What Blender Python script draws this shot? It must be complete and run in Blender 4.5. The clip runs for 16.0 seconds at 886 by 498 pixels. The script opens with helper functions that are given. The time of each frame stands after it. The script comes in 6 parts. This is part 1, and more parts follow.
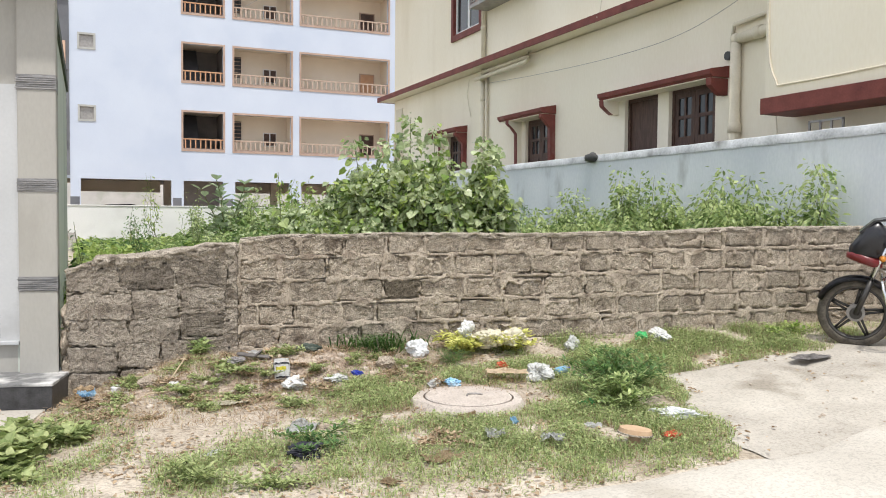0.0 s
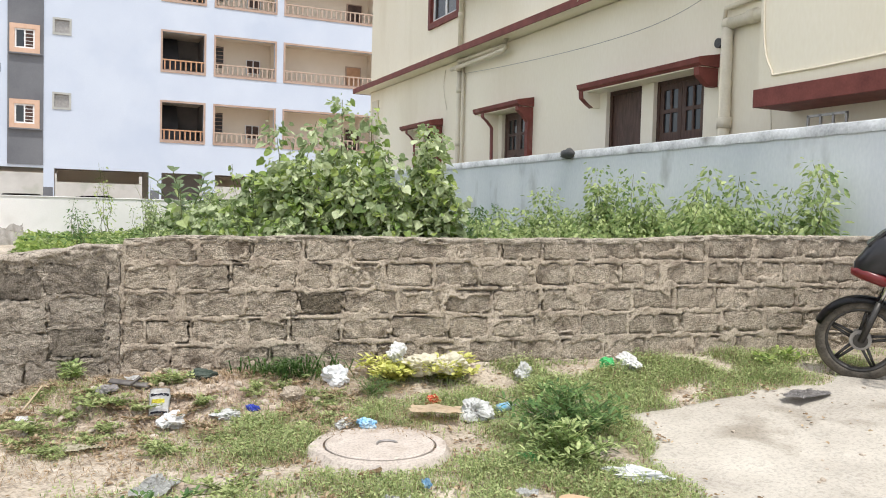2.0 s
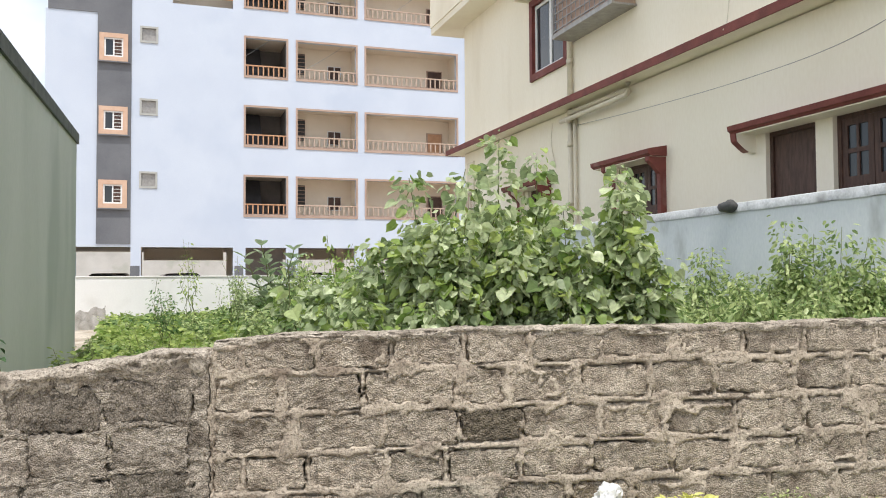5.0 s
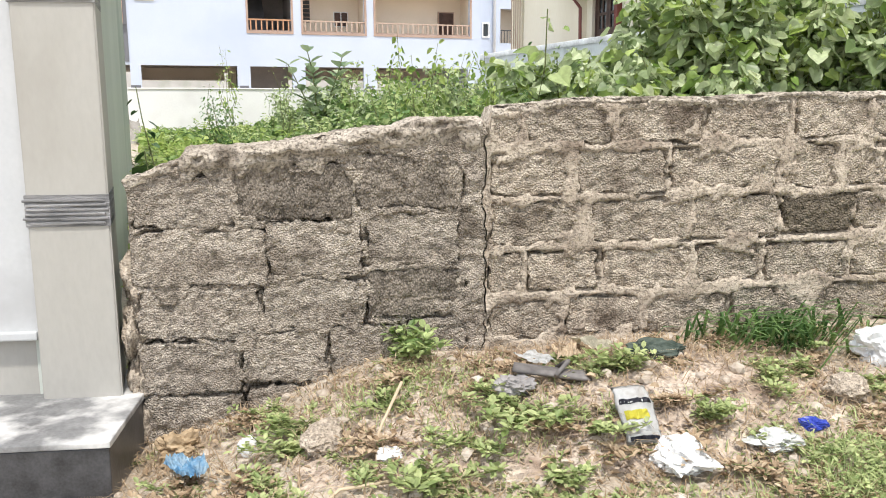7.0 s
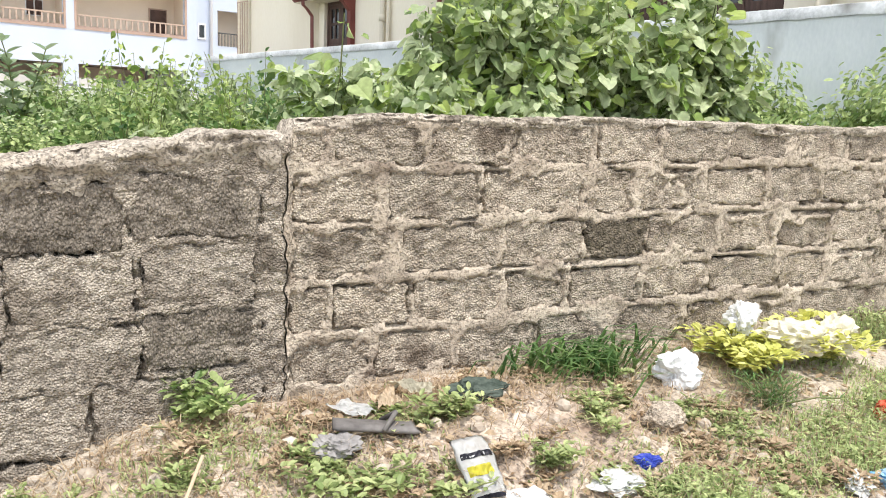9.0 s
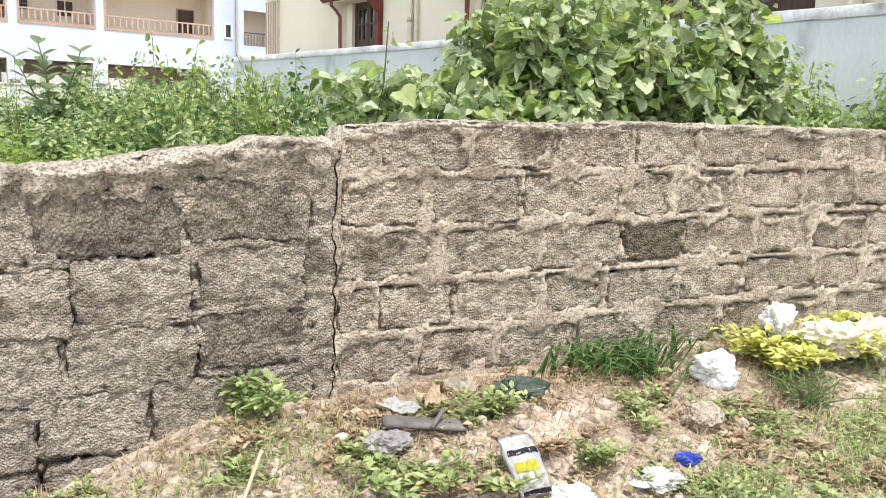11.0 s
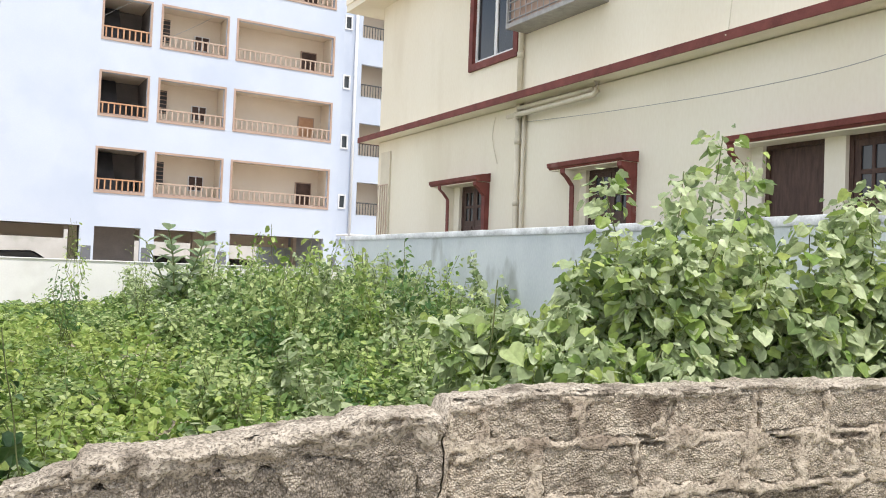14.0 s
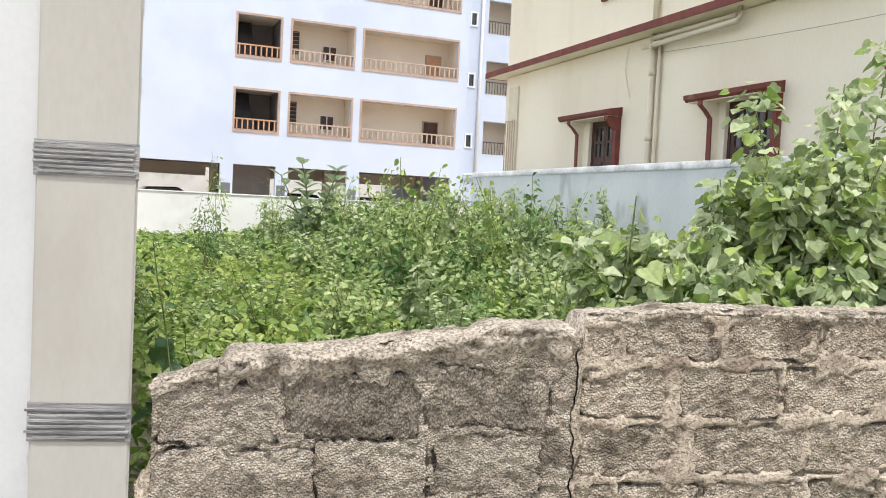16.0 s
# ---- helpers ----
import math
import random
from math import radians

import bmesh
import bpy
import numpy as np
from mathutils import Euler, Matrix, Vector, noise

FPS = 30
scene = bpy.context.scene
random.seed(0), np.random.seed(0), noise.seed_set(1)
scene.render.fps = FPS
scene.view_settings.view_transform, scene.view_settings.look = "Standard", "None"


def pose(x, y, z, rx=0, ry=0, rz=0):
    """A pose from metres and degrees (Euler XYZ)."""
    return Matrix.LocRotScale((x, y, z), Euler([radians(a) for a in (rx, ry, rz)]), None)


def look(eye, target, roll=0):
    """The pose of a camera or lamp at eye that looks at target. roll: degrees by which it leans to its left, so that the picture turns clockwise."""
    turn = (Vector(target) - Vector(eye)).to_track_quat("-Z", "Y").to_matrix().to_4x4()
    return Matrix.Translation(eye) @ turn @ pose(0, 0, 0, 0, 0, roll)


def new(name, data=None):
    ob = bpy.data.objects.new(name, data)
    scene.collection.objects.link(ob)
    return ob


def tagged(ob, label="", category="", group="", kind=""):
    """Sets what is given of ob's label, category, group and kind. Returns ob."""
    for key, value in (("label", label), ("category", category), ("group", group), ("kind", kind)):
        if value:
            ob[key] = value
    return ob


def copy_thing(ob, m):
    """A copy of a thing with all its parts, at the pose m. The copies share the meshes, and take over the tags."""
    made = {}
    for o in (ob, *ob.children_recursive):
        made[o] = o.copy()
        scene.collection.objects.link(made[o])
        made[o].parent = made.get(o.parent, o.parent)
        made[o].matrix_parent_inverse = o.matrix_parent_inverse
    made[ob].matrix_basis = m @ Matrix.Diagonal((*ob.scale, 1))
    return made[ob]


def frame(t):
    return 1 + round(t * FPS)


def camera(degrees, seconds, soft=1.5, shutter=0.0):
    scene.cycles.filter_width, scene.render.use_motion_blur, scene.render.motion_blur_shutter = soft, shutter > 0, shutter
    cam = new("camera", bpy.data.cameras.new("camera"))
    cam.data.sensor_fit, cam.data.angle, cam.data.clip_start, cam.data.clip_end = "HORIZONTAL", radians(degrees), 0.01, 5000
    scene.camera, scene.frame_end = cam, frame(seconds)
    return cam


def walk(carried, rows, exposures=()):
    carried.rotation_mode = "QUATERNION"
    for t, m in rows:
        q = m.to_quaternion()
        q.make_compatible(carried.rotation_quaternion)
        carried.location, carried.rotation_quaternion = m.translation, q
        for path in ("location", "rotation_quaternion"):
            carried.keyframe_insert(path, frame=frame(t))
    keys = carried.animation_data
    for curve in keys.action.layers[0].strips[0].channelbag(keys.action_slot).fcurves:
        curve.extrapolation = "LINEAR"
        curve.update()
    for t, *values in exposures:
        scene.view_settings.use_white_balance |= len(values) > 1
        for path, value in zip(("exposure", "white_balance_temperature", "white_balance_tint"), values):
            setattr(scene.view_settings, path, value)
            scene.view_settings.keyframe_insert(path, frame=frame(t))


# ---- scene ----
cam = camera(56.5, 16.0, soft=1.0)
PATH = [
    (0, (0.009, 0.317, 1.287), (0.812, 2.147, 1.207), 0.5),
    (0.5, (0.167, 0.421, 1.279), (0.987, 2.241, 1.167), 1.0),
    (1, (0.337, 0.67, 1.268), (1.194, 2.472, 1.138), 1.4),
    (1.5, (0.539, 0.874, 1.288), (1.409, 2.671, 1.168), 1.5),
    (2, (0.816, 1.104, 1.32), (1.634, 2.927, 1.234), 1.5),
    (2.5, (0.997, 1.364, 1.351), (1.735, 3.223, 1.336), 1.0),
    (3, (1.128, 1.657, 1.423), (1.775, 3.548, 1.502), 0.4),
    (3.2, (1.191, 1.766, 1.44), (1.804, 3.667, 1.55), 0.1),
    (5.3, (0.755, 3.013, 1.344), (1.42, 4.898, 1.395), -0.6),
    (5.5, (0.655, 3.117, 1.32), (1.342, 4.996, 1.33), -0.7),
    (6, (0.385, 3.37, 1.257), (1.088, 5.238, 1.132), -0.9),
    (6.5, (0.204, 3.705, 1.185), (0.907, 5.56, 0.934), -0.7),
    (7, (-0.025, 3.954, 1.107), (0.639, 5.809, 0.766), -0.2),
    (7.5, (-0.195, 4.206, 1.061), (0.438, 6.056, 0.643), 0.6),
    (8, (-0.202, 4.426, 1.049), (0.527, 6.237, 0.613), 1.2),
    (8.5, (-0.15, 4.448, 1.083), (0.917, 6.101, 0.724), 2.0),
    (8.7, (-0.114, 4.425, 1.101), (1.089, 5.989, 0.776), 2.2),
    (10.8, (-0.159, 4.357, 1.167), (1.176, 5.819, 0.884), 2.2),
    (11, (-0.212, 4.384, 1.148), (0.997, 5.946, 0.831), 2.0),
    (11.5, (-0.292, 4.444, 1.116), (0.62, 6.18, 0.727), 0.7),
    (12, (-0.272, 4.456, 1.215), (0.607, 6.228, 0.922), 0.7),
    (12.5, (-0.262, 4.475, 1.366), (0.634, 6.256, 1.202), 1.3),
    (13, (-0.244, 4.478, 1.407), (0.697, 6.241, 1.349), 2.1),
    (13.5, (-0.214, 4.466, 1.46), (0.777, 6.203, 1.475), 2.4),
    (14, (-0.203, 4.447, 1.496), (0.803, 6.175, 1.552), 2.2),
    (14.5, (-0.222, 4.459, 1.486), (0.749, 6.206, 1.55), 2.0),
    (15, (-0.207, 4.469, 1.481), (0.684, 6.259, 1.511), 1.9),
    (15.5, (-0.222, 4.482, 1.446), (0.58, 6.313, 1.406), 2.5),
    (16, (-0.204, 4.504, 1.401), (0.536, 6.36, 1.302), 2.9),
]
walk(cam, [(t, look(eye, target, roll)) for t, eye, target, roll in PATH], exposures=[(0, 0.14), (2.0, 0.19), (3.2, 0.16), (5.5, 0.25), (7.5, 0.53), (11.0, 0.62), (12.0, 0.62), (12.7, 0.50), (14.0, 0.40), (16.0, 0.40)])


# ---- light ----
SUN_ELEV, SUN_AZ = radians(67), radians(260)
to_sun = Vector((math.cos(SUN_ELEV) * math.cos(SUN_AZ), math.cos(SUN_ELEV) * math.sin(SUN_AZ), math.sin(SUN_ELEV)))
world = bpy.data.worlds.new("sky")
scene.world = world
world.use_nodes = True
wn, wl = world.node_tree.nodes, world.node_tree.links
sky = wn.new("ShaderNodeTexSky")
sky.sky_type, sky.sun_disc = "NISHITA", False
sky.sun_elevation, sky.sun_rotation = SUN_ELEV, radians(90) - SUN_AZ
sky.dust_density = 2.0
cloud = wn.new("ShaderNodeTexNoise")
cloud.inputs["Scale"].default_value, cloud.inputs["Detail"].default_value = 2.2, 6.0
ramp = wn.new("ShaderNodeValToRGB")
ramp.color_ramp.elements[0].position, ramp.color_ramp.elements[1].position = 0.38, 0.62
mixc = wn.new("ShaderNodeMix")
mixc.data_type = "RGBA"
mixc.inputs["B"].default_value = (8.5, 8.6, 8.8, 1)
wl.new(cloud.outputs["Fac"], ramp.inputs["Fac"])
wl.new(ramp.outputs["Color"], mixc.inputs["Factor"])
wl.new(sky.outputs["Color"], mixc.inputs["A"])
wl.new(mixc.outputs["Result"], wn["Background"].inputs["Color"])
wn["Background"].inputs["Strength"].default_value = 0.155
sun = new("sun", bpy.data.lights.new("sun", "SUN"))
sun.data.energy, sun.data.angle, sun.data.color = 2.75, radians(3.5), (1.0, 0.965, 0.91)
sun.matrix_world = look(to_sun * 50, (0, 0, 0))


# ---- materials ----
def material(name, c1, c2, scale=6.0, rough=0.85, bump=0.3, fine=60.0, metal=0.0, stain=None, stain_scale=1.2, stain_cut=0.55, piece=0.0, bump_dist=0.01, stretch=(1, 1, 1), spec=0.3, pits=0.0, pit_shade=0.5, lo=0.5, hi=1.0, grit=0.0):
    """A surface with a coarse tone, fine grain, stains of a second colour and relief; pits and hollows have shade mixed
    into their colour.
    """
    m = bpy.data.materials.new(name)
    m.use_nodes = True
    n, l = m.node_tree.nodes, m.node_tree.links
    b = n["Principled BSDF"]
    co = n.new("ShaderNodeTexCoord")
    mp = n.new("ShaderNodeMapping")
    mp.inputs["Scale"].default_value = stretch
    l.new(co.outputs["Object"], mp.inputs["Vector"])
    a = n.new("ShaderNodeTexNoise")
    a.inputs["Scale"].default_value, a.inputs["Detail"].default_value = scale, 5
    f = n.new("ShaderNodeTexNoise")
    f.inputs["Scale"].default_value, f.inputs["Detail"].default_value = fine, 4
    for t in (a, f):
        l.new(mp.outputs["Vector"], t.inputs["Vector"])
    add = n.new("ShaderNodeMath")
    add.operation = "MULTIPLY_ADD"
    l.new(f.outputs["Fac"], add.inputs[0])
    add.inputs[1].default_value = 0.5
    l.new(a.outputs["Fac"], add.inputs[2])
    r = n.new("ShaderNodeMapRange")
    r.inputs["From Min"].default_value, r.inputs["From Max"].default_value = lo, hi
    l.new(add.outputs[0], r.inputs["Value"])
    mix = n.new("ShaderNodeMix")
    mix.data_type = "RGBA"
    mix.inputs["A"].default_value, mix.inputs["B"].default_value = (*c1, 1), (*c2, 1)
    l.new(r.outputs["Result"], mix.inputs["Factor"])
    out = mix.outputs["Result"]
    if stain:
        s = n.new("ShaderNodeTexNoise")
        s.inputs["Scale"].default_value, s.inputs["Detail"].default_value = stain_scale, 7
        l.new(mp.outputs["Vector"], s.inputs["Vector"])
        sr = n.new("ShaderNodeMapRange")
        sr.inputs["From Min"].default_value, sr.inputs["From Max"].default_value = stain_cut, stain_cut + 0.15
        l.new(s.outputs["Fac"], sr.inputs["Value"])
        m2 = n.new("ShaderNodeMix")
        m2.data_type = "RGBA"
        m2.inputs["B"].default_value = (*stain, 1)
        l.new(sr.outputs["Result"], m2.inputs["Factor"])
        l.new(out, m2.inputs["A"])
        out = m2.outputs["Result"]
    if piece:
        inf = n.new("ShaderNodeObjectInfo")
        pr = n.new("ShaderNodeMapRange")
        pr.inputs["To Min"].default_value, pr.inputs["To Max"].default_value = 1 - piece, 1 + piece * 0.6
        l.new(inf.outputs["Random"], pr.inputs["Value"])
        hsv = n.new("ShaderNodeHueSaturation")
        l.new(pr.outputs["Result"], hsv.inputs["Value"])
        l.new(out, hsv.inputs["Color"])
        out = hsv.outputs["Color"]
    height = add.outputs[0]
    if pits:
        vo = n.new("ShaderNodeTexNoise")
        vo.inputs["Scale"].default_value, vo.inputs["Detail"].default_value, vo.inputs["Roughness"].default_value = pits, 2.0, 0.65
        l.new(mp.outputs["Vector"], vo.inputs["Vector"])
        # low spots of the relief also get their shade multiplied into the colour
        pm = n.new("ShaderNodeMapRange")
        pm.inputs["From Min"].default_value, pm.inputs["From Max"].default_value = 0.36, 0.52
        pm.inputs["To Min"].default_value, pm.inputs["To Max"].default_value = 1.0 - pit_shade, 1.0
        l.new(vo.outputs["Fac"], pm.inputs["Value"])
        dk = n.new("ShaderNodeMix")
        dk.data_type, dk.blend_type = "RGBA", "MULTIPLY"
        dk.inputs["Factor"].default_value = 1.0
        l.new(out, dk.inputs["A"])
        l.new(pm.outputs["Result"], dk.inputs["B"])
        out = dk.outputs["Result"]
        ha = n.new("ShaderNodeMath")
        ha.operation = "ADD"
        l.new(height, ha.inputs[0])
        l.new(pm.outputs["Result"], ha.inputs[1])
        height = ha.outputs[0]
    if grit:
        # coarse aggregate: rounded grains, each of its own tone, the hollows between them shaded in colour
        wv = n.new("ShaderNodeMix")
        wv.data_type = "RGBA"
        wv.blend_type = "ADD"
        wv.inputs["Factor"].default_value = 0.004
        l.new(mp.outputs["Vector"], wv.inputs["A"])
        l.new(f.outputs["Color"], wv.inputs["B"])
        cell = n.new("ShaderNodeTexVoronoi")
        cell.inputs["Scale"].default_value = grit
        l.new(wv.outputs["Result"], cell.inputs["Vector"])
        hollow_shade = n.new("ShaderNodeMapRange")
        hollow_shade.inputs["From Min"].default_value, hollow_shade.inputs["From Max"].default_value = 0.36, 0.72
        hollow_shade.inputs["To Min"].default_value, hollow_shade.inputs["To Max"].default_value = 1.0, 0.70
        l.new(cell.outputs["Distance"], hollow_shade.inputs["Value"])
        grain = n.new("ShaderNodeHueSaturation")
        tone = n.new("ShaderNodeMapRange")
        tone.inputs["To Min"].default_value, tone.inputs["To Max"].default_value = 0.84, 1.14
        sep = n.new("ShaderNodeSeparateColor")
        l.new(cell.outputs["Color"], sep.inputs["Color"])
        l.new(sep.outputs["Red"], tone.inputs["Value"])
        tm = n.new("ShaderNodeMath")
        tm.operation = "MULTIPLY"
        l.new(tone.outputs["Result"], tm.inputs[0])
        l.new(hollow_shade.outputs["Result"], tm.inputs[1])
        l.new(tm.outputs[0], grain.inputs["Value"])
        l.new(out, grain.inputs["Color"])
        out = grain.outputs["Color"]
        hg = n.new("ShaderNodeMath")
        hg.operation = "MULTIPLY_ADD"
        l.new(cell.outputs["Distance"], hg.inputs[0])
        hg.inputs[1].default_value = -1.05
        l.new(height, hg.inputs[2])
        height = hg.outputs[0]
    l.new(out, b.inputs["Base Color"])
    b.inputs["Roughness"].default_value, b.inputs["Metallic"].default_value = rough, metal
    b.inputs["Specular IOR Level"].default_value = spec
    if bump:
        bp = n.new("ShaderNodeBump")
        bp.inputs["Strength"].default_value, bp.inputs["Distance"].default_value = bump, bump_dist
        l.new(height, bp.inputs["Height"])
        l.new(bp.outputs["Normal"], b.inputs["Normal"])
    return m


def leaf_material(name, c1, c2, rough=0.5, trans=0.35):
    """A leaf: its tone varies from leaf to leaf, and some light comes through."""
    m = bpy.data.materials.new(name)
    m.use_nodes = True
    n, l = m.node_tree.nodes, m.node_tree.links
    b = n["Principled BSDF"]
    geo = n.new("ShaderNodeNewGeometry")
    r = n.new("ShaderNodeValToRGB")
    r.color_ramp.elements[0].color, r.color_ramp.elements[1].color = (*c1, 1), (*c2, 1)
    l.new(geo.outputs["Random Per Island"], r.inputs["Fac"])
    co, no, mr, hsv = n.new("ShaderNodeTexCoord"), n.new("ShaderNodeTexNoise"), n.new("ShaderNodeMapRange"), n.new("ShaderNodeHueSaturation")
    no.inputs["Scale"].default_value, no.inputs["Detail"].default_value = 55, 3
    l.new(co.outputs["Object"], no.inputs["Vector"])
    mr.inputs["From Min"].default_value, mr.inputs["From Max"].default_value = 0.3, 0.7
    mr.inputs["To Min"].default_value, mr.inputs["To Max"].default_value = 0.72, 1.22
    l.new(no.outputs["Fac"], mr.inputs["Value"])
    l.new(mr.outputs["Result"], hsv.inputs["Value"])
    l.new(r.outputs["Color"], hsv.inputs["Color"])
    l.new(hsv.outputs["Color"], b.inputs["Base Color"])
    b.inputs["Roughness"].default_value, b.inputs["Specular IOR Level"].default_value = rough, 0.3
    tr = n.new("ShaderNodeBsdfTranslucent")
    l.new(r.outputs["Color"], tr.inputs["Color"])
    mx = n.new("ShaderNodeMixShader")
    mx.inputs["Fac"].default_value = trans
    l.new(b.outputs["BSDF"], mx.inputs[1])
    l.new(tr.outputs["BSDF"], mx.inputs[2])
    l.new(mx.outputs["Shader"], n["Material Output"].inputs["Surface"])
    return m


M = {}
M["soil"] = material("soil", (0.38, 0.315, 0.24), (0.63, 0.555, 0.46), 3.5, 0.95, 0.9, 60, stain=(0.34, 0.27, 0.205), stain_scale=2.6, stain_cut=0.56, bump_dist=0.012, pits=45, pit_shade=0.3, lo=0.55, hi=0.95)
M["pebble"] = material("pebble", (0.32, 0.26, 0.20), (0.60, 0.53, 0.45), 9, 0.95, 0.4, 60, lo=0.55, hi=0.95)
M["heap"] = material("heap", (0.36, 0.28, 0.215), (0.66, 0.555, 0.455), 7, 0.95, 0.9, 60, stain=(0.24, 0.17, 0.125), stain_scale=6, stain_cut=0.56, bump_dist=0.014, pits=50, pit_shade=0.35, lo=0.55, hi=0.95)
M["road"] = material("road", (0.47, 0.435, 0.38), (0.61, 0.57, 0.505), 1.8, 0.9, 0.4, 90, stain=(0.40, 0.36, 0.30), stain_scale=1.4, stain_cut=0.58, pits=45, pit_shade=0.15)
M["old_concrete"] = material("old_concrete", (0.27, 0.25, 0.225), (0.42, 0.395, 0.36), 2.6, 0.92, 0.5, 70, stain=(0.22, 0.20, 0.17), stain_scale=2.4, stain_cut=0.55, pits=50, pit_shade=0.2)
M["mortar"] = material("mortar", (0.37, 0.305, 0.238), (0.60, 0.515, 0.415), 6, 0.95, 1.0, 130, stain=(0.235, 0.185, 0.142), stain_scale=5.5, stain_cut=0.55, bump_dist=0.010, pits=95, pit_shade=0.36, lo=0.55, hi=0.95)
M["block"] = material("block", (0.43, 0.355, 0.275), (0.70, 0.605, 0.49), 9, 0.95, 1.0, 150, stain=(0.19, 0.148, 0.112), stain_scale=5, stain_cut=0.545, piece=0.18, bump_dist=0.010, pits=34, pit_shade=0.34, lo=0.55, hi=0.95, grit=140)
M["grey_block"] = material("grey_block", (0.40, 0.34, 0.277), (0.64, 0.56, 0.465), 8, 0.95, 1.0, 160, stain=(0.24, 0.197, 0.155), stain_scale=4.5, stain_cut=0.56, piece=0.10, bump_dist=0.010, pits=34, pit_shade=0.34, lo=0.55, hi=0.95, grit=150)
M["dim_block"] = material("dim_block", (0.165, 0.139, 0.112), (0.36, 0.308, 0.25), 5, 0.95, 1.0, 160, stain=(0.54, 0.465, 0.375), stain_scale=3, stain_cut=0.54, piece=0.08, bump_dist=0.010, pits=34, pit_shade=0.34, lo=0.55, hi=0.95, stretch=(1, 1, 0.6), grit=150)
M["mortar_grey"] = material("mortar_grey", (0.36, 0.305, 0.247), (0.61, 0.53, 0.435), 7, 0.95, 1.0, 130, stain=(0.19, 0.155, 0.12), stain_scale=5, stain_cut=0.56, bump_dist=0.010, pits=34, pit_shade=0.34, lo=0.55, hi=0.95, grit=150)
M["apron"] = material("apron", (0.40, 0.365, 0.315), (0.56, 0.52, 0.455), 2.6, 0.92, 0.5, 70, stain=(0.32, 0.285, 0.235), stain_scale=2.4, stain_cut=0.57, pits=50, pit_shade=0.2)
M["dark_block"] = material("dark_block", (0.145, 0.118, 0.086), (0.31, 0.26, 0.195), 14, 0.95, 1.0, 80, bump_dist=0.012, pits=60, pit_shade=0.4, grit=140)
M["wall_cap"] = material("wall_cap", (0.34, 0.29, 0.232), (0.59, 0.52, 0.435), 10, 0.95, 1.0, 90, stain=(0.17, 0.14, 0.11), stain_scale=7, stain_cut=0.55, bump_dist=0.010, pits=100, pit_shade=0.45, lo=0.55, hi=0.95)
M["compound"] = material("compound_plaster", (0.57, 0.61, 0.645), (0.72, 0.75, 0.77), 1.6, 0.85, 0.2, 40, stain=(0.37, 0.385, 0.385), stain_scale=1.9, stain_cut=0.585, stretch=(1, 1, 0.45))
M["far_render"] = material("far_render", (0.44, 0.43, 0.41), (0.60, 0.59, 0.57), 0.6, 0.9, 0.1, 20, stain=(0.34, 0.36, 0.30), stain_scale=0.35, stain_cut=0.54)
M["compound_top"] = material("compound_top", (0.30, 0.31, 0.32), (0.66, 0.68, 0.69), 3.0, 0.9, 0.3, 40, stain=(0.16, 0.16, 0.15), stain_scale=2.5, stain_cut=0.6)
M["white_wall"] = material("white_wall", (0.78, 0.77, 0.76), (0.86, 0.85, 0.84), 1.2, 0.85, 0.1, 30, stain=(0.66, 0.64, 0.62), stain_scale=0.8, stain_cut=0.6)
M["apartment"] = material("apartment_paint", (0.50, 0.555, 0.66), (0.555, 0.61, 0.705), 0.5, 0.8, 0.05, 20, stain=(0.48, 0.54, 0.65), stain_scale=0.35, stain_cut=0.55)
M["apartment_grey"] = material("apartment_grey", (0.12, 0.125, 0.14), (0.17, 0.175, 0.19), 1.0, 0.7, 0.05, 20)
M["apartment_cream"] = material("apartment_cream", (0.72, 0.63, 0.52), (0.80, 0.71, 0.60), 0.8, 0.85, 0.05, 20)
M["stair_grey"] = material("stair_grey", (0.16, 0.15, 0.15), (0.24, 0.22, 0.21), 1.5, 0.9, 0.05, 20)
M["opening_trim"] = material("opening_trim", (0.36, 0.25, 0.195), (0.46, 0.34, 0.275), 2, 0.7, 0.05, 20)
M["rail"] = material("rail_paint", (0.42, 0.22, 0.12), (0.55, 0.33, 0.20), 4, 0.55, 0.05, 30)
M["rail_pale"] = material("rail_pale", (0.42, 0.31, 0.24), (0.50, 0.385, 0.31), 4, 0.6, 0.05, 30)
M["orange_frame"] = material("orange_frame", (0.54, 0.35, 0.25), (0.63, 0.44, 0.33), 4, 0.6, 0.1, 40)
M["grey_frame"] = material("grey_frame", (0.36, 0.36, 0.34), (0.46, 0.46, 0.44), 4, 0.6, 0.1, 40)
M["cable_pale"] = material("cable_pale", (0.30, 0.31, 0.33), (0.38, 0.39, 0.41), 10, 0.6, 0.0)
M["house"] = material("house_paint", (0.765, 0.705, 0.57), (0.835, 0.785, 0.665), 0.7, 0.85, 0.08, 30, stain=(0.70, 0.635, 0.50), stain_scale=0.6, stain_cut=0.57, stretch=(1, 1, 0.35))
M["red_trim"] = material("red_trim", (0.12, 0.032, 0.026), (0.21, 0.06, 0.048), 5, 0.6, 0.1, 50, stain=(0.27, 0.15, 0.13), stain_scale=1.8, stain_cut=0.64)
M["dark_wood"] = material("dark_wood", (0.045, 0.024, 0.018), (0.105, 0.060, 0.046), 6, 0.5, 0.15, 60, stretch=(1, 6, 1))
M["pipe"] = material("pipe_pvc", (0.60, 0.55, 0.43), (0.70, 0.64, 0.52), 5, 0.5, 0.05, 40)
M["cable"] = material("cable", (0.05, 0.05, 0.05), (0.09, 0.09, 0.09), 10, 0.6, 0.0)
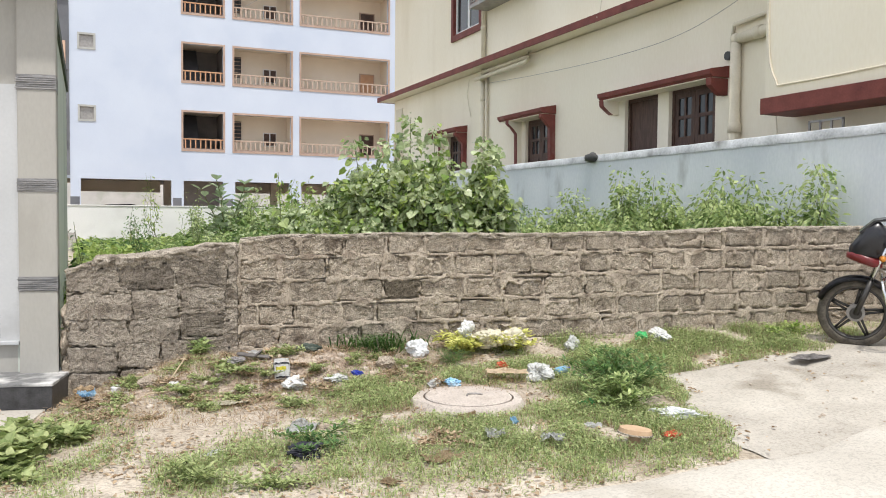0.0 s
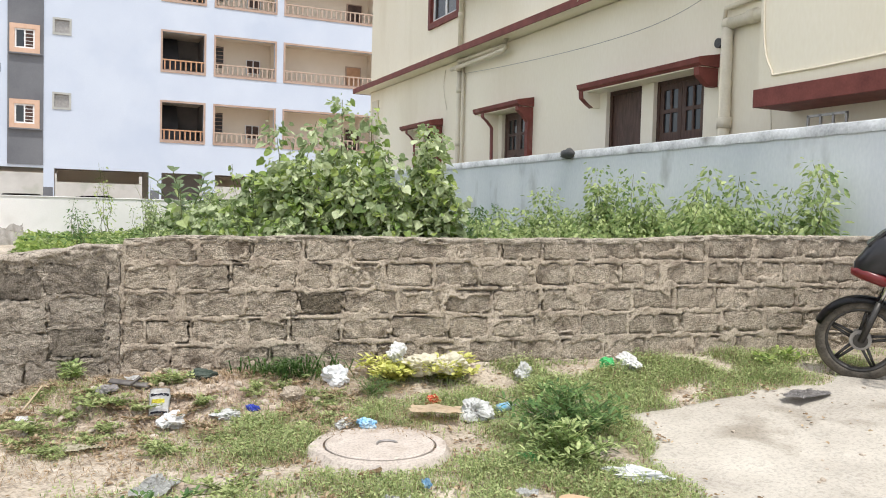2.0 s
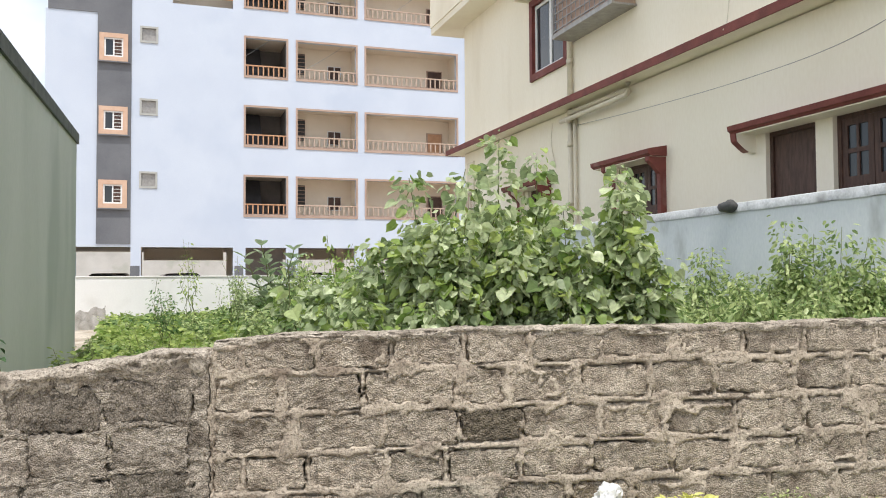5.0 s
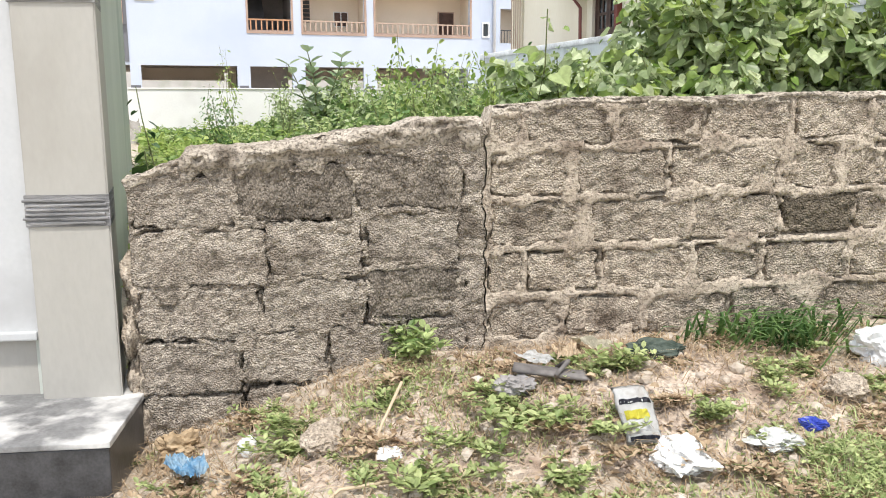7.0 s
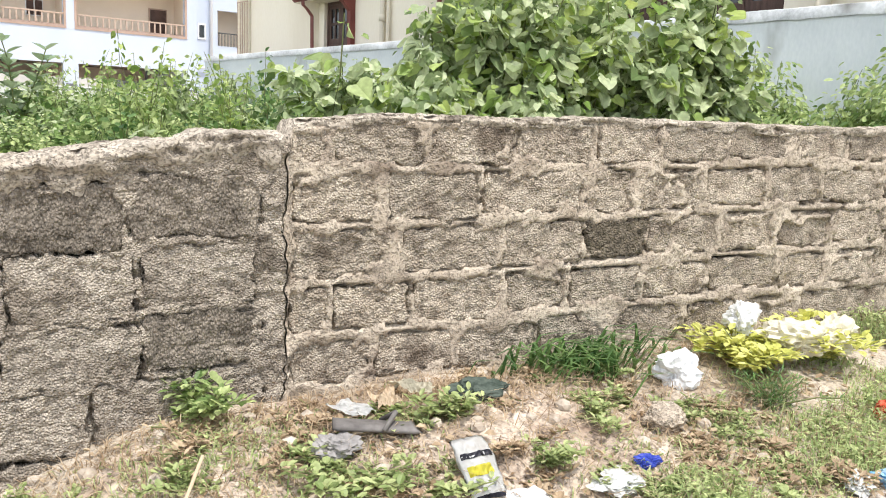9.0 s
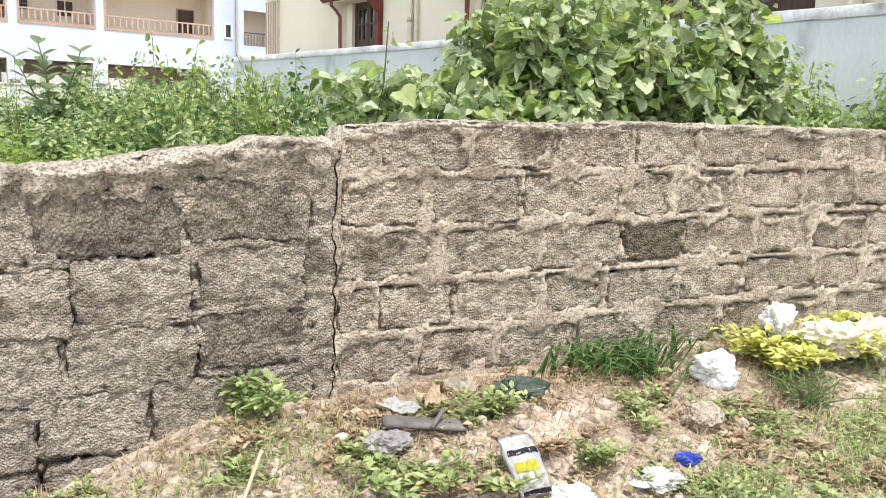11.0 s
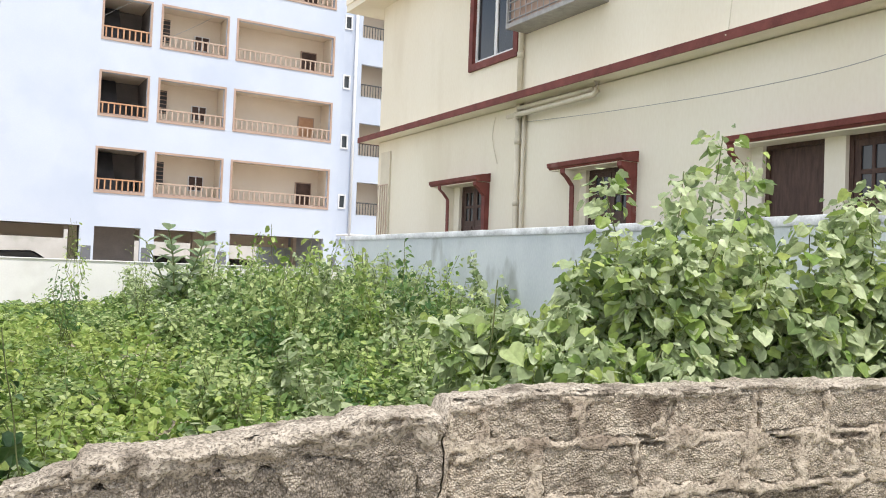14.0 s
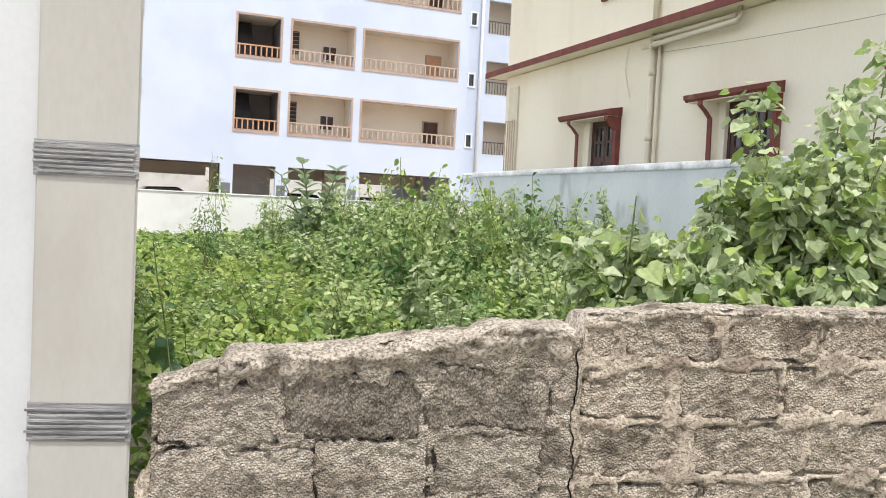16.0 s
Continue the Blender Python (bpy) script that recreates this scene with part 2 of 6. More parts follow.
M["grey_metal"] = material("grey_metal", (0.28, 0.27, 0.26), (0.42, 0.40, 0.38), 9, 0.5, 0.1, 60, metal=0.6)
M["white_frame"] = material("white_frame", (0.72, 0.72, 0.72), (0.8, 0.8, 0.8), 5, 0.5, 0.0)
# near-black colour that paints in the shade of unlit interiors
M["room_shade"] = material("room_shade", (0.05, 0.05, 0.055), (0.08, 0.08, 0.085), 2, 0.9, 0.0)
M["shop_side"] = material("shop_side", (0.50, 0.54, 0.49), (0.60, 0.63, 0.58), 1.0, 0.85, 0.15, 40, stain=(0.44, 0.49, 0.44), stain_scale=0.8, stain_cut=0.55, stretch=(1, 1, 0.4))
M["shop_cream"] = material("shop_cream", (0.365, 0.35, 0.32), (0.43, 0.415, 0.38), 1.5, 0.8, 0.08, 60, stain=(0.33, 0.31, 0.275), stain_scale=1.5, stain_cut=0.6, stretch=(1, 1, 0.4))
M["shop_white"] = material("shop_white", (0.48, 0.49, 0.495), (0.55, 0.555, 0.56), 2.0, 0.75, 0.05, 60, stain=(0.43, 0.43, 0.43), stain_scale=3, stain_cut=0.62)
M["shop_band"] = material("shop_band", (0.13, 0.13, 0.13), (0.42, 0.41, 0.41), 10, 0.9, 0.8, 60, stretch=(0.5, 0.5, 8))
M["granite"] = material("granite", (0.018, 0.018, 0.02), (0.07, 0.07, 0.075), 14, 0.35, 0.1, 120, stain=(0.22, 0.21, 0.20), stain_scale=4, stain_cut=0.60, spec=0.5)
M["granite_top"] = material("granite_top", (0.13, 0.13, 0.13), (0.26, 0.26, 0.26), 12, 0.5, 0.15, 90, stain=(0.70, 0.69, 0.67), stain_scale=4.5, stain_cut=0.47)
M["coping"] = material("coping", (0.08, 0.09, 0.085), (0.16, 0.17, 0.16), 6, 0.9, 0.3, 60)
M["shutter"] = material("shutter_steel", (0.05, 0.05, 0.055), (0.11, 0.11, 0.115), 6, 0.5, 0.05, 60, metal=0.3)
M["stem"] = material("stem", (0.10, 0.13, 0.05), (0.22, 0.23, 0.10), 12, 0.8, 0.2)
M["leaf_vine"] = leaf_material("leaf_vine", (0.035, 0.085, 0.03), (0.10, 0.18, 0.06), 0.4, 0.15)
M["leaf_big"] = leaf_material("leaf_big", (0.15, 0.225, 0.08), (0.70, 0.77, 0.49), 0.33, 0.46)
M["leaf_creep"] = leaf_material("leaf_creep", (0.20, 0.27, 0.09), (0.55, 0.60, 0.29), 0.5, 0.35)
M["cable_grey"] = material("cable_grey", (0.36, 0.34, 0.30), (0.46, 0.44, 0.40), 10, 0.6, 0.0)
M["leaf_weed"] = leaf_material("leaf_weed", (0.14, 0.235, 0.07), (0.66, 0.74, 0.36), 0.36, 0.46)
M["leaf_lime"] = leaf_material("leaf_lime", (0.16, 0.27, 0.055), (0.52, 0.61, 0.20), 0.46, 0.42)
M["leaf_under"] = leaf_material("leaf_under", (0.07, 0.145, 0.04), (0.32, 0.44, 0.15), 0.45, 0.35)
M["leaf_dark"] = leaf_material("leaf_dark", (0.06, 0.14, 0.045), (0.21, 0.33, 0.11), 0.42)
M["leaf_milk"] = leaf_material("leaf_milkweed", (0.16, 0.24, 0.12), (0.50, 0.58, 0.38), 0.4)
M["plastic_yellow"] = material("plastic_yellow", (0.62, 0.56, 0.05), (0.76, 0.70, 0.10), 12, 0.4, 0.1)
M["leaf_yellow"] = leaf_material("leaf_yellow", (0.50, 0.52, 0.12), (0.84, 0.82, 0.32), 0.6)
M["leaf_dry"] = leaf_material("leaf_dry", (0.27, 0.185, 0.11), (0.56, 0.44, 0.30), 0.8, 0.2)
M["grass"] = leaf_material("grass", (0.24, 0.33, 0.12), (0.58, 0.64, 0.32), 0.6)
glass = material("window_glass", (0.02, 0.025, 0.03), (0.03, 0.035, 0.04), 2, 0.06, 0.0, spec=0.6)
M["glass"] = glass
M["tyre"] = material("tyre", (0.055, 0.048, 0.040), (0.16, 0.14, 0.115), 12, 0.9, 0.2, 80)
M["alloy"] = material("alloy", (0.05, 0.048, 0.045), (0.10, 0.095, 0.09), 10, 0.45, 0.05, 60, metal=0.7)
M["chrome"] = material("chrome", (0.62, 0.62, 0.62), (0.75, 0.75, 0.75), 10, 0.2, 0.0, metal=1.0)
M["bike_black"] = material("bike_black", (0.014, 0.014, 0.017), (0.024, 0.024, 0.028), 6, 0.28, 0.0, stain=(0.06, 0.055, 0.05), stain_scale=6, stain_cut=0.6, spec=0.5)
M["bike_red"] = material("bike_red", (0.12, 0.012, 0.014), (0.20, 0.018, 0.018), 6, 0.3, 0.0, stain=(0.10, 0.04, 0.04), stain_scale=6, stain_cut=0.58, spec=0.5)
M["amber"] = material("amber", (0.55, 0.20, 0.03), (0.6, 0.25, 0.04), 6, 0.3, 0.0)
M["plastic_white"] = material("plastic_white", (0.58, 0.58, 0.57), (0.76, 0.76, 0.75), 12, 0.45, 0.3, 60, stain=(0.55, 0.52, 0.48), stain_scale=14, stain_cut=0.58)
M["plastic_cream"] = material("plastic_cream", (0.52, 0.48, 0.36), (0.70, 0.65, 0.52), 12, 0.5, 0.2, 60, stain=(0.5, 0.42, 0.30), stain_scale=10, stain_cut=0.6)
M["plastic_film"] = material("plastic_film", (0.40, 0.40, 0.38), (0.64, 0.65, 0.63), 14, 0.25, 0.3, 50, spec=0.6)
M["plastic_silver"] = material("plastic_silver", (0.60, 0.61, 0.62), (0.80, 0.80, 0.81), 16, 0.3, 0.4, 50)
M["plastic_blue"] = material("plastic_blue", (0.02, 0.04, 0.30), (0.05, 0.08, 0.42), 12, 0.3, 0.1)
M["plastic_sky"] = material("plastic_sky", (0.10, 0.36, 0.62), (0.55, 0.68, 0.76), 18, 0.35, 0.1)
M["plastic_red"] = material("plastic_red", (0.48, 0.06, 0.03), (0.60, 0.12, 0.06), 12, 0.4, 0.1)
M["plastic_green"] = material("plastic_green", (0.04, 0.36, 0.10), (0.10, 0.50, 0.18), 12, 0.35, 0.1)
M["plastic_black"] = material("plastic_black", (0.014, 0.014, 0.02), (0.05, 0.05, 0.07), 12, 0.4, 0.1)
M["cloth_grey"] = material("cloth_grey", (0.18, 0.17, 0.165), (0.38, 0.36, 0.35), 16, 0.95, 0.4, 90)
M["cloth_dark"] = material("cloth_dark", (0.03, 0.045, 0.035), (0.10, 0.12, 0.10), 16, 0.95, 0.4, 90)
M["rubber_grey"] = material("rubber_grey", (0.09, 0.082, 0.078), (0.20, 0.185, 0.175), 12, 0.8, 0.2)
M["card"] = material("card", (0.60, 0.48, 0.34), (0.80, 0.67, 0.50), 8, 0.9, 0.1, 60)
M["leaf_brown"] = material("leaf_brown", (0.26, 0.18, 0.10), (0.48, 0.37, 0.24), 14, 0.85, 0.3, 60)
M["tan_cap"] = material("tan_cap", (0.46, 0.31, 0.19), (0.58, 0.42, 0.28), 9, 0.8, 0.15, 60)
M["straw_pale"] = material("straw_pale", (0.42, 0.33, 0.22), (0.58, 0.47, 0.33), 14, 0.9, 0.1)
M["pale_concrete"] = material("pale_concrete", (0.46, 0.40, 0.35), (0.62, 0.55, 0.49), 5, 0.9, 0.4, 70, stain=(0.36, 0.30, 0.25), stain_scale=4, stain_cut=0.58, pits=70, pit_shade=0.2)


# ---- building blocks ----
def finish(name, bm, mat, parent=None, label="", smooth=False):
    me = bpy.data.meshes.new(name)
    bm.normal_update()
    bm.to_mesh(me)
    bm.free()
    me.materials.append(M[mat] if isinstance(mat, str) else mat)
    if smooth:
        me.shade_smooth()
    ob = new(name, me)
    if parent:
        ob.parent = parent
    if label:
        ob["label"] = label
    return ob


def part(name, bm, mat, parent, label="", smooth=False):
    return finish(name, bm, mat, parent, label, smooth)


def thing(name, label, category, m=None, group="", kind=""):
    ob = new(name)
    ob.empty_display_size = 0.1
    if m is not None:
        ob.matrix_world = m
    return tagged(ob, label, category, group, kind)


def add_box(bm, x0, x1, y0, y1, z0, z1, bevel=0.0):
    v = [bm.verts.new((x, y, z)) for x in (x0, x1) for y in (y0, y1) for z in (z0, z1)]
    f = [bm.faces.new([v[i] for i in q]) for q in ((0, 1, 3, 2), (4, 6, 7, 5), (0, 4, 5, 1), (2, 3, 7, 6), (0, 2, 6, 4), (1, 5, 7, 3))]
    if bevel:
        bmesh.ops.bevel(bm, geom=list({e for q in f for e in q.edges}), offset=bevel, segments=2, affect="EDGES", profile=0.6)
    return bm


def box(x0, x1, y0, y1, z0, z1, bevel=0.0):
    return add_box(bmesh.new(), x0, x1, y0, y1, z0, z1, bevel)


def tube(points, r, sides=8, taper=1.0, bm=None, cap=True):
    """A round rod along points."""
    bm = bm or bmesh.new()
    pts = [Vector(p) for p in points]
    rings = []
    for i, p in enumerate(pts):
        d = (pts[min(i + 1, len(pts) - 1)] - pts[max(i - 1, 0)]).normalized()
        q = d.to_track_quat("Z", "Y")
        rr = r * (1 + (taper - 1) * i / (len(pts) - 1))
        rings.append([bm.verts.new(p + q @ Vector((rr * math.cos(2 * math.pi * k / sides), rr * math.sin(2 * math.pi * k / sides), 0))) for k in range(sides)])
    for a, b in zip(rings, rings[1:]):
        for k in range(sides):
            bm.faces.new((a[k], a[(k + 1) % sides], b[(k + 1) % sides], b[k]))
    if cap:
        bm.faces.new(rings[0][::-1])
        bm.faces.new(rings[-1])
    return bm


def prism(profile, axis, a, b):
    """A profile extruded along x, y or z from a to b."""
    bm = bmesh.new()

    def at(p, t):
        return {"x": (t, p[0], p[1]), "y": (p[0], t, p[1]), "z": (p[0], p[1], t)}[axis]
    lo = [bm.verts.new(at(p, a)) for p in profile]
    hi = [bm.verts.new(at(p, b)) for p in profile]
    bm.faces.new(lo)
    bm.faces.new(hi[::-1])
    for i in range(len(lo)):
        j = (i + 1) % len(lo)
        bm.faces.new((lo[i], hi[i], hi[j], lo[j]))
    bmesh.ops.recalc_face_normals(bm, faces=bm.faces)
    return bm


def holed_wall(axis, front, back, a0, a1, z0, z1, holes):
    """A wall across x or y, from front to back, with openings (a0, a1, z0, z1) that go through it."""
    bm = bmesh.new()
    ga = sorted({a0, a1, *[h[0] for h in holes], *[h[1] for h in holes]})
    gz = sorted({z0, z1, *[h[2] for h in holes], *[h[3] for h in holes]})
    ga, gz = [g for g in ga if a0 <= g <= a1], [g for g in gz if z0 <= g <= z1]

    def solid(i, j):
        if not (0 <= i < len(ga) - 1 and 0 <= j < len(gz) - 1):
            return False
        ca, cz = (ga[i] + ga[i + 1]) / 2, (gz[j] + gz[j + 1]) / 2
        return not any(h[0] < ca < h[1] and h[2] < cz < h[3] for h in holes)

    def p(a, d, z):
        return (a, d, z) if axis == "x" else (d, a, z)

    def quad(*c):
        bm.faces.new([bm.verts.new(q) for q in c])
    for i in range(len(ga) - 1):
        for j in range(len(gz) - 1):
            if not solid(i, j):
                continue
            l, r, b, t = ga[i], ga[i + 1], gz[j], gz[j + 1]
            for d in (front, back):
                quad(p(l, d, b), p(r, d, b), p(r, d, t), p(l, d, t))
            if not solid(i - 1, j):
                quad(p(l, front, b), p(l, back, b), p(l, back, t), p(l, front, t))
            if not solid(i + 1, j):
                quad(p(r, front, b), p(r, back, b), p(r, back, t), p(r, front, t))
            if not solid(i, j - 1):
                quad(p(l, front, b), p(r, front, b), p(r, back, b), p(l, back, b))
            if not solid(i, j + 1):
                quad(p(l, front, t), p(r, front, t), p(r, back, t), p(l, back, t))
    bmesh.ops.remove_doubles(bm, verts=bm.verts, dist=1e-4)
    bmesh.ops.recalc_face_normals(bm, faces=bm.faces)
    return bm


def ring_frame(axis, front, back, a0, a1, z0, z1, w):
    """A rectangular frame of width w round the inside of a0..a1, z0..z1."""
    return holed_wall(axis, front, back, a0, a1, z0, z1, [(a0 + w, a1 - w, z0 + w, z1 - w)])


def smooth01(x, a, b):
    t = min(max((x - a) / (b - a), 0), 1)
    return t * t * (3 - 2 * t)


# ---- the ground ----
WALL_ANGLE = radians(-13.05)
W0 = Vector((-0.09, 6.89, 0))
WU, WN = Vector((math.cos(WALL_ANGLE), math.sin(WALL_ANGLE), 0)), Vector((-math.sin(WALL_ANGLE), math.cos(WALL_ANGLE), 0))
WALL = Matrix.Translation(W0) @ Matrix.Rotation(WALL_ANGLE, 4, "Z")


def wall_uv(x, y):
    d = Vector((x, y, 0)) - W0
    return d.dot(WU), -d.dot(WN)


def wall_xy(u, d):
    p = W0 + WU * u - WN * d
    return p.x, p.y


def ground_z(x, y):
    u, d = wall_uv(x, y)
    road = -0.05 + 0.07 * smooth01(u, -0.5, 2.0) + 0.13 * smooth01(u, 3.3, 7.0)
    foot = -0.07 + 0.30 * smooth01(u, -0.1, 1.0) + 0.07 * smooth01(u, 1.0, 3.0) + 0.09 * smooth01(u, 3.2, 6.5)
    if d < 0:
        lot = 0.12 + 0.4 * smooth01(y, 11, 20)
        k = smooth01(-d, 0.0, 1.5)
        z = foot * (1 - k) + lot * k
    else:
        z = road + (foot - road) * math.exp(-d / 1.15)
    if -0.2 < d < 3.0:
        z += 0.032 * smooth01(u, 1.5, 2.8) * math.exp(-((d - 1.5) / 0.9) ** 2)
        z += 0.075 * math.exp(-((u - 1.55) / 0.55) ** 2 - ((d - 0.42) / 0.25) ** 2)
        z += 0.018 * noise.noise(Vector((x * 2.2, y * 2.2, 0))) * smooth01(3.1 - d, 0, 0.8)
        z += 0.012 * noise.noise(Vector((x * 7, y * 7, 3))) * smooth01(3.1 - d, 0, 0.8)
    far = smooth01(math.hypot(x - 3, y - 6), 16, 30)
    return z * (1 - far) + 0.3 * far


def sheet(name, xs, ys, dz, mat, keep=None, kind_label=("", "")):
    bm = bmesh.new()
    grid = {}
    for i, x in enumerate(xs):
        for j, y in enumerate(ys):
            grid[i, j] = bm.verts.new((x, y, ground_z(x, y) + dz(x, y)))
    for i in range(len(xs) - 1):
        for j in range(len(ys) - 1):
            bm.faces.new((grid[i, j], grid[i + 1, j], grid[i + 1, j + 1], grid[i, j + 1]))
    if keep:
        bmesh.ops.delete(bm, geom=[f for f in bm.faces if not keep(*f.calc_center_median()[:2])], context="FACES")
    return finish(name, bm, mat, smooth=True)


def steps(a, b, n):
    return [a + (b - a) * i / n for i in range(n + 1)]


xs = [-400, -120, -40, -20, -10, -6] + steps(-3, 8, 220) + [10, 14, 20, 30, 50, 120, 400]
ys = [-400, -120, -40, -15, -6] + steps(-2, 8, 200) + steps(8.5, 24, 30) + [30, 40, 60, 120, 400]
tagged(sheet("ground", xs, ys, lambda x, y: 0.0, "soil"), "dry sandy soil strewn with litter and weeds", "ground", kind="structure")


def road_edge(x):
    return 3.42 + 0.05 * (x - 2) + 0.10 * noise.noise(Vector((x * 1.3, 4, 0))) + 0.03 * noise.noise(Vector((x * 6, 4, 0)))


def road_z(x, y):
    return 0.02 * smooth01(road_edge(x) - y, -0.02, 0.1) - 0.03 * (1 - smooth01(road_edge(x) - y, -0.15, 0.0))


tagged(sheet("road", steps(-30, -3, 20) + steps(-2.9, 8, 180) + steps(9, 40, 20), steps(-6, 1.9, 20) + steps(2, 4.2, 60), road_z, "road", lambda x, y: y < road_edge(x) + 0.12), "sunlit pale concrete village road", "road", kind="structure")


def slab_edge(x, y):
    """Above zero where the old cement apron lies."""
    u, d = wall_uv(x, y)
    w = 0.16 * noise.noise(Vector((x * 2.0, y * 2.0, 8))) + 0.06 * noise.noise(Vector((x * 7, y * 7, 8)))
    return min(u - 4.15 + 0.2 * (d - 1.0) + w, d - max(0.45, 0.95 - 0.25 * (u - 4.2)) + 0.6 * w)


tagged(sheet("apron", steps(3.2, 12, 190), steps(2.6, 6.2, 80), lambda x, y: 0.028 * smooth01(slab_edge(x, y), -0.05, 0.08) - 0.02, "apron", lambda x, y: slab_edge(x, y) > -0.05 and y > road_edge(x) - 0.05), "worn grey cement apron beside the road", "pavement", kind="structure")


def heap_z(x, y):
    u, d = wall_uv(x, y)
    k = math.exp(-(((u - 1.45) / 0.95) ** 4) - ((d - 0.42) / 0.42) ** 4)
    return 0.05 * k - 0.022 + k * (0.016 * noise.noise(Vector((x * 14, y * 14, 1))) + 0.012 * noise.noise(Vector((x * 33, y * 33, 2))))


tagged(sheet("soil_heap", steps(0.1, 3.0, 190), steps(5.2, 6.95, 120), heap_z, "heap", lambda x, y: wall_uv(x, y)[1] > -0.03 and heap_z(x, y) > -0.012), "reddish brown heap of loose dug soil", "soil", kind="structure")


# ---- the rough block wall ----
def wall_top(u):
    if u < 1.215:
        z = 0.885 + 0.055 * smooth01(u, 0.0, 0.16) + 0.035 * smooth01(u, 0.165, 0.20) + 0.075 * smooth01(u, 0.25, 1.0) + 0.02 * smooth01(u, 0.88, 0.96)
    else:
        z = 1.115 + 0.03 * smooth01(u, 1.215, 1.6) + 0.016 * smooth01(u, 2, 2.4) + 0.016 * smooth01(u, 3.5, 4.2) + 0.05 * smooth01(u, 4.3, 5.6) + 0.01 * smooth01(u, 5.6, 6.6)
    return z


def crack(z):
    return 1.207 + 0.020 * noise.noise(Vector((0, 5, z * 7))) + 0.014 * noise.noise(Vector((0, 9, z * 28)))


def relief(u, z, s=0.0):
    return 0.005 * noise.noise(Vector((u * 6, s, z * 6))) + 0.006 * noise.noise(Vector((u * 17, s, z * 17))) + 0.004 * noise.noise(Vector((u * 45, s, z * 45)))


def wall_core(name, u0, u1, mat, parent, gaps, left_edge=None, right_edge=None, res=0.0115, depth=0.17):
    bm = bmesh.new()
    nu, nz = int((u1 - u0) / res), int(1.5 / res)
    grid = []
    for i in range(nu + 1):
        col = []
        for j in range(nz + 1):
            uu = u0 + (u1 - u0) * i / nu
            top = wall_top(uu) - 0.03
            z = -0.35 + (top + 0.35) * j / nz
            if i == 0 and left_edge:
                uu = left_edge(z) + 0.002
            if i == nu and right_edge:
                uu = right_edge(z) - 0.0025
            col.append(bm.verts.new((uu, (1.1 + 1.6 * math.exp(-((uu - 1.17) / 0.06) ** 2)) * relief(uu, z) + 0.004 * noise.noise(Vector((uu * 75, 1, z * 75))) + (gaps(uu, z) if z > -0.1 else 0), z)))
        grid.append(col)
    for i in range(nu):
        for j in range(nz):
            bm.faces.new((grid[i][j], grid[i + 1][j], grid[i + 1][j + 1], grid[i][j + 1]))
    back = [[bm.verts.new((c[k].co.x, depth + 0.01 * noise.noise(c[k].co * 4), c[k].co.z)) for k in (0, nz)] for c in grid]
    for i in range(nu):
        bm.faces.new((back[i + 1][0], back[i][0], back[i][1], back[i + 1][1]))
        bm.faces.new((grid[i][nz], grid[i + 1][nz], back[i + 1][1], back[i][1]))
    for i, flip in ((0, False), (nu, True)):
        f = grid[i] + [back[i][1], back[i][0]]
        bm.faces.new(f if flip else f[::-1])
    return part(name, bm, mat, parent, smooth=True)


def wall_cap(u0, u1, thick, over, parent, s, ragged=0.3, along_step=0.010):
    """The lumpy, layered skin of mortar on top of the wall."""
    bm = bmesh.new()
    outline = [(0.004, -1.0), (-0.35 * over, -0.8), (-over, -0.35), (-0.8 * over, 0.02), (0.02, 0.12), (0.06, 0.15), (0.11, 0.13), (0.155, 0.05), (0.178, -0.3), (0.172, -1.0)]
    prof = []
    for k, ((ya, ha), (yb, hb)) in enumerate(zip(outline, outline[1:])):
        m = 5 if k < 3 else 4 if k < 5 else 2
        prof += [(ya + (yb - ya) * i / m, ha + (hb - ha) * i / m) for i in range(m)]
    prof.append(outline[-1])
    n = int((u1 - u0) / along_step)
    rows = []
    for i in range(n + 1):
        u = u0 + (u1 - u0) * i / n
        row = []
        hang = 1 + ragged * (noise.noise(Vector((u * 7, s, 0))) + 0.7 * noise.noise(Vector((u * 23, s, 0))))
        for k, (y, h) in enumerate(prof):
            e = 1.0 if 0 < i < n else 0.6
            z = wall_top(u) - 0.012 + thick * h * e * (hang if h < 0 else 1)
            q = Vector((u * 11, y * 20 + s, z * 14))
            lump = noise.noise(q) + 0.6 * noise.noise(q * 2.7) + 0.45 * noise.noise(q * 6.5)
            layer = noise.noise(Vector((u * 10, s + 3, z * 42)))
            front = 1.0 if h < 0.05 and y < 0.03 else 0.0
            hole = max(0.0, noise.noise(Vector((u * 15, s + 8, z * 34))) - 0.22) * 0.14 * front * ragged
            row.append(bm.verts.new((u + 0.004 * noise.noise(q * 5), y + 0.007 * lump - 0.016 * ragged * layer * front + hole, z + 0.008 * lump + 0.004 * noise.noise(Vector((u * 60, y * 60, s))))))
        rows.append(row)
    for a, b in zip(rows, rows[1:]):
        for k in range(len(prof) - 1):
            bm.faces.new((a[k], b[k], b[k + 1], a[k + 1]))
    bm.faces.new(rows[0])
    bm.faces.new(rows[-1][::-1])
    return part("cap", bm, "wall_cap", parent, "pale weathered mortar capping", smooth=True)


def smear(u, z):
    """Where mortar has been dragged over the faces of the blocks."""
    return noise.noise(Vector((u * 4.2, 60, z * 6.0))) + 0.6 * noise.noise(Vector((u * 12, 61, z * 14))) + 0.35 * noise.noise(Vector((u * 33, 62, z * 33)))


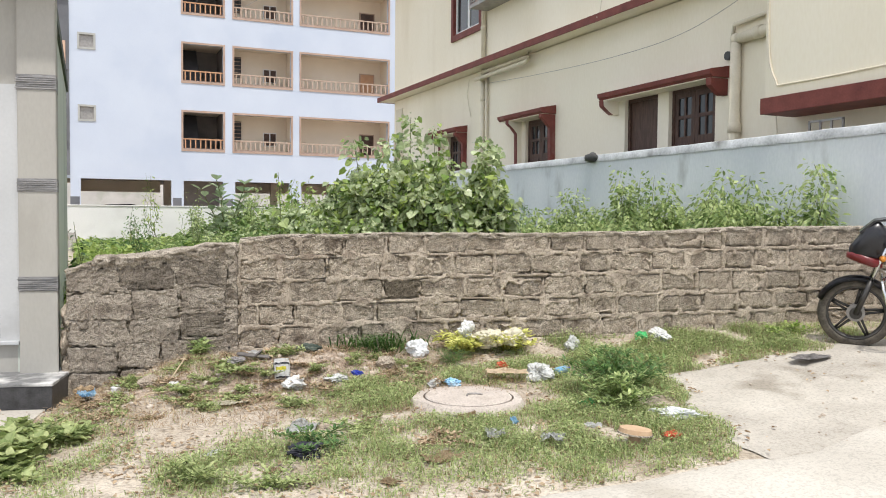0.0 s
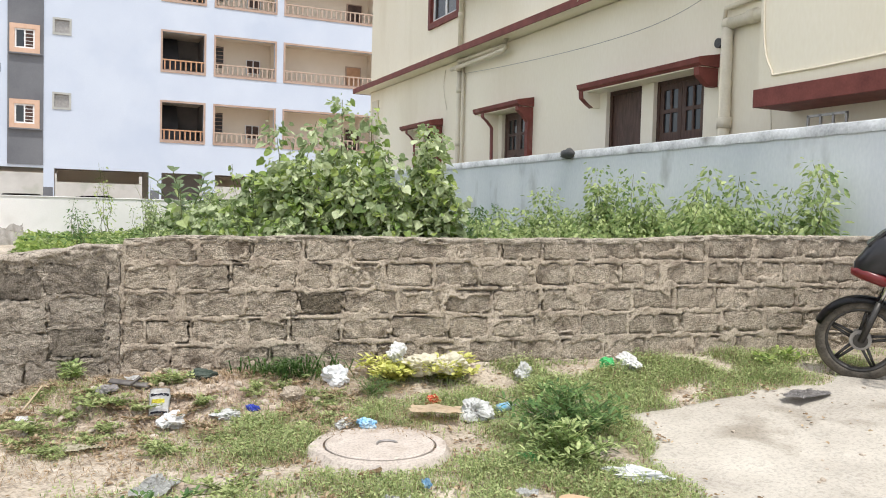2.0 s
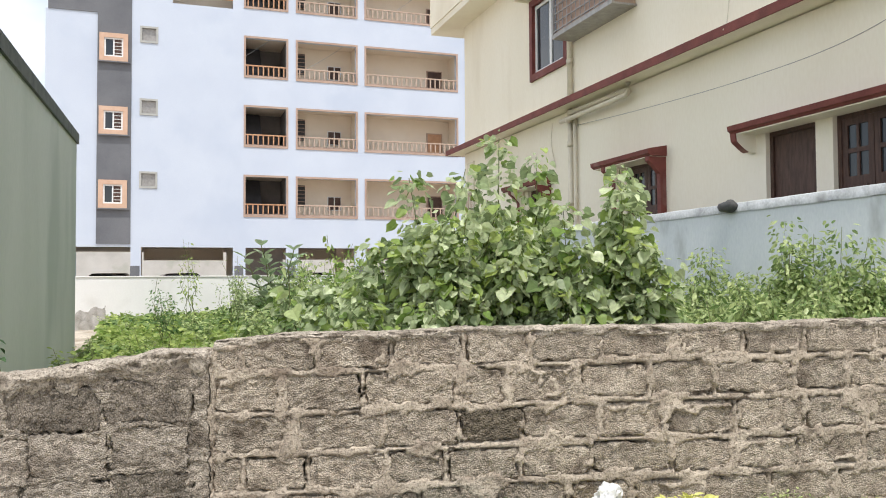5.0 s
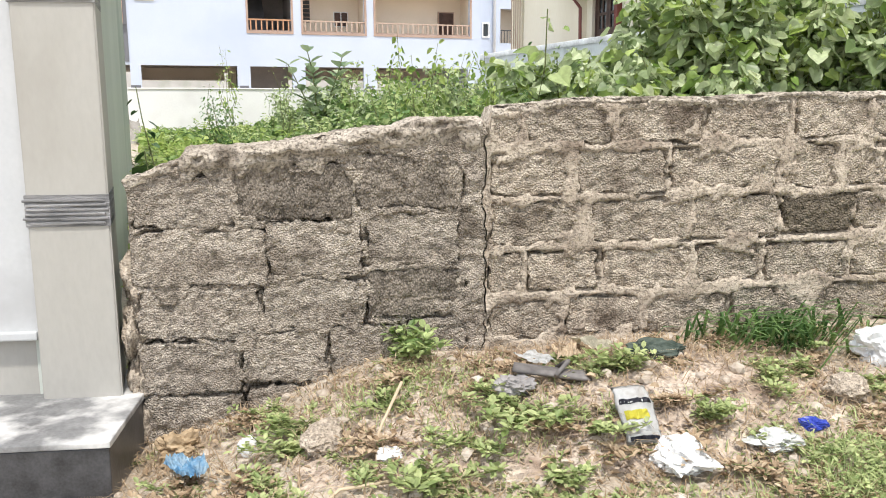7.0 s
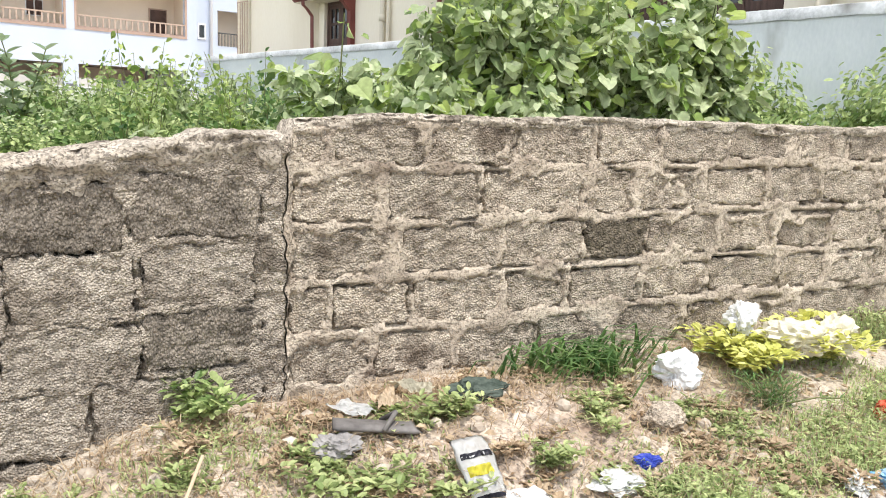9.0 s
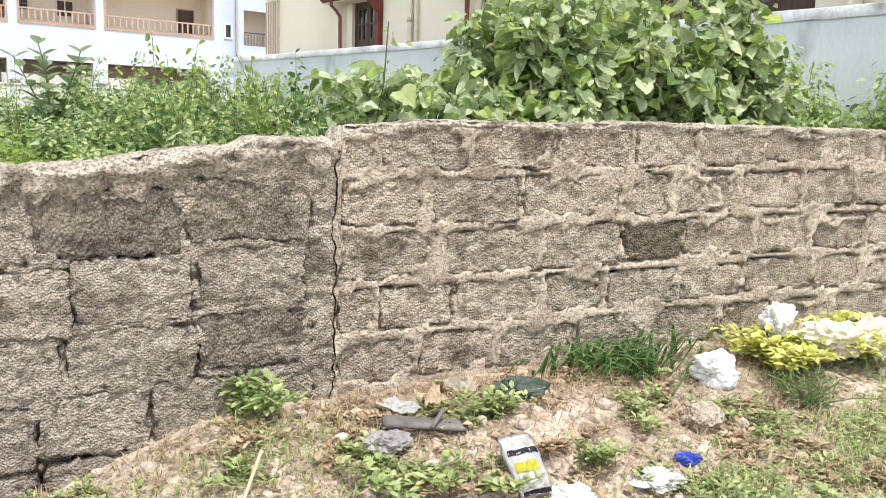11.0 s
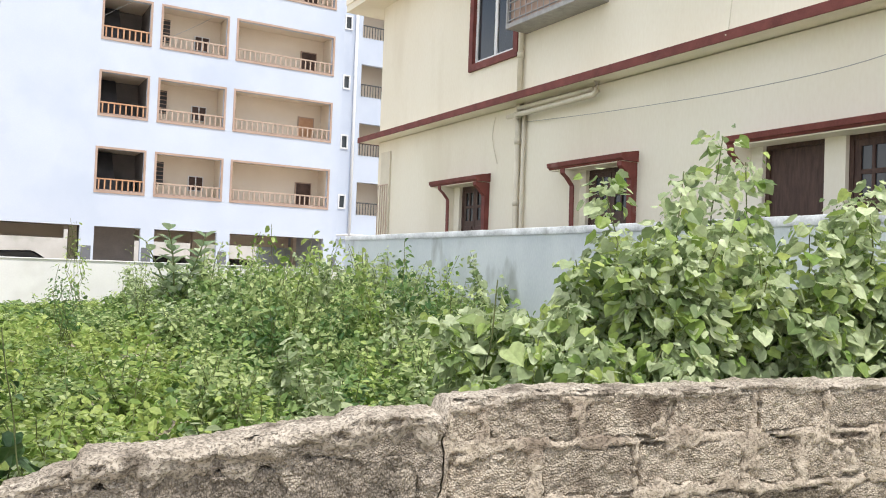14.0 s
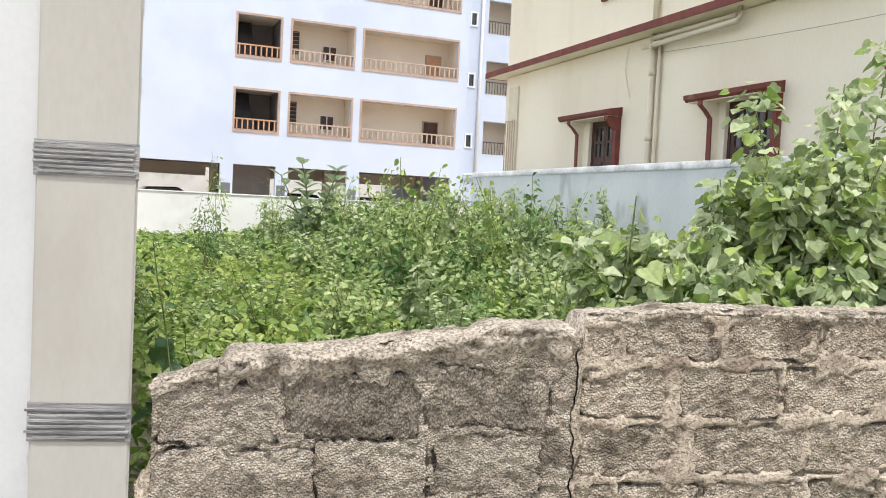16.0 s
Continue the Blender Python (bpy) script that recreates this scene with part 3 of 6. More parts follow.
def block(u0, u1, z0, z1, mat, parent, seed, proud, power=5.0, label=""):
    """One rough block, its edges broken and partly under smeared mortar."""
    bm = bmesh.new()
    fine = 0.0075 if u0 < 2.6 else 0.011 if u0 < 4.5 else 0.016
    nu, nz = max(6, int((u1 - u0) / fine)), max(5, int((z1 - z0) / fine))
    cu, cz, hu, hz = (u0 + u1) / 2, (z0 + z1) / 2, (u1 - u0) / 2 + 0.002, (z1 - z0) / 2 + 0.002

    def spread(i, n):
        return -1.0 if i == 0 else 1.0 if i == n else (2 * (i - 1) / (n - 2) - 1) * 0.985
    grid = []
    for i in range(nu + 1):
        col = []
        for j in range(nz + 1):
            a, b = spread(i, nu), spread(j, nz)
            edge = max(abs(a), abs(b))
            r = (abs(a) ** power + abs(b) ** power) ** (1 / power)
            k = edge / max(r, edge, 1e-6) if edge > 0 else 1
            uu, zz = cu + a * k * hu, cz + b * k * hz
            w = edge ** 6
            p, q = Vector((uu * 10, seed, zz * 10)), Vector((uu * 34, seed, zz * 34))
            du = w * (0.020 * noise.noise(p) + 0.013 * noise.noise(q) + 0.006 * noise.noise(q * 2.3))
            dz = w * (0.018 * noise.noise(p + Vector((0, 40, 0))) + 0.012 * noise.noise(q + Vector((0, 40, 0))) + 0.006 * noise.noise(q * 2.3 + Vector((0, 9, 0))))
            y = -proud + 1.3 * relief(uu, zz, seed) + 0.007 * noise.noise(Vector((uu * 50, seed, zz * 60))) + 0.0045 * noise.noise(Vector((uu * 95, seed, zz * 110)))
            y += 0.014 * max(0.0, smear(uu, zz) - 0.30)
            uu, zz = uu + du, zz + dz
            if edge > 0.999:
                y = 0.03
            col.append(bm.verts.new((uu, y, zz)))
        grid.append(col)
    for i in range(nu):
        for j in range(nz):
            bm.faces.new((grid[i][j], grid[i + 1][j], grid[i + 1][j + 1], grid[i][j + 1]))
    return part("block", bm, mat, parent, label, smooth=True)


def lean_row(z, u):
    return z + 0.018 * (u - 1.3)


tall_rows = (
    (1.125, 0.972, (1.215, 1.35, 1.68, 2.0, 2.33, 2.64, 2.97, 3.32, 3.65, 3.96, 4.32, 4.64, 4.99, 5.19, 5.56)),
    (0.948, 0.792, (1.215, 1.52, 1.88, 2.29, 2.53, 2.86, 3.2, 3.52, 3.9, 4.17, 4.53, 4.84, 5.19, 5.45)),
    (0.765, 0.615, (1.215, 1.58, 1.97, 2.31, 2.6, 2.96, 3.26, 3.61, 3.95, 4.27, 4.62, 4.95, 5.26, 5.58)),
    (0.588, 0.445, (1.215, 1.35, 1.63, 1.98, 2.25, 2.59, 2.92, 3.3, 3.59, 3.92, 4.24, 4.6, 5.0, 5.32)),
    (0.415, 0.27, (1.215, 1.5, 1.8, 2.12, 2.46, 2.8, 3.1, 3.44, 3.77, 4.1, 4.42, 4.75, 5.1, 5.42)),
)
low_rows = (
    (0.93, 0.735, (0.0, 0.34, 0.75, 1.14)),
    (0.715, 0.53, (0.0, 0.45, 0.78, 1.12)),
    (0.515, 0.345, (0.0, 0.42, 0.79, 1.14)),
    (0.33, 0.15, (0.0, 0.34, 0.65, 0.92, 1.15)),
    (0.135, -0.05, (0.0, 0.36, 0.70, 1.05)),
)
rng = random.Random(5)
tall_blocks, low_blocks = [], []
for r, (zt, zb, joints) in enumerate(tall_rows):
    joints = list(joints)
    while joints[-1] < 8.1:
        joints.append(joints[-1] + rng.uniform(0.30, 0.35))
    for k, (a, b) in enumerate(zip(joints, joints[1:])):
        g, mid = rng.uniform(0.008, 0.022), (a + b) / 2
        dark = r == 2 and 2.28 < a < 2.4
        top = min(lean_row(zt, mid), wall_top(mid) - 0.02)
        tall_blocks.append((a + g, b - g, lean_row(zb, mid) + rng.uniform(0.0, 0.016), top - rng.uniform(0.0, 0.014), "dark_block" if dark else "block", r * 31 + k, 0.002 if dark else rng.uniform(-0.006, 0.001), 16.0, "dark brown block, eroded" if dark else ""))
for r, (zt, zb, joints) in enumerate(low_rows):
    for k, (a, b) in enumerate(zip(joints, joints[1:])):
        mid = (a + b) / 2
        tilt = 0.07 * (mid - 0.55)
        low_blocks.append((a + 0.006, b - 0.006, zb + tilt - 0.003, min(zt + tilt - (0.004 if r else 0.019), wall_top(mid) - 0.045), "dim_block" if r == 0 and k > 0 or (r, k) == (2, 2) else "grey_block", 200 + r * 17 + k, rng.uniform(-0.003, 0.003), 18.0, ""))


def mortar_skin(blocks, proud, open_joints, low_joints, drag):
    """The mortar's surface: proud and ragged over the joints, dragged over some faces, fallen out in places."""
    cells = {}
    for q in blocks:
        for c in range(int((q[0] - 0.06) / 0.1) - 1, int((q[1] + 0.06) / 0.1) + 2):
            cells.setdefault(c, []).append(q)

    def depth(u, z):
        e = 0.06
        for q in cells.get(int(u / 0.1), ()):
            e = min(e, max(q[0] - u, u - q[1], q[2] - z, z - q[3]))
        wob = 0.020 * noise.noise(Vector((u * 13, 80, z * 13))) + 0.011 * noise.noise(Vector((u * 34, 81, z * 34))) + 0.006 * noise.noise(Vector((u * 85, 82, z * 85)))
        k = smooth01(e + wob + drag * max(0.0, smear(u, z) - 0.12), -0.016, 0.002)
        y = 0.034 * (1 - k) - proud * k
        limit = low_joints + (open_joints - low_joints) * smooth01(z, 0.38, 0.50)
        gate = noise.noise(Vector((u * 6, 90, z * 9))) + 0.4 * noise.noise(Vector((u * 20, 91, z * 20)))
        if -0.011 < e + 0.25 * wob < 0.008 and gate > limit:
            y += 0.04 * min(1.0, (gate - limit) * 6)
        return y
    return depth


block_wall = thing("block_wall", "low boundary wall of rough weathered blocks in wide pale mortar", "wall", WALL, kind="structure")
broken_end = thing("broken_wall", "lower cracked wall end of coarse grey concrete blocks", "wall", WALL, kind="structure")
wall_core("mortar_core", 1.205, 8.4, "mortar", block_wall, mortar_skin(tall_blocks, 0.005, 0.06, 0.12, 0.085), left_edge=crack, res=0.0095)
wall_core("mortar_core", -0.005, 1.205, "mortar_grey", broken_end, mortar_skin(low_blocks, 0.002, 0.28, -0.12, 0.085), right_edge=crack, res=0.008)
wall_cap(1.20, 8.4, 0.034, 0.010, block_wall, 3.0, 0.5, 0.014)
wall_cap(0.17, 1.195, 0.085, 0.026, broken_end, 7.0, 0.65, 0.0075)
wall_cap(-0.015, 0.185, 0.035, 0.012, broken_end, 11.0, 0.7, 0.0075)
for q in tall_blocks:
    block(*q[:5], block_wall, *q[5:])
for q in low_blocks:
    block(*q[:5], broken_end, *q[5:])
# rubble end of the wall beside the shop
for k, (u, z, s) in enumerate(((-0.01, 0.52, 0.10), (-0.02, 0.34, 0.11), (-0.01, 0.18, 0.11), (-0.01, 0.03, 0.12))):
    bm = bmesh.new()
    bmesh.ops.create_icosphere(bm, subdivisions=4, radius=s)
    for v in bm.verts:
        v.co = Vector((u, 0.10, z)) + Vector((v.co.x * 0.45, v.co.y, v.co.z)) * (1 + 0.4 * noise.noise(v.co * 14 + Vector((k, 0, 0))) + 0.25 * noise.noise(v.co * 40 + Vector((k, 0, 0))))
    part("stone", bm, "mortar", broken_end, smooth=True)

# ---- plastered compound wall of the house and the white wall at the far end ----
CX, CTOP = 6.65, 2.165
cw = thing("compound_wall", "tall pale blue-grey plastered compound wall with stained top", "wall", kind="structure")
part("wall_body", box(CX, CX + 0.16, 3.0, 20.25, -0.3, CTOP - 0.10), "compound", cw)
bm = bmesh.new()
cap_rows = []
for i in range(181):
    y = 3.0 + 17.25 * i / 180
    n1 = noise.noise(Vector((y * 3, 1, 0)))
    cap_rows.append([bm.verts.new(p) for p in ((CX - 0.012, y, CTOP - 0.10 + 0.012 * noise.noise(Vector((y * 6, 2, 0)))), (CX - 0.012 - 0.004 * n1, y, CTOP - 0.012), (CX + 0.01, y, CTOP + 0.006 * n1), (CX + 0.15, y, CTOP + 0.006 * n1), (CX + 0.175, y, CTOP - 0.02), (CX + 0.175, y, CTOP - 0.10))])
for a, b in zip(cap_rows, cap_rows[1:]):
    for k in range(5):
        bm.faces.new((a[k], a[k + 1], b[k + 1], b[k]))
part("wall_cap", bm, "compound_top", cw, "weathered stained coping", smooth=True)
bm = bmesh.new()
bmesh.ops.create_icosphere(bm, subdivisions=2, radius=0.1)
for v in bm.verts:
    v.co = Vector((CX - 0.03, 10.2, CTOP - 0.03)) + Vector((v.co.x * 0.6, v.co.y * 1.5, v.co.z * 0.7)) * (1 + 0.5 * noise.noise(v.co * 18))
tagged(finish("dark_rag", bm, "cable", smooth=True), "dark crumpled rag lying on the compound wall", "rag")

far_wall = thing("white_boundary_wall", "low whitewashed boundary wall before the apartment block", "wall", kind="structure")
part("wall_body", box(-14, CX + 0.6, 21.0, 21.15, 0.62, 1.45), "white_wall", far_wall)
part("footing", box(-14, CX + 0.6, 20.9, 21.2, -0.2, 0.63), "old_concrete", far_wall, "bare grey concrete footing")
part("wall_cap", box(-14, CX + 0.6, 20.98, 21.17, 1.45, 1.475, 0.008), "white_wall", far_wall)

# ---- apartment block ----
AY = 42.34
apt = thing("apartment_block", "pale blue-white five-storey apartment block with recessed balconies", "building")
bays = ((4.58, 6.50), (7.02, 9.90), (10.40, 15.15))
holes = [(a, b, 4.42 + 3.3 * k, 6.25 + 3.3 * k) for a, b in bays for k in range(4)]
holes += [(a, b, 0.0, 2.9) for a, b in ((-2.85, -0.44), (0.0, 4.03), (4.6, 6.49), (7.07, 9.82), (10.43, 15.05))]
holes += [(-0.02, 0.60, 5.64 + 3.32 * k, 6.24 + 3.32 * k) for k in range(3)]
holes += [(1.3, 4.0, 14.15, 15.6)]
part("facade", holed_wall("x", AY, AY + 0.25, -0.45, 15.5, -0.3, 20.5, holes), "apartment", apt)
part("facade", holed_wall("x", AY + 0.002, AY + 0.25, -4.0, -0.45, -0.3, 13.4, [(-2.85, -0.449, 0.0, 2.9)]), "apartment", apt)
part("side_wall", box(-4.0, -3.75, AY + 0.25, AY + 12, -0.3, 13.4), "apartment", apt)
part("grey_top", box(-3.9, -0.45, AY - 0.04, AY + 12, 13.4, 20.5), "apartment_grey", apt, "dark grey painted upper block")
part("grey_strip", box(-1.88, -0.45, AY - 0.05, AY - 0.002, 3.03, 13.4), "apartment_grey", apt, "dark grey painted strip")
part("right_wall", box(15.5, 15.75, AY + 0.1, AY + 12, -0.3, 20.5), "apartment", apt)
part("roof", box(-4.0, 15.75, AY + 0.25, AY + 12, 20.3, 20.5), "apartment", apt)
for k in range(6):
    z = 4.42 + 3.3 * (k - 1) + 3.3
    part("floor_slab", box(-3.75, 15.5, AY + 0.25, AY + 12, z - 3.3 + 3.3 - 1.35, z - 1.0), "apartment_cream", apt) if k < 5 else None
for k in range(4):
    z0, z1 = 4.42 + 3.3 * k - 1.0, 6.25 + 3.3 * k + 0.12
    for n, (a, b) in enumerate(bays):
        part("opening_trim", ring_frame("x", AY - 0.035, AY + 0.02, a - 0.08, b + 0.08, 4.42 + 3.3 * k - 0.08, 6.25 + 3.3 * k + 0.08, 0.09), "opening_trim", apt)
        deep = 2.6 if n == 0 else 1.5
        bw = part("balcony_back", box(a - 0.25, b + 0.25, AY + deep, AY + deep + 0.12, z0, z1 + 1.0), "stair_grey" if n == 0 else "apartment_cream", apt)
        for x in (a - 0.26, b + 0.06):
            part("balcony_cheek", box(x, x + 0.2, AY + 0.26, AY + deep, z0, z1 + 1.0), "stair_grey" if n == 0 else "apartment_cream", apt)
        part("parapet", box(a, b, AY + 0.12, AY + 0.24, 4.42 + 3.3 * k, 4.50 + 3.3 * k), "opening_trim", apt)
        rail = part("railing", box(a, b, AY + 0.06, AY + 0.11, 4.92 + 3.3 * k, 4.98 + 3.3 * k), "rail" if n == 0 else "rail_pale", apt)
        cnt = int((b - a) / 0.26)
        for i in range(cnt + 1):
            x = a + (b - a) * (i + 0.5) / (cnt + 1)
            part("baluster", box(x - 0.03, x + 0.03, AY + 0.07, AY + 0.10, 4.50 + 3.3 * k, 4.92 + 3.3 * k), "rail" if n == 0 else "rail_pale", apt)
        if n == 0:
            # stairwell shade is put into the flight's colour
            part("stair_flight", prism([(AY + 0.5, 4.3 + 3.3 * k), (AY + 0.7, 4.2 + 3.3 * k), (AY + 2.5, 6.2 + 3.3 * k), (AY + 2.3, 6.35 + 3.3 * k)], "x", a + 0.1, a + 0.9), "room_shade", apt)
        elif n == 1:
            w = part("window", box(8.75, 9.45, AY + 1.44, AY + 1.498, 4.85 + 3.3 * k, 5.55 + 3.3 * k), "white_frame", apt)
            for q in (0, 1):
                part("pane", box(8.79 + 0.34 * q, 9.07 + 0.34 * q, AY + 1.42, AY + 1.436, 4.89 + 3.3 * k, 5.51 + 3.3 * k), "dark_wood", w)
            # near-black slab paints the shade behind the bars
            w = part("window_grille", box(7.12, 7.62, AY + 1.44, AY + 1.498, 5.02 + 3.3 * k, 6.07 + 3.3 * k), "room_shade", apt)
            for q in range(6):
                part("bar", box(7.12, 7.62, AY + 1.41, AY + 1.43, 5.05 + 3.3 * k + 0.19 * q, 5.08 + 3.3 * k + 0.19 * q), "opening_trim", w)
        else:
            d = part("door", box(14.0, 14.85, AY + 1.43, AY + 1.498, 4.0 + 3.3 * k, 5.72 + 3.3 * k), "opening_trim", apt)
            part("door_leaf", box(14.06, 14.79, AY + 1.40, AY + 1.425, 4.0 + 3.3 * k, 5.66 + 3.3 * k), "dark_wood" if k != 1 else "rail", d)
part("ledge_rail", box(1.3, 4.0, AY + 0.05, AY + 0.11, 14.55, 14.6), "rail", apt)
part("ledge_back", box(1.0, 4.3, AY + 1.5, AY + 1.6, 13.6, 16.4), "apartment_cream", apt)
for k in range(3):
    z = 4.62 + 3.3 * k
    w = part("window", ring_frame("x", AY - 0.16, AY - 0.03, -1.80, -0.60, z, z + 1.26, 0.2), "orange_frame", apt, "orange-brown boxed window surround")
    part("window_frame", ring_frame("x", AY - 0.10, AY - 0.055, -1.6, -0.8, z + 0.2, z + 1.06, 0.07), "white_frame", w)
    part("mullion", box(-1.23, -1.17, AY - 0.10, AY - 0.055, z + 0.27, z + 0.99), "white_frame", w)
    part("pane", box(-1.53, -1.23, AY - 0.075, AY - 0.056, z + 0.27, z + 0.99), "glass", w)
    part("pane", box(-1.17, -0.87, AY - 0.075, AY - 0.056, z + 0.27, z + 0.99), "dark_wood", w)
    for q in range(4):
        part("bar", box(-1.17, -0.87, AY - 0.09, AY - 0.078, z + 0.36 + 0.16 * q, z + 0.385 + 0.16 * q), "white_frame", w)
    part("window_shelf", box(-1.85, -0.5, AY - 0.2, AY - 0.05, z - 0.06, z - 0.004), "apartment_grey", w)
    z = 5.64 + 3.32 * k
    w = part("small_window", ring_frame("x", AY - 0.04, AY + 0.06, -0.10, 0.68, z - 0.08, z + 0.68, 0.09), "grey_frame", apt)
    part("pane", box(-0.01, 0.59, AY + 0.08, AY + 0.10, z + 0.01, z + 0.59), "grey_metal", w)
# open parking under the flats
for x in (-0.25, 4.3, 6.75, 10.1, 15.5):
    part("column", box(x - 0.18, x + 0.18, AY + 5.0, AY + 5.4, -0.2, 3.1), "apartment_cream", apt)
    part("base_paint", box(x - 0.20, x + 0.20, AY - 0.012, AY - 0.002, -0.3, 2.05), "apartment_grey", apt)
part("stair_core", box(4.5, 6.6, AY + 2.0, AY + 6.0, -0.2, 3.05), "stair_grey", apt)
part("beam", box(0.0, 4.0, AY + 6.0, AY + 6.3, 2.45, 3.05), "apartment_cream", apt)
part("beam", box(7.0, 15.4, AY + 6.0, AY + 6.3, 2.5, 3.05), "apartment_cream", apt)
# set-back wing with small balconies beyond the main front
wing = thing("apartment_wing", "set-back pale grey-blue wing with small recessed balconies", "building")
wholes = [(18.5, 20.8, 4.5 + 3.3 * k, 6.3 + 3.3 * k) for k in range(4)] + [(17.45, 17.8, 4.8 + 3.3 * k, 5.5 + 3.3 * k) for k in range(4)]
part("facade", holed_wall("x", AY + 4.0, AY + 4.25, 15.76, 30, -0.3, 20.5, wholes), "apartment", wing)
part("back", box(15.76, 30, AY + 5.6, AY + 5.8, -0.3, 20.5), "apartment_cream", wing)
for k in range(4):
    z = 4.5 + 3.3 * k
    part("slab", box(18.2, 21.0, AY + 4.25, AY + 5.6, z - 0.2, z), "apartment_cream", wing)
    g = part("railing", box(18.5, 20.8, AY + 3.93, AY + 3.97, z + 0.62, z + 0.68), "cable", wing)
    for i in range(14):
        part("baluster", box(18.53 + 0.17 * i, 18.56 + 0.17 * i, AY + 3.935, AY + 3.965, z, z + 0.62), "cable", g)
    w = part("window", ring_frame("x", AY + 3.95, AY + 4.05, 17.40, 17.85, z + 0.25, z + 1.05, 0.08), "white_frame", wing)
    part("pane", box(17.47, 17.78, AY + 4.06, AY + 4.08, z + 0.33, z + 0.97), "glass", w)
part("drain_pipe", tube([(18.08, AY + 3.85, -0.2), (18.08, AY + 3.85, 20)], 0.09), "white_frame", wing, "white drain pipe", smooth=True)
part("drain_pipe", tube([(16.5, AY + 3.85, 3.2), (18.08, AY + 3.85, 3.35), (21, AY + 3.85, 3.3)], 0.06), "white_frame", wing, "white drain pipe", smooth=True)
back = box(-40, 60, 88, 88.3, -0.5, 11)
tagged(finish("backdrop_building", back, "far_render"), "plain grey far building behind the parking", "building", kind="structure")


def parked_car(m, paint, label):
    car = thing("car", label, "car", m)
    prof = [(-2.0, 0.35), (-2.02, 0.75), (-1.85, 0.92), (-1.15, 1.0), (-0.55, 1.42), (0.75, 1.47), (1.5, 1.02), (1.95, 0.92), (2.05, 0.6), (2.0, 0.35)]
    bm = prism(prof, "y", -0.8, 0.8)
    bmesh.ops.bevel(bm, geom=bm.edges[:], offset=0.06, segments=2, affect="EDGES")
    part("body", bm, paint, car, smooth=True)
    for s in (-1, 1):
        part("side_window", prism([(-1.0, 1.02), (-0.5, 1.36), (0.7, 1.4), (1.25, 1.04)], "y", s * 0.785, s * 0.815), "glass", car)
    part("windscreen", prism([(-1.17, 1.03), (-0.6, 1.40), (-0.57, 1.42), (-1.13, 1.01)], "y", -0.68, 0.68), "glass", car)
    for x in (-1.25, 1.25):
        for s in (-0.72, 0.72):
            w = part("wheel", tube([(x, s - 0.1, 0.31), (x, s + 0.1, 0.31)], 0.31, 20), "cable", car, smooth=False)
            part("rim", tube([(x, s - 0.11, 0.31), (x, s + 0.11, 0.31)], 0.19, 14), "grey_metal", w)
    return car


M["car_dark"] = material("car_dark", (0.02, 0.02, 0.025), (0.03, 0.03, 0.035), 3, 0.25, 0.0, spec=0.6)
M["car_red"] = material("car_red", (0.35, 0.02, 0.03), (0.42, 0.03, 0.04), 3, 0.3, 0.0, spec=0.6)
parked_car(pose(1.6, AY + 3.2, 0.30, 0, 0, 8), "car_dark", "dark parked hatchback under the apartment block")
parked_car(pose(-1.5, AY + 3.4, 0.30, 0, 0, 85), "car_dark", "black parked car under the apartment block")
parked_car(pose(11.7, AY + 2.8, 0.30, 0, 0, 80), "car_red", "red parked car under the apartment block")
parked_car(pose(8.3, AY + 3.0, 0.30, 0, 0, 90), "car_dark", "dark parked car beneath the balconies")

# ---- the cream house ----
HX = 7.5
house = thing("cream_house", "two-storey cream house with red-brown eaves and window hoods", "house")
wins = ((8.70, 9.62, 1.85, 3.05), (9.86, 10.63, 1.85, 3.05), (12.74, 13.66, 1.9, 3.04), (16.30, 17.16, 1.9, 3.04))
part("ground_wall", holed_wall("y", HX, HX + 0.23, 2.0, 20.6, -0.3, 4.24, wins), "house", house)
up = ((15.57, 16.85, 5.19, 6.49), (13.27, 15.02, 5.53, 6.63))
part("upper_wall", holed_wall("y", HX + 0.002, HX + 0.23, 2.0, 20.6, 4.37, 7.2, up), "house", house)
part("end_wall", box(HX + 0.23, HX + 9, 20.37, 20.6, -0.3, 7.2), "house", house)
part("corner_pilaster", box(HX - 0.035, HX - 0.002, 19.98, 20.40, -0.3, 4.0), "pipe", house, "tan painted corner strip")
ladder = part("grille", box(HX - 0.09, HX - 0.075, 19.95, 20.43, 3.28, 3.30), "rail_pale", house, "pale steel corner grille")
for i in range(5):
    part("bar", box(HX - 0.09, HX - 0.075, 19.97 + 0.105 * i, 19.985 + 0.105 * i, 1.9, 3.28), "rail_pale", ladder)
# inner wall and floor are painted near black for the rooms' shade
part("inner_wall", box(HX + 1.4, HX + 1.5, 2.0, 20.3, -0.3, 7.2), "room_shade", house)
part("inner_floor", box(HX + 0.23, HX + 1.4, 2.0, 20.3, 3.9, 4.36), "room_shade", house)
part("eave_slab", prism([(7.185, 4.255), (HX + 9, 4.245), (HX + 9, 4.365), (7.185, 4.355)], "y", 7.2, 20.98), "house", house)
part("eave_band", box(7.16, 7.183, 7.2, 21.0, 4.245, 4.362, 0.004), "red_trim", house, "red-brown painted edge of the eave")
part("eave_band", box(7.16, HX + 4, 20.982, 21.005, 4.245, 4.362, 0.004), "red_trim", house, "red-brown painted edge of the eave")
part("roof_slab", box(6.95, HX + 9, 2.0, 21.4, 7.2, 7.35), "house", house)
part("roof_parapet", box(6.93, 7.08, 2.0, 21.4, 7.352, 8.3), "house", house)
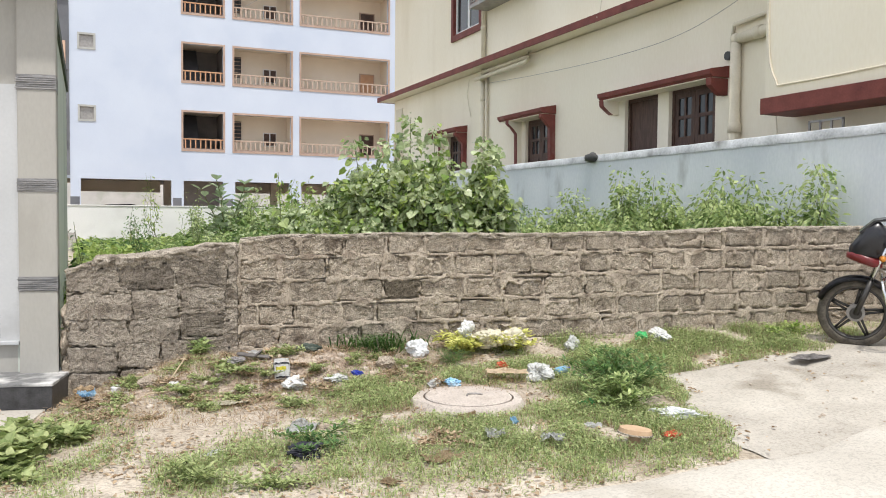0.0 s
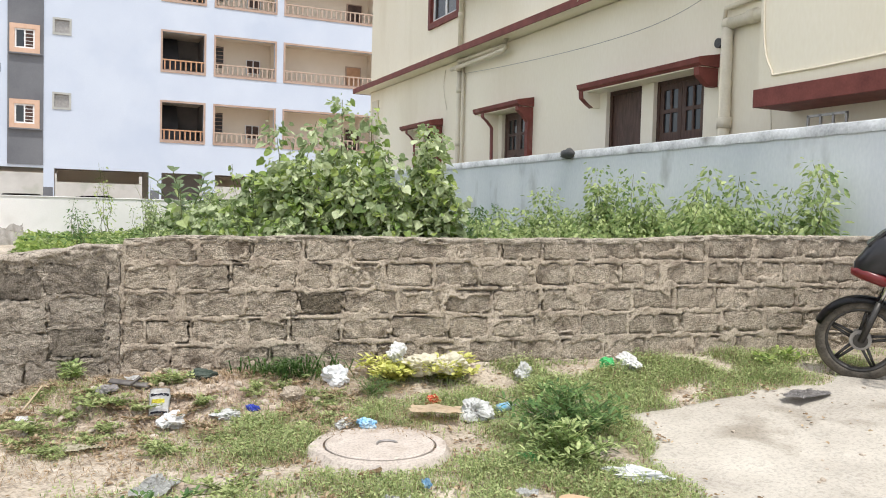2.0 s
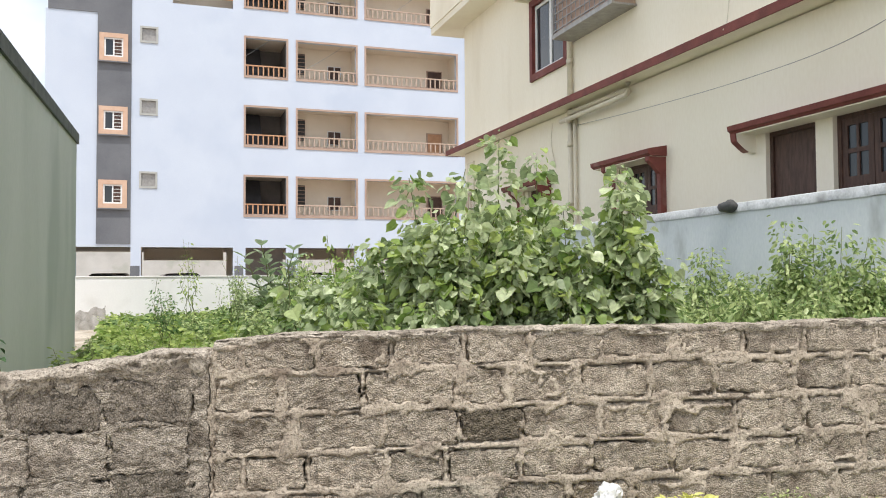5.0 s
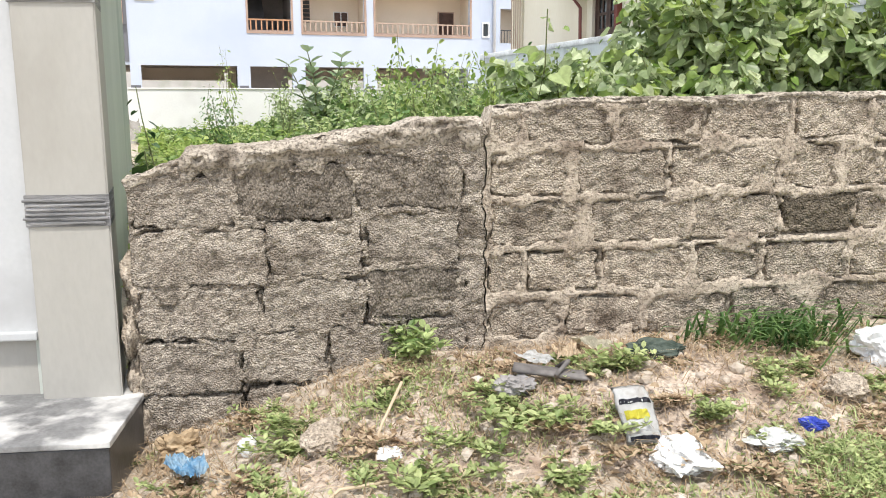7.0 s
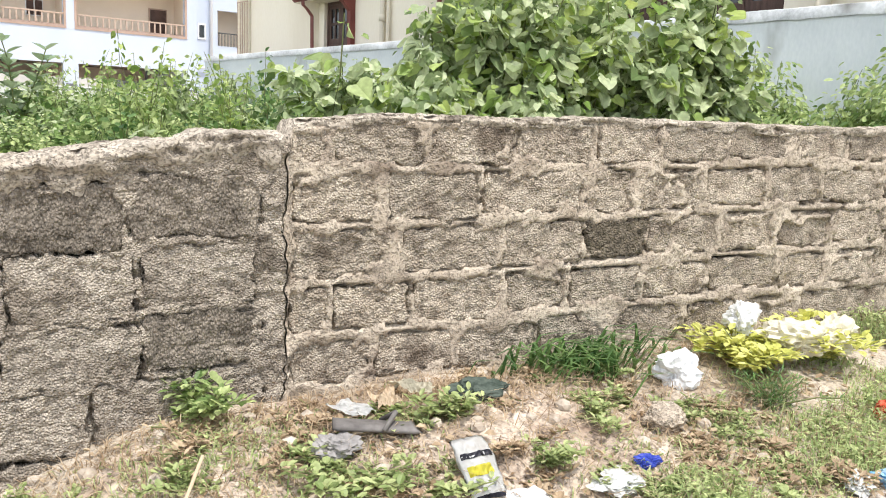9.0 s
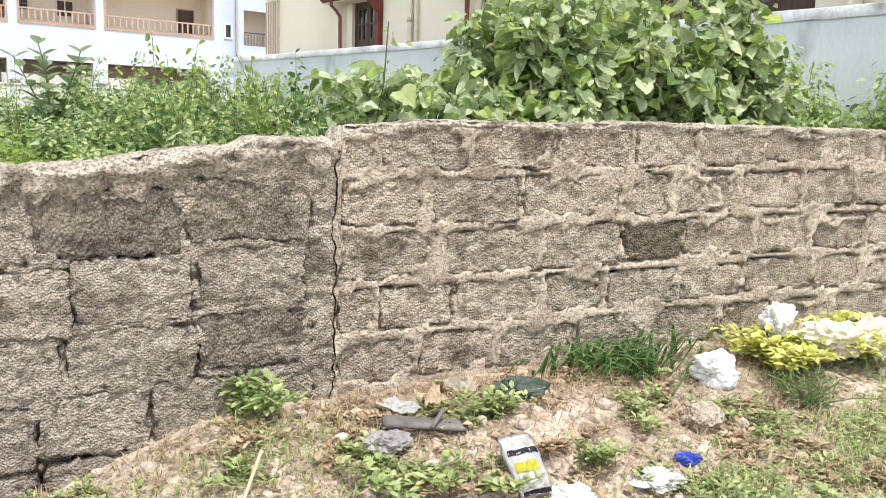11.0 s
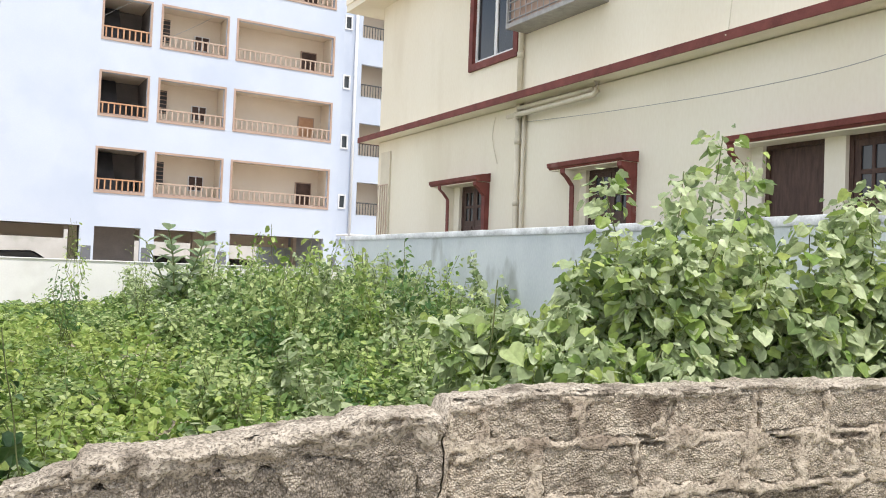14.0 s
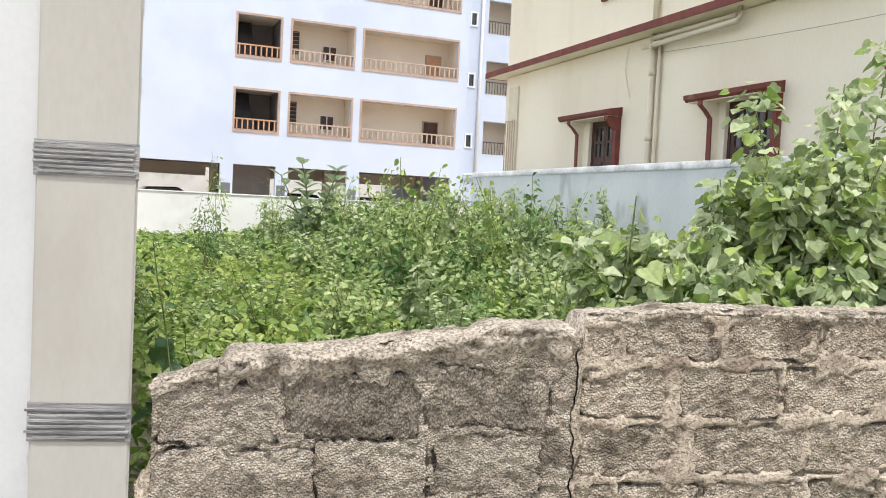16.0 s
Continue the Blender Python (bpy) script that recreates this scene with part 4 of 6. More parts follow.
# projecting room at the street end
part("bay_wall", box(7.0, HX - 0.002, 2.0, 7.36, 2.63, 7.19), "house", house)
part("bay_band", box(6.975, HX - 0.002, 2.0, 7.40, 2.45, 2.628, 0.005), "red_trim", house, "red-brown band under the projecting room")
for y in (3.2, 5.2):
    part("bay_beam", box(7.05, HX - 0.003, y, y + 0.2, 2.31, 2.448), "house", house)


def casement(y0, y1, z0, z1, leaves, plain=False):
    """A dark wooden window set into the wall, with leaves of small arched panes."""
    w = part("window", ring_frame("y", HX + 0.06, HX + 0.13, y0, y1, z0, z1, 0.05), "dark_wood", house)
    step = (y1 - y0 - 0.1) / leaves
    for i in range(leaves):
        a = y0 + 0.05 + step * i
        b = a + step
        if plain:
            part("panel", box(HX + 0.085, HX + 0.11, a, b, z0 + 0.05, z1 - 0.05), "dark_wood", w)
            continue
        panes = []
        for p, q in ((0.18, 0.46), (0.54, 0.82)):
            for r, s in ((0.46, 0.66), (0.70, 0.90)):
                panes.append((a + step * p, a + step * q, z0 + (z1 - z0) * r, z0 + (z1 - z0) * s))
        part("leaf", holed_wall("y", HX + 0.07, HX + 0.10, a + 0.004, b - 0.004, z0 + 0.05, z1 - 0.05, panes), "dark_wood", w)
        part("raised_panel", box(HX + 0.055, HX + 0.072, a + step * 0.2, a + step * 0.8, z0 + (z1 - z0) * 0.10, z0 + (z1 - z0) * 0.38, 0.006), "dark_wood", w)
        for p in panes:
            part("pane", box(HX + 0.088, HX + 0.093, p[0], p[1], p[2], p[3]), "glass", w)


casement(8.70, 9.62, 1.85, 3.05, 2)
casement(9.86, 10.63, 1.85, 3.05, 1, True)
casement(12.74, 13.66, 1.9, 3.04, 2)
casement(16.30, 17.16, 1.9, 3.04, 2)


def hood(y0, y1, fins):
    """A projecting window hood with a moulded edge and shaped cheeks."""
    h = part("hood", prism([(7.5, 3.06), (7.24, 3.06), (7.22, 3.085), (7.20, 3.09), (7.19, 3.15), (7.22, 3.16), (7.5, 3.21)], "y", y0, y1), "red_trim", house, "red-brown moulded window hood")
    part("soffit", box(7.25, 7.499, y0 + 0.03, y1 - 0.03, 3.045, 3.059), "house", h)
    for y in fins:
        long = len(fins) == 2 and y == fins[0]
        prof = [(7.499, 3.05), (7.22, 3.05), (7.22, 2.99), (7.30, 2.93), (7.40, 2.82), (7.415, 1.9), (7.499, 1.9)] if y1 - y0 < 2 else [(7.499, 3.05), (7.22, 3.05), (7.23, 2.96), (7.33, 2.88), (7.40, 2.84), (7.499, 2.84)]
        part("cheek", prism(prof, "y", y, y + 0.09), "red_trim" if y == fins[0] else "house", h)
        if y != fins[0]:
            part("cheek_edge", prism([(p[0] - 0.018, p[1]) for p in prof[1:-1]] + [(p[0] - 0.002, p[1]) for p in prof[1:-1]][::-1], "y", y, y + 0.09), "red_trim", h)


hood(8.46, 10.92, (8.48, 10.79))
hood(12.60, 14.20, (12.62, 13.80))
hood(16.16, 17.77, (16.18, 17.35))
# upper windows
w = part("window", ring_frame("y", HX - 0.05, HX + 0.08, 15.45, 16.95, 5.08, 6.61, 0.12), "red_trim", house, "red-brown window surround")
part("window_frame", ring_frame("y", HX + 0.02, HX + 0.07, 15.57, 16.83, 5.20, 6.49, 0.06), "white_frame", w)
part("mullion", box(HX + 0.02, HX + 0.07, 16.15, 16.23, 5.26, 6.43), "white_frame", w)
for a, b in ((15.63, 16.15), (16.23, 16.77)):
    part("pane", box(HX + 0.04, HX + 0.05, a, b, 5.26, 6.43), "glass", w)
part("window_hood", box(7.2, HX, 15.32, 17.12, 6.65, 6.75, 0.01), "house", house)
cage = part("window_cage", ring_frame("y", HX - 0.42, HX - 0.38, 13.3, 15.25, 5.42, 6.75, 0.04), "grey_metal", house, "rusted projecting steel window grille")
for i in range(9):
    part("bar", box(HX - 0.415, HX - 0.395, 13.3, 15.25, 5.5 + 0.14 * i, 5.515 + 0.14 * i), "grey_metal", cage)
for i in range(13):
    part("bar", box(HX - 0.41, HX - 0.40, 13.38 + 0.15 * i, 13.395 + 0.15 * i, 5.42, 6.75), "grey_metal", cage)
part("tray", box(HX - 0.42, HX, 13.3, 15.25, 5.39, 5.42), "grey_metal", cage, "rusty steel tray")
part("lining", box(HX - 0.36, HX - 0.35, 13.34, 15.2, 5.43, 6.7), "opening_trim", cage, "dusty brown mesh lining")
# added panels that keep the open cage sides from going black
for y in (13.33, 15.19):
    part("side_panel", box(HX - 0.345, HX - 0.005, y, y + 0.012, 5.43, 6.7), "opening_trim", cage, "plain brown panel added to cover the dark cage side")
for y in (13.3, 15.22):
    for i in range(6):
        part("bar", box(HX - 0.38, HX, y, y + 0.02, 5.5 + 0.22 * i, 5.515 + 0.22 * i), "grey_metal", cage)
# pipes and cables on the house
pipes = thing("drain_pipe", "cream painted drain pipe running up the house wall", "pipe")
part("riser", tube([(HX - 0.06, 15.32, 0), (HX - 0.06, 15.32, 4.24)], 0.045, 12), "pipe", pipes, smooth=True)
part("riser", tube([(HX - 0.06, 15.32, 4.36), (HX - 0.06, 15.32, 7.2)], 0.045, 12), "pipe", pipes, smooth=True)
part("riser", tube([(HX - 0.05, 15.17, 0), (HX - 0.05, 15.17, 4.24)], 0.03, 10), "pipe", pipes, smooth=True)
for z in (1.0, 2.6, 3.6, 5.0, 6.2):
    part("coupling", tube([(HX - 0.06, 15.32, z), (HX - 0.06, 15.32, z + 0.1)], 0.056, 12), "pipe", pipes, smooth=True)
cross = thing("waste_pipe", "cream painted waste pipe under the eave", "pipe")
part("run", tube([(HX - 0.16, 15.47, 4.05), (HX - 0.16, 13.87, 4.06), (HX - 0.16, 13.37, 4.07), (HX - 0.15, 13.32, 4.11), (HX - 0.15, 13.32, 4.245)], 0.04, 12), "pipe", cross, smooth=True)
part("run", tube([(HX - 0.10, 15.27, 4.17), (HX - 0.10, 13.47, 4.17)], 0.035, 12), "pipe", cross, smooth=True)
part("bracket", box(HX - 0.2, HX, 15.21, 15.25, 4.0, 4.09), "pipe", cross)
right = thing("drain_pipe", "thick cream drain pipe with an elbow beside the window", "pipe")
part("riser", tube([(HX - 0.07, 8.28, 0), (HX - 0.07, 8.28, 3.49)], 0.065, 16), "pipe", right, smooth=True)
part("branch", tube([(HX - 0.07, 8.26, 3.50), (HX - 0.07, 7.39, 3.53)], 0.065, 16), "pipe", right, smooth=True)
bm = bmesh.new()
bmesh.ops.create_uvsphere(bm, u_segments=18, v_segments=12, radius=0.075)
bmesh.ops.translate(bm, verts=bm.verts, vec=(HX - 0.07, 8.275, 3.50))
part("elbow", bm, "pipe", right, smooth=True)
part("collar", tube([(HX - 0.07, 8.28, 2.35), (HX - 0.07, 8.28, 2.47)], 0.08, 14), "pipe", right, smooth=True)
part("collar", tube([(HX - 0.07, 7.95, 3.515), (HX - 0.07, 7.85, 3.518)], 0.08, 14), "pipe", right, smooth=True)
part("upper_run", tube([(HX - 0.05, 8.36, 3.51), (HX - 0.05, 8.34, 3.69), (HX - 0.05, 7.39, 3.75)], 0.028, 10), "pipe", right, smooth=True)
bm = bmesh.new()
bmesh.ops.create_cone(bm, cap_ends=True, segments=16, radius1=0.055, radius2=0.055, depth=0.05)
bmesh.ops.rotate(bm, verts=bm.verts, matrix=Matrix.Rotation(radians(90), 3, "Y"))
bmesh.ops.translate(bm, verts=bm.verts, vec=(HX - 0.02, 8.46, 3.33))
tagged(finish("vent_hole", bm, "cable"), "round black vent in the cream wall", "vent")


def cable(points, r, label, mat="cable", name="cable"):
    """A hanging cable through points, eased between them."""
    pts = [Vector(p) for p in points]
    fine = []
    for i in range(len(pts) - 1):
        p0, p1, p2, p3 = pts[max(i - 1, 0)], pts[i], pts[i + 1], pts[min(i + 2, len(pts) - 1)]
        for k in range(10):
            t = k / 10
            fine.append(0.5 * ((2 * p1) + (p2 - p0) * t + (2 * p0 - 5 * p1 + 4 * p2 - p3) * t * t + (3 * p1 - p0 - 3 * p2 + p3) * t ** 3))
    fine.append(pts[-1])
    return tagged(finish(name, tube(fine, r, 6), mat, smooth=True), label, "cable")


cable([(HX - 0.02, 15.2, 3.95), (HX - 0.15, 13.0, 3.78), (HX - 0.2, 10.6, 3.68), (HX - 0.2, 9.0, 3.74), (7.2, 7.42, 4.05)], 0.005, "thin grey cable sagging along the house wall", "cable_grey")
cable([(6.99, 7.30, 5.2), (6.985, 7.31, 3.4), (6.985, 7.2, 2.82), (6.985, 6.9, 2.74), (6.985, 5.0, 2.76), (6.985, 3.0, 2.72)], 0.011, "cream cable conduit clipped along the projecting room", "pipe")
cable([(HX - 0.03, 7.62, 3.6), (HX - 0.05, 7.66, 3.0), (HX - 0.03, 7.6, 2.0)], 0.008, "thin pale cable hanging on the house wall", "pipe")
cable([(HX - 0.02, 16.05, 4.15), (HX - 0.03, 16.1, 3.8), (HX - 0.02, 15.95, 3.35)], 0.007, "thin cable hanging on the house wall", "pipe")
cable([(7.15, 10.9, 4.30), (7.25, 10.92, 4.6), (HX - 0.02, 10.9, 7.0)], 0.007, "thin cable rising from the eave", "pipe")
cable([(-1.0, AY - 0.055, 6.6), (0.46, 42.6, 7.55), (7, 42.5, 11.3), (10.3, 42.6, 13.6), (15.45, AY - 0.01, 17.6)], 0.008, "overhead service wire before the apartment block", "cable_pale")
cable([(-1.0, AY - 0.055, 8.3), (0.93, 42.6, 9.4), (4.6, 42.5, 12.0), (13, AY - 0.01, 18.2)], 0.008, "overhead service wire before the apartment block", "cable_pale")
vent = thing("metal_rack", "small grey steel rack under the projecting room", "rack", Matrix.Translation((7.05, 6.35, 2.06)))
for y in (0, 0.14, 0.28, 0.42):
    part("upright", box(0, 0.02, y, y + 0.02, 0, 0.26), "grey_metal", vent)
part("top_bar", box(0, 0.02, 0, 0.44, 0.24, 0.262), "grey_metal", vent)
part("base", box(-0.03, 0.45, -0.03, 0.47, -2.0, 0.0), "house", vent, "cream plastered ledge")

# ---- the shop at the end of the wall ----
shop = thing("shop", "narrow roadside shop, cream front with a rolled steel shutter", "shop")
SHOP = Matrix.Translation((-0.150, 6.88, 0)) @ Matrix.Rotation(WALL_ANGLE, 4, "Z")
front = new("front")
front.parent = shop
front.matrix_local = SHOP


def shop_part(name, bm, mat, label="", parent=None):
    bmesh.ops.transform(bm, matrix=SHOP, verts=bm.verts)
    return part(name, bm, mat, parent or shop, label)


bpy.data.objects.remove(front)
def column(grow, z0, z1, deep=0.30):
    """Plan of the corner pillar, its side in line with the side wall."""
    bm = bmesh.new()
    plan = [(-0.262 - grow, -grow), (grow * 0.6, -grow), (grow * 0.6 - 0.064 * deep / 0.3, deep), (-0.262 - grow, deep)]
    low, high = [bm.verts.new((x, y, z0)) for x, y in plan], [bm.verts.new((x, y, z1)) for x, y in plan]
    bm.faces.new(low[::-1])
    bm.faces.new(high)
    for i in range(4):
        bm.faces.new((low[i], low[(i + 1) % 4], high[(i + 1) % 4], high[i]))
    return bm


pillar = column(0.0, 0.12, 2.95)
bmesh.ops.bevel(pillar, geom=list(pillar.edges), offset=0.006, segments=2, affect="EDGES")
shop_part("pillar", pillar, "shop_cream")
for z0, z1 in ((0.72, 0.825), (1.435, 1.53), (2.16, 2.27)):
    b = shop_part("ribbed_band", column(0.004, z0, z1, 0.27), "shop_band", "scored bare grey cement band")
    for i in range(6):
        z = z0 + 0.008 + i * (z1 - z0 - 0.016) / 6
        r = box(-0.262 + rng.uniform(-0.012, 0.012), rng.uniform(-0.012, 0.0), -0.010, -0.003, z, z + 0.008, 0.002)
        shop_part("rib", r, "shop_band", parent=b)
shop_part("white_jamb", box(-0.40, -0.262, 0.03, 0.3, 0.34, 2.2), "shop_white", "white painted jamb")
shop_part("lower_wall", box(-3.0, -0.25, 0.06, 0.3, 0.12, 0.33), "shop_cream")
shop_part("sill", box(-3.0, -0.27, 0.015, 0.3, 0.33, 0.36, 0.006), "shop_white", "white sill")
shop_part("lintel", box(-3.0, -0.25, 0.05, 0.3, 2.2, 2.95), "shop_cream")
shop_part("canopy", box(-3.0, 0.05, -0.25, 0.3, 2.95, 3.05), "coping")
sh = shop_part("shutter", box(-3.0, -0.40, 0.20, 0.22, 0.36, 2.2), "shutter", "dark grey rolled steel shutter")
for i in range(22):
    z = 0.44 + 0.08 * i
    if z < 2.15:
        shop_part("slat", prism([(0.20, z), (0.165, z + 0.02), (0.165, z + 0.05), (0.20, z + 0.07)], "x", -3.0, -0.402), "shutter", parent=sh)
lk = shop_part("lock_plate", box(-0.62, -0.48, 0.15, 0.16, 0.40, 0.46), "grey_metal", "bare steel lock plate", parent=sh)
shop_part("plinth", box(-3.0, 0.06, -0.40, 0.3, -0.3, 0.105, 0.004), "granite", "black granite faced plinth")
shop_part("plinth_top", box(-3.0, 0.065, -0.405, 0.3, 0.107, 0.128, 0.004), "granite_top", "paint-splashed dark stone plinth top")
side = bmesh.new()
prof = [(7.0, -0.3), (14.7, -0.3), (14.7, 3.2), (7.0, 2.88)]
part("side_wall", prism(prof, "x", -0.42, -0.192), "shop_side", shop, "dull green-grey rendered side wall")
part("side_coping", prism([(6.95, 2.88), (14.75, 3.2), (14.75, 3.33), (6.95, 3.01)], "x", -0.45, -0.165), "coping", shop, "dark weathered coping")
part("back_wall", box(-4, -0.42, 14.5, 14.7, -0.3, 3.2), "shop_side", shop)
part("roof", box(-4, -0.45, 7.2, 14.5, 2.9, 3.0), "coping", shop)
shop_part("footway", box(-4.0, 0.02, -1.0, -0.41, -0.3, -0.045, 0.01), "road", "pale cement strip before the plinth")

# stacked broken sheets behind the shop corner
stack = thing("sheet_stack", "leaning stack of broken corrugated cement sheets", "sheets", Matrix.Translation((-0.38, 18.6, 0.36)) @ Matrix.Rotation(radians(20), 4, "Z"))
for i in range(6):
    bm = bmesh.new()
    cols = []
    for k in range(25):
        x = -0.45 + 0.9 * k / 24
        y = 0.03 * math.sin(k * 1.6) + 0.09 * i
        cols.append([bm.verts.new((x + 0.05 * i * (j - 0.5), y + 0.3 * j + dy, j * (0.50 + 0.05 * i + 0.20 * k / 24 + 0.04 * math.sin(k * 0.9 + i * 2)) - 0.4)) for j in (0, 1) for dy in (0, 0.012)])
    for a, b in zip(cols, cols[1:]):
        for p, q in ((0, 2), (2, 3), (3, 1), (1, 0)):
            bm.faces.new((a[p], b[p], b[q], a[q]))
    part("sheet", bm, "old_concrete", stack, smooth=True)

# ---- plants ----
class Leaves:
    """Collects leaves, blades and twigs of one mesh."""

    def __init__(self):
        self.v, self.f = [], []
        self.rnd = random.Random(17)

    def add(self, pos, out, up, length, width, kind="simple", fold=0.25):
        out = Vector(out).normalized()
        side = out.cross(Vector(up))
        side = side.normalized() if side.length > 1e-4 else out.orthogonal().normalized()
        nrm = side.cross(out)
        n = len(self.v)
        if kind == "heart":
            half = ((0.30, -0.13, 0.5), (0.52, 0.06, 0.9), (0.55, 0.33, 1.0), (0.42, 0.62, 0.8), (0.20, 0.84, 0.3))
            shape = ((0, 0, 0), *((-a, b, h) for a, b, h in half), (0, 1.04, -0.4), *(half[::-1]))
            faces = ((0, 3, 2, 1), (0, 6, 5, 4, 3), (0, 11, 10, 9), (0, 9, 8, 7, 6))
        elif kind == "oval":
            shape = ((0, 0, 0), (-0.42, 0.3, 1), (-0.40, 0.7, 1), (0, 1.0, 0), (0.40, 0.7, 1), (0.42, 0.3, 1))
            faces = ((0, 3, 2, 1), (0, 5, 4, 3))
        else:
            shape = ((0, 0, 0), (-0.5, 0.42, 1), (0, 1.0, -0.4), (0.5, 0.42, 1))
            faces = ((0, 2, 1), (0, 3, 2))
        if kind == "heart":
            twist, curl = self.rnd.uniform(-0.5, 0.5), self.rnd.uniform(-0.9, 1.2)
            shape = [(a * self.rnd.uniform(0.84, 1.14), b * self.rnd.uniform(0.92, 1.08), h + twist * a + curl * b * b + self.rnd.uniform(-0.35, 0.35)) for a, b, h in shape]
        for a, b, h in shape:
            self.v.append(tuple(Vector(pos) + side * (a * width) + out * (b * length) + nrm * (h * fold * width * 0.5)))
        self.f += [tuple(n + i for i in q) for q in faces]

    def blade(self, pos, lean, height, width):
        n = len(self.v)
        p = Vector(pos)
        lean = Vector(lean)
        side = Vector((-lean.y, lean.x, 0))
        side = (side.normalized() if side.length > 1e-4 else Vector((1, 0, 0))) * width
        mid = p + Vector((lean.x * 0.35, lean.y * 0.35, height * 0.65))
        tip = p + Vector((lean.x, lean.y, height * (1.0 - 0.35 * min(lean.length / max(height, 0.01), 1))))
        self.v += [tuple(p - side), tuple(p + side), tuple(mid + side * 0.8), tuple(mid - side * 0.8), tuple(tip)]
        self.f += [(n, n + 1, n + 2, n + 3), (n + 3, n + 2, n + 4)]

    def mesh(self, name, mat):
        me = bpy.data.meshes.new(name)
        me.from_pydata(self.v, [], self.f)
        me.materials.append(M[mat])
        me.update()
        return me

    def part(self, name, mat, parent, label=""):
        ob = new(name, self.mesh(name, mat))
        ob.parent = parent
        if label:
            ob["label"] = label
        return ob


def branch(base, lean, height, n, rnd, wob=0.06):
    pts = []
    for i in range(n + 1):
        t = i / n
        pts.append(Vector(base) + Vector((lean[0] * t ** 1.4, lean[1] * t ** 1.4, height * t)) + Vector((rnd.uniform(-wob, wob), rnd.uniform(-wob, wob), 0)) * (0 if i == 0 else 1))
    return pts


def along(pts, t):
    k = min(int(t * (len(pts) - 1)), len(pts) - 2)
    return pts[k].lerp(pts[k + 1], t * (len(pts) - 1) - k)


def shrub(x, y, top, radius, stalks, leaf, mat, kind, count, label, seed, category="shrub", spikes=0, mass=0.90, spread=1.0):
    """A bush of leaning stems, leaves along them and a few tall shoots."""
    rnd = random.Random(seed)
    z = ground_z(x, y)
    ob = thing("shrub", label, category, Matrix.Translation((x, y, z - 0.02)), group="shrubs in the vacant lot")
    h = top - z
    lv, young = Leaves(), Leaves()
    for s in range(stalks + spikes):
        a = rnd.uniform(0, 6.283)
        rr = radius * math.sqrt(rnd.uniform(0.02, 1)) * (0.55 if s >= stalks else 1)
        hh = h * (rnd.uniform(0.98, 1.05) if s >= stalks else mass * rnd.uniform(0.80, 1.0) * (1 - 0.14 * (rr / radius) ** 2))
        pts = branch((rnd.uniform(-0.12, 0.12), rnd.uniform(-0.12, 0.12), 0), (rr * math.cos(a), rr * math.sin(a)), hh, 6, rnd)
        part("stem", tube(pts, 0.007, 5, 0.35, None, False), "stem", ob, smooth=True)
        n = int(count / stalks) if s < stalks else int(count / stalks * 0.62)
        for i in range(n):
            t = 1 - (rnd.random() ** 1.1) * 0.62 if s < stalks else 1 - rnd.random() ** 1.3 * 0.55
            p = along(pts, min(t, 0.999))
            b = rnd.uniform(0, 6.283)
            reach = leaf * rnd.uniform(0.3, 1.9) * (1.35 - 0.8 * t) * spread * (1.15 if s >= stalks else 1.0)
            q = p + Vector((math.cos(b) * reach, math.sin(b) * reach, rnd.uniform(-0.4, 0.5) * reach))
            d = Vector((math.cos(b), math.sin(b), rnd.uniform(-1.7, 0.2)))
            sz = leaf * (0.32 + 1.15 * rnd.random() ** 1.9 if kind == "heart" else rnd.uniform(0.5, 1.25)) * (1.15 - 0.45 * t * t)
            up = Vector((rnd.uniform(-0.9, 0.9), rnd.uniform(-0.9, 0.9), 1))
            (young if rnd.random() < (0.22 if kind == "heart" else 0.0) else lv).add(q, d, up, sz, sz * (0.95 if kind == "heart" else 0.55 if kind == "oval" else 0.5), kind, rnd.uniform(0.1, 0.5))
    lv.part("foliage", mat, ob)
    if young.f:
        young.part("young_leaves", "leaf_lime", ob, "bright lime young leaves")
    return ob


big = "wild mallow shrub with broad heart-shaped green leaves"
for i, (x, y, top, r, st, sp) in enumerate(((1.92, 6.90, 1.50, 0.24, 9, 0), (2.18, 6.92, 1.92, 0.25, 10, 2), (2.48, 6.82, 1.70, 0.24, 10, 1), (2.76, 6.96, 2.08, 0.26, 10, 2), (2.96, 6.76, 1.70, 0.23, 10, 1), (3.18, 6.68, 1.88, 0.18, 9, 3), (2.44, 7.30, 1.66, 0.28, 10, 1), (2.90, 7.22, 1.68, 0.26, 10, 1), (2.02, 7.26, 1.46, 0.28, 8, 0), (1.72, 6.96, 1.42, 0.22, 8, 0), (1.90, 7.55, 1.55, 0.28, 8, 0))):
    shrub(x, y, top, r, st, 0.068, "leaf_big", "heart", 330 * st, big, 40 + i, spikes=sp, mass=0.96, spread=1.25)
shrub(1.46, 6.92, 1.52, 0.10, 2, 0.075, "leaf_weed", "heart", 60, "tall thin weed with a few broad leaves behind the wall", 60, "bush", 1, 0.8)
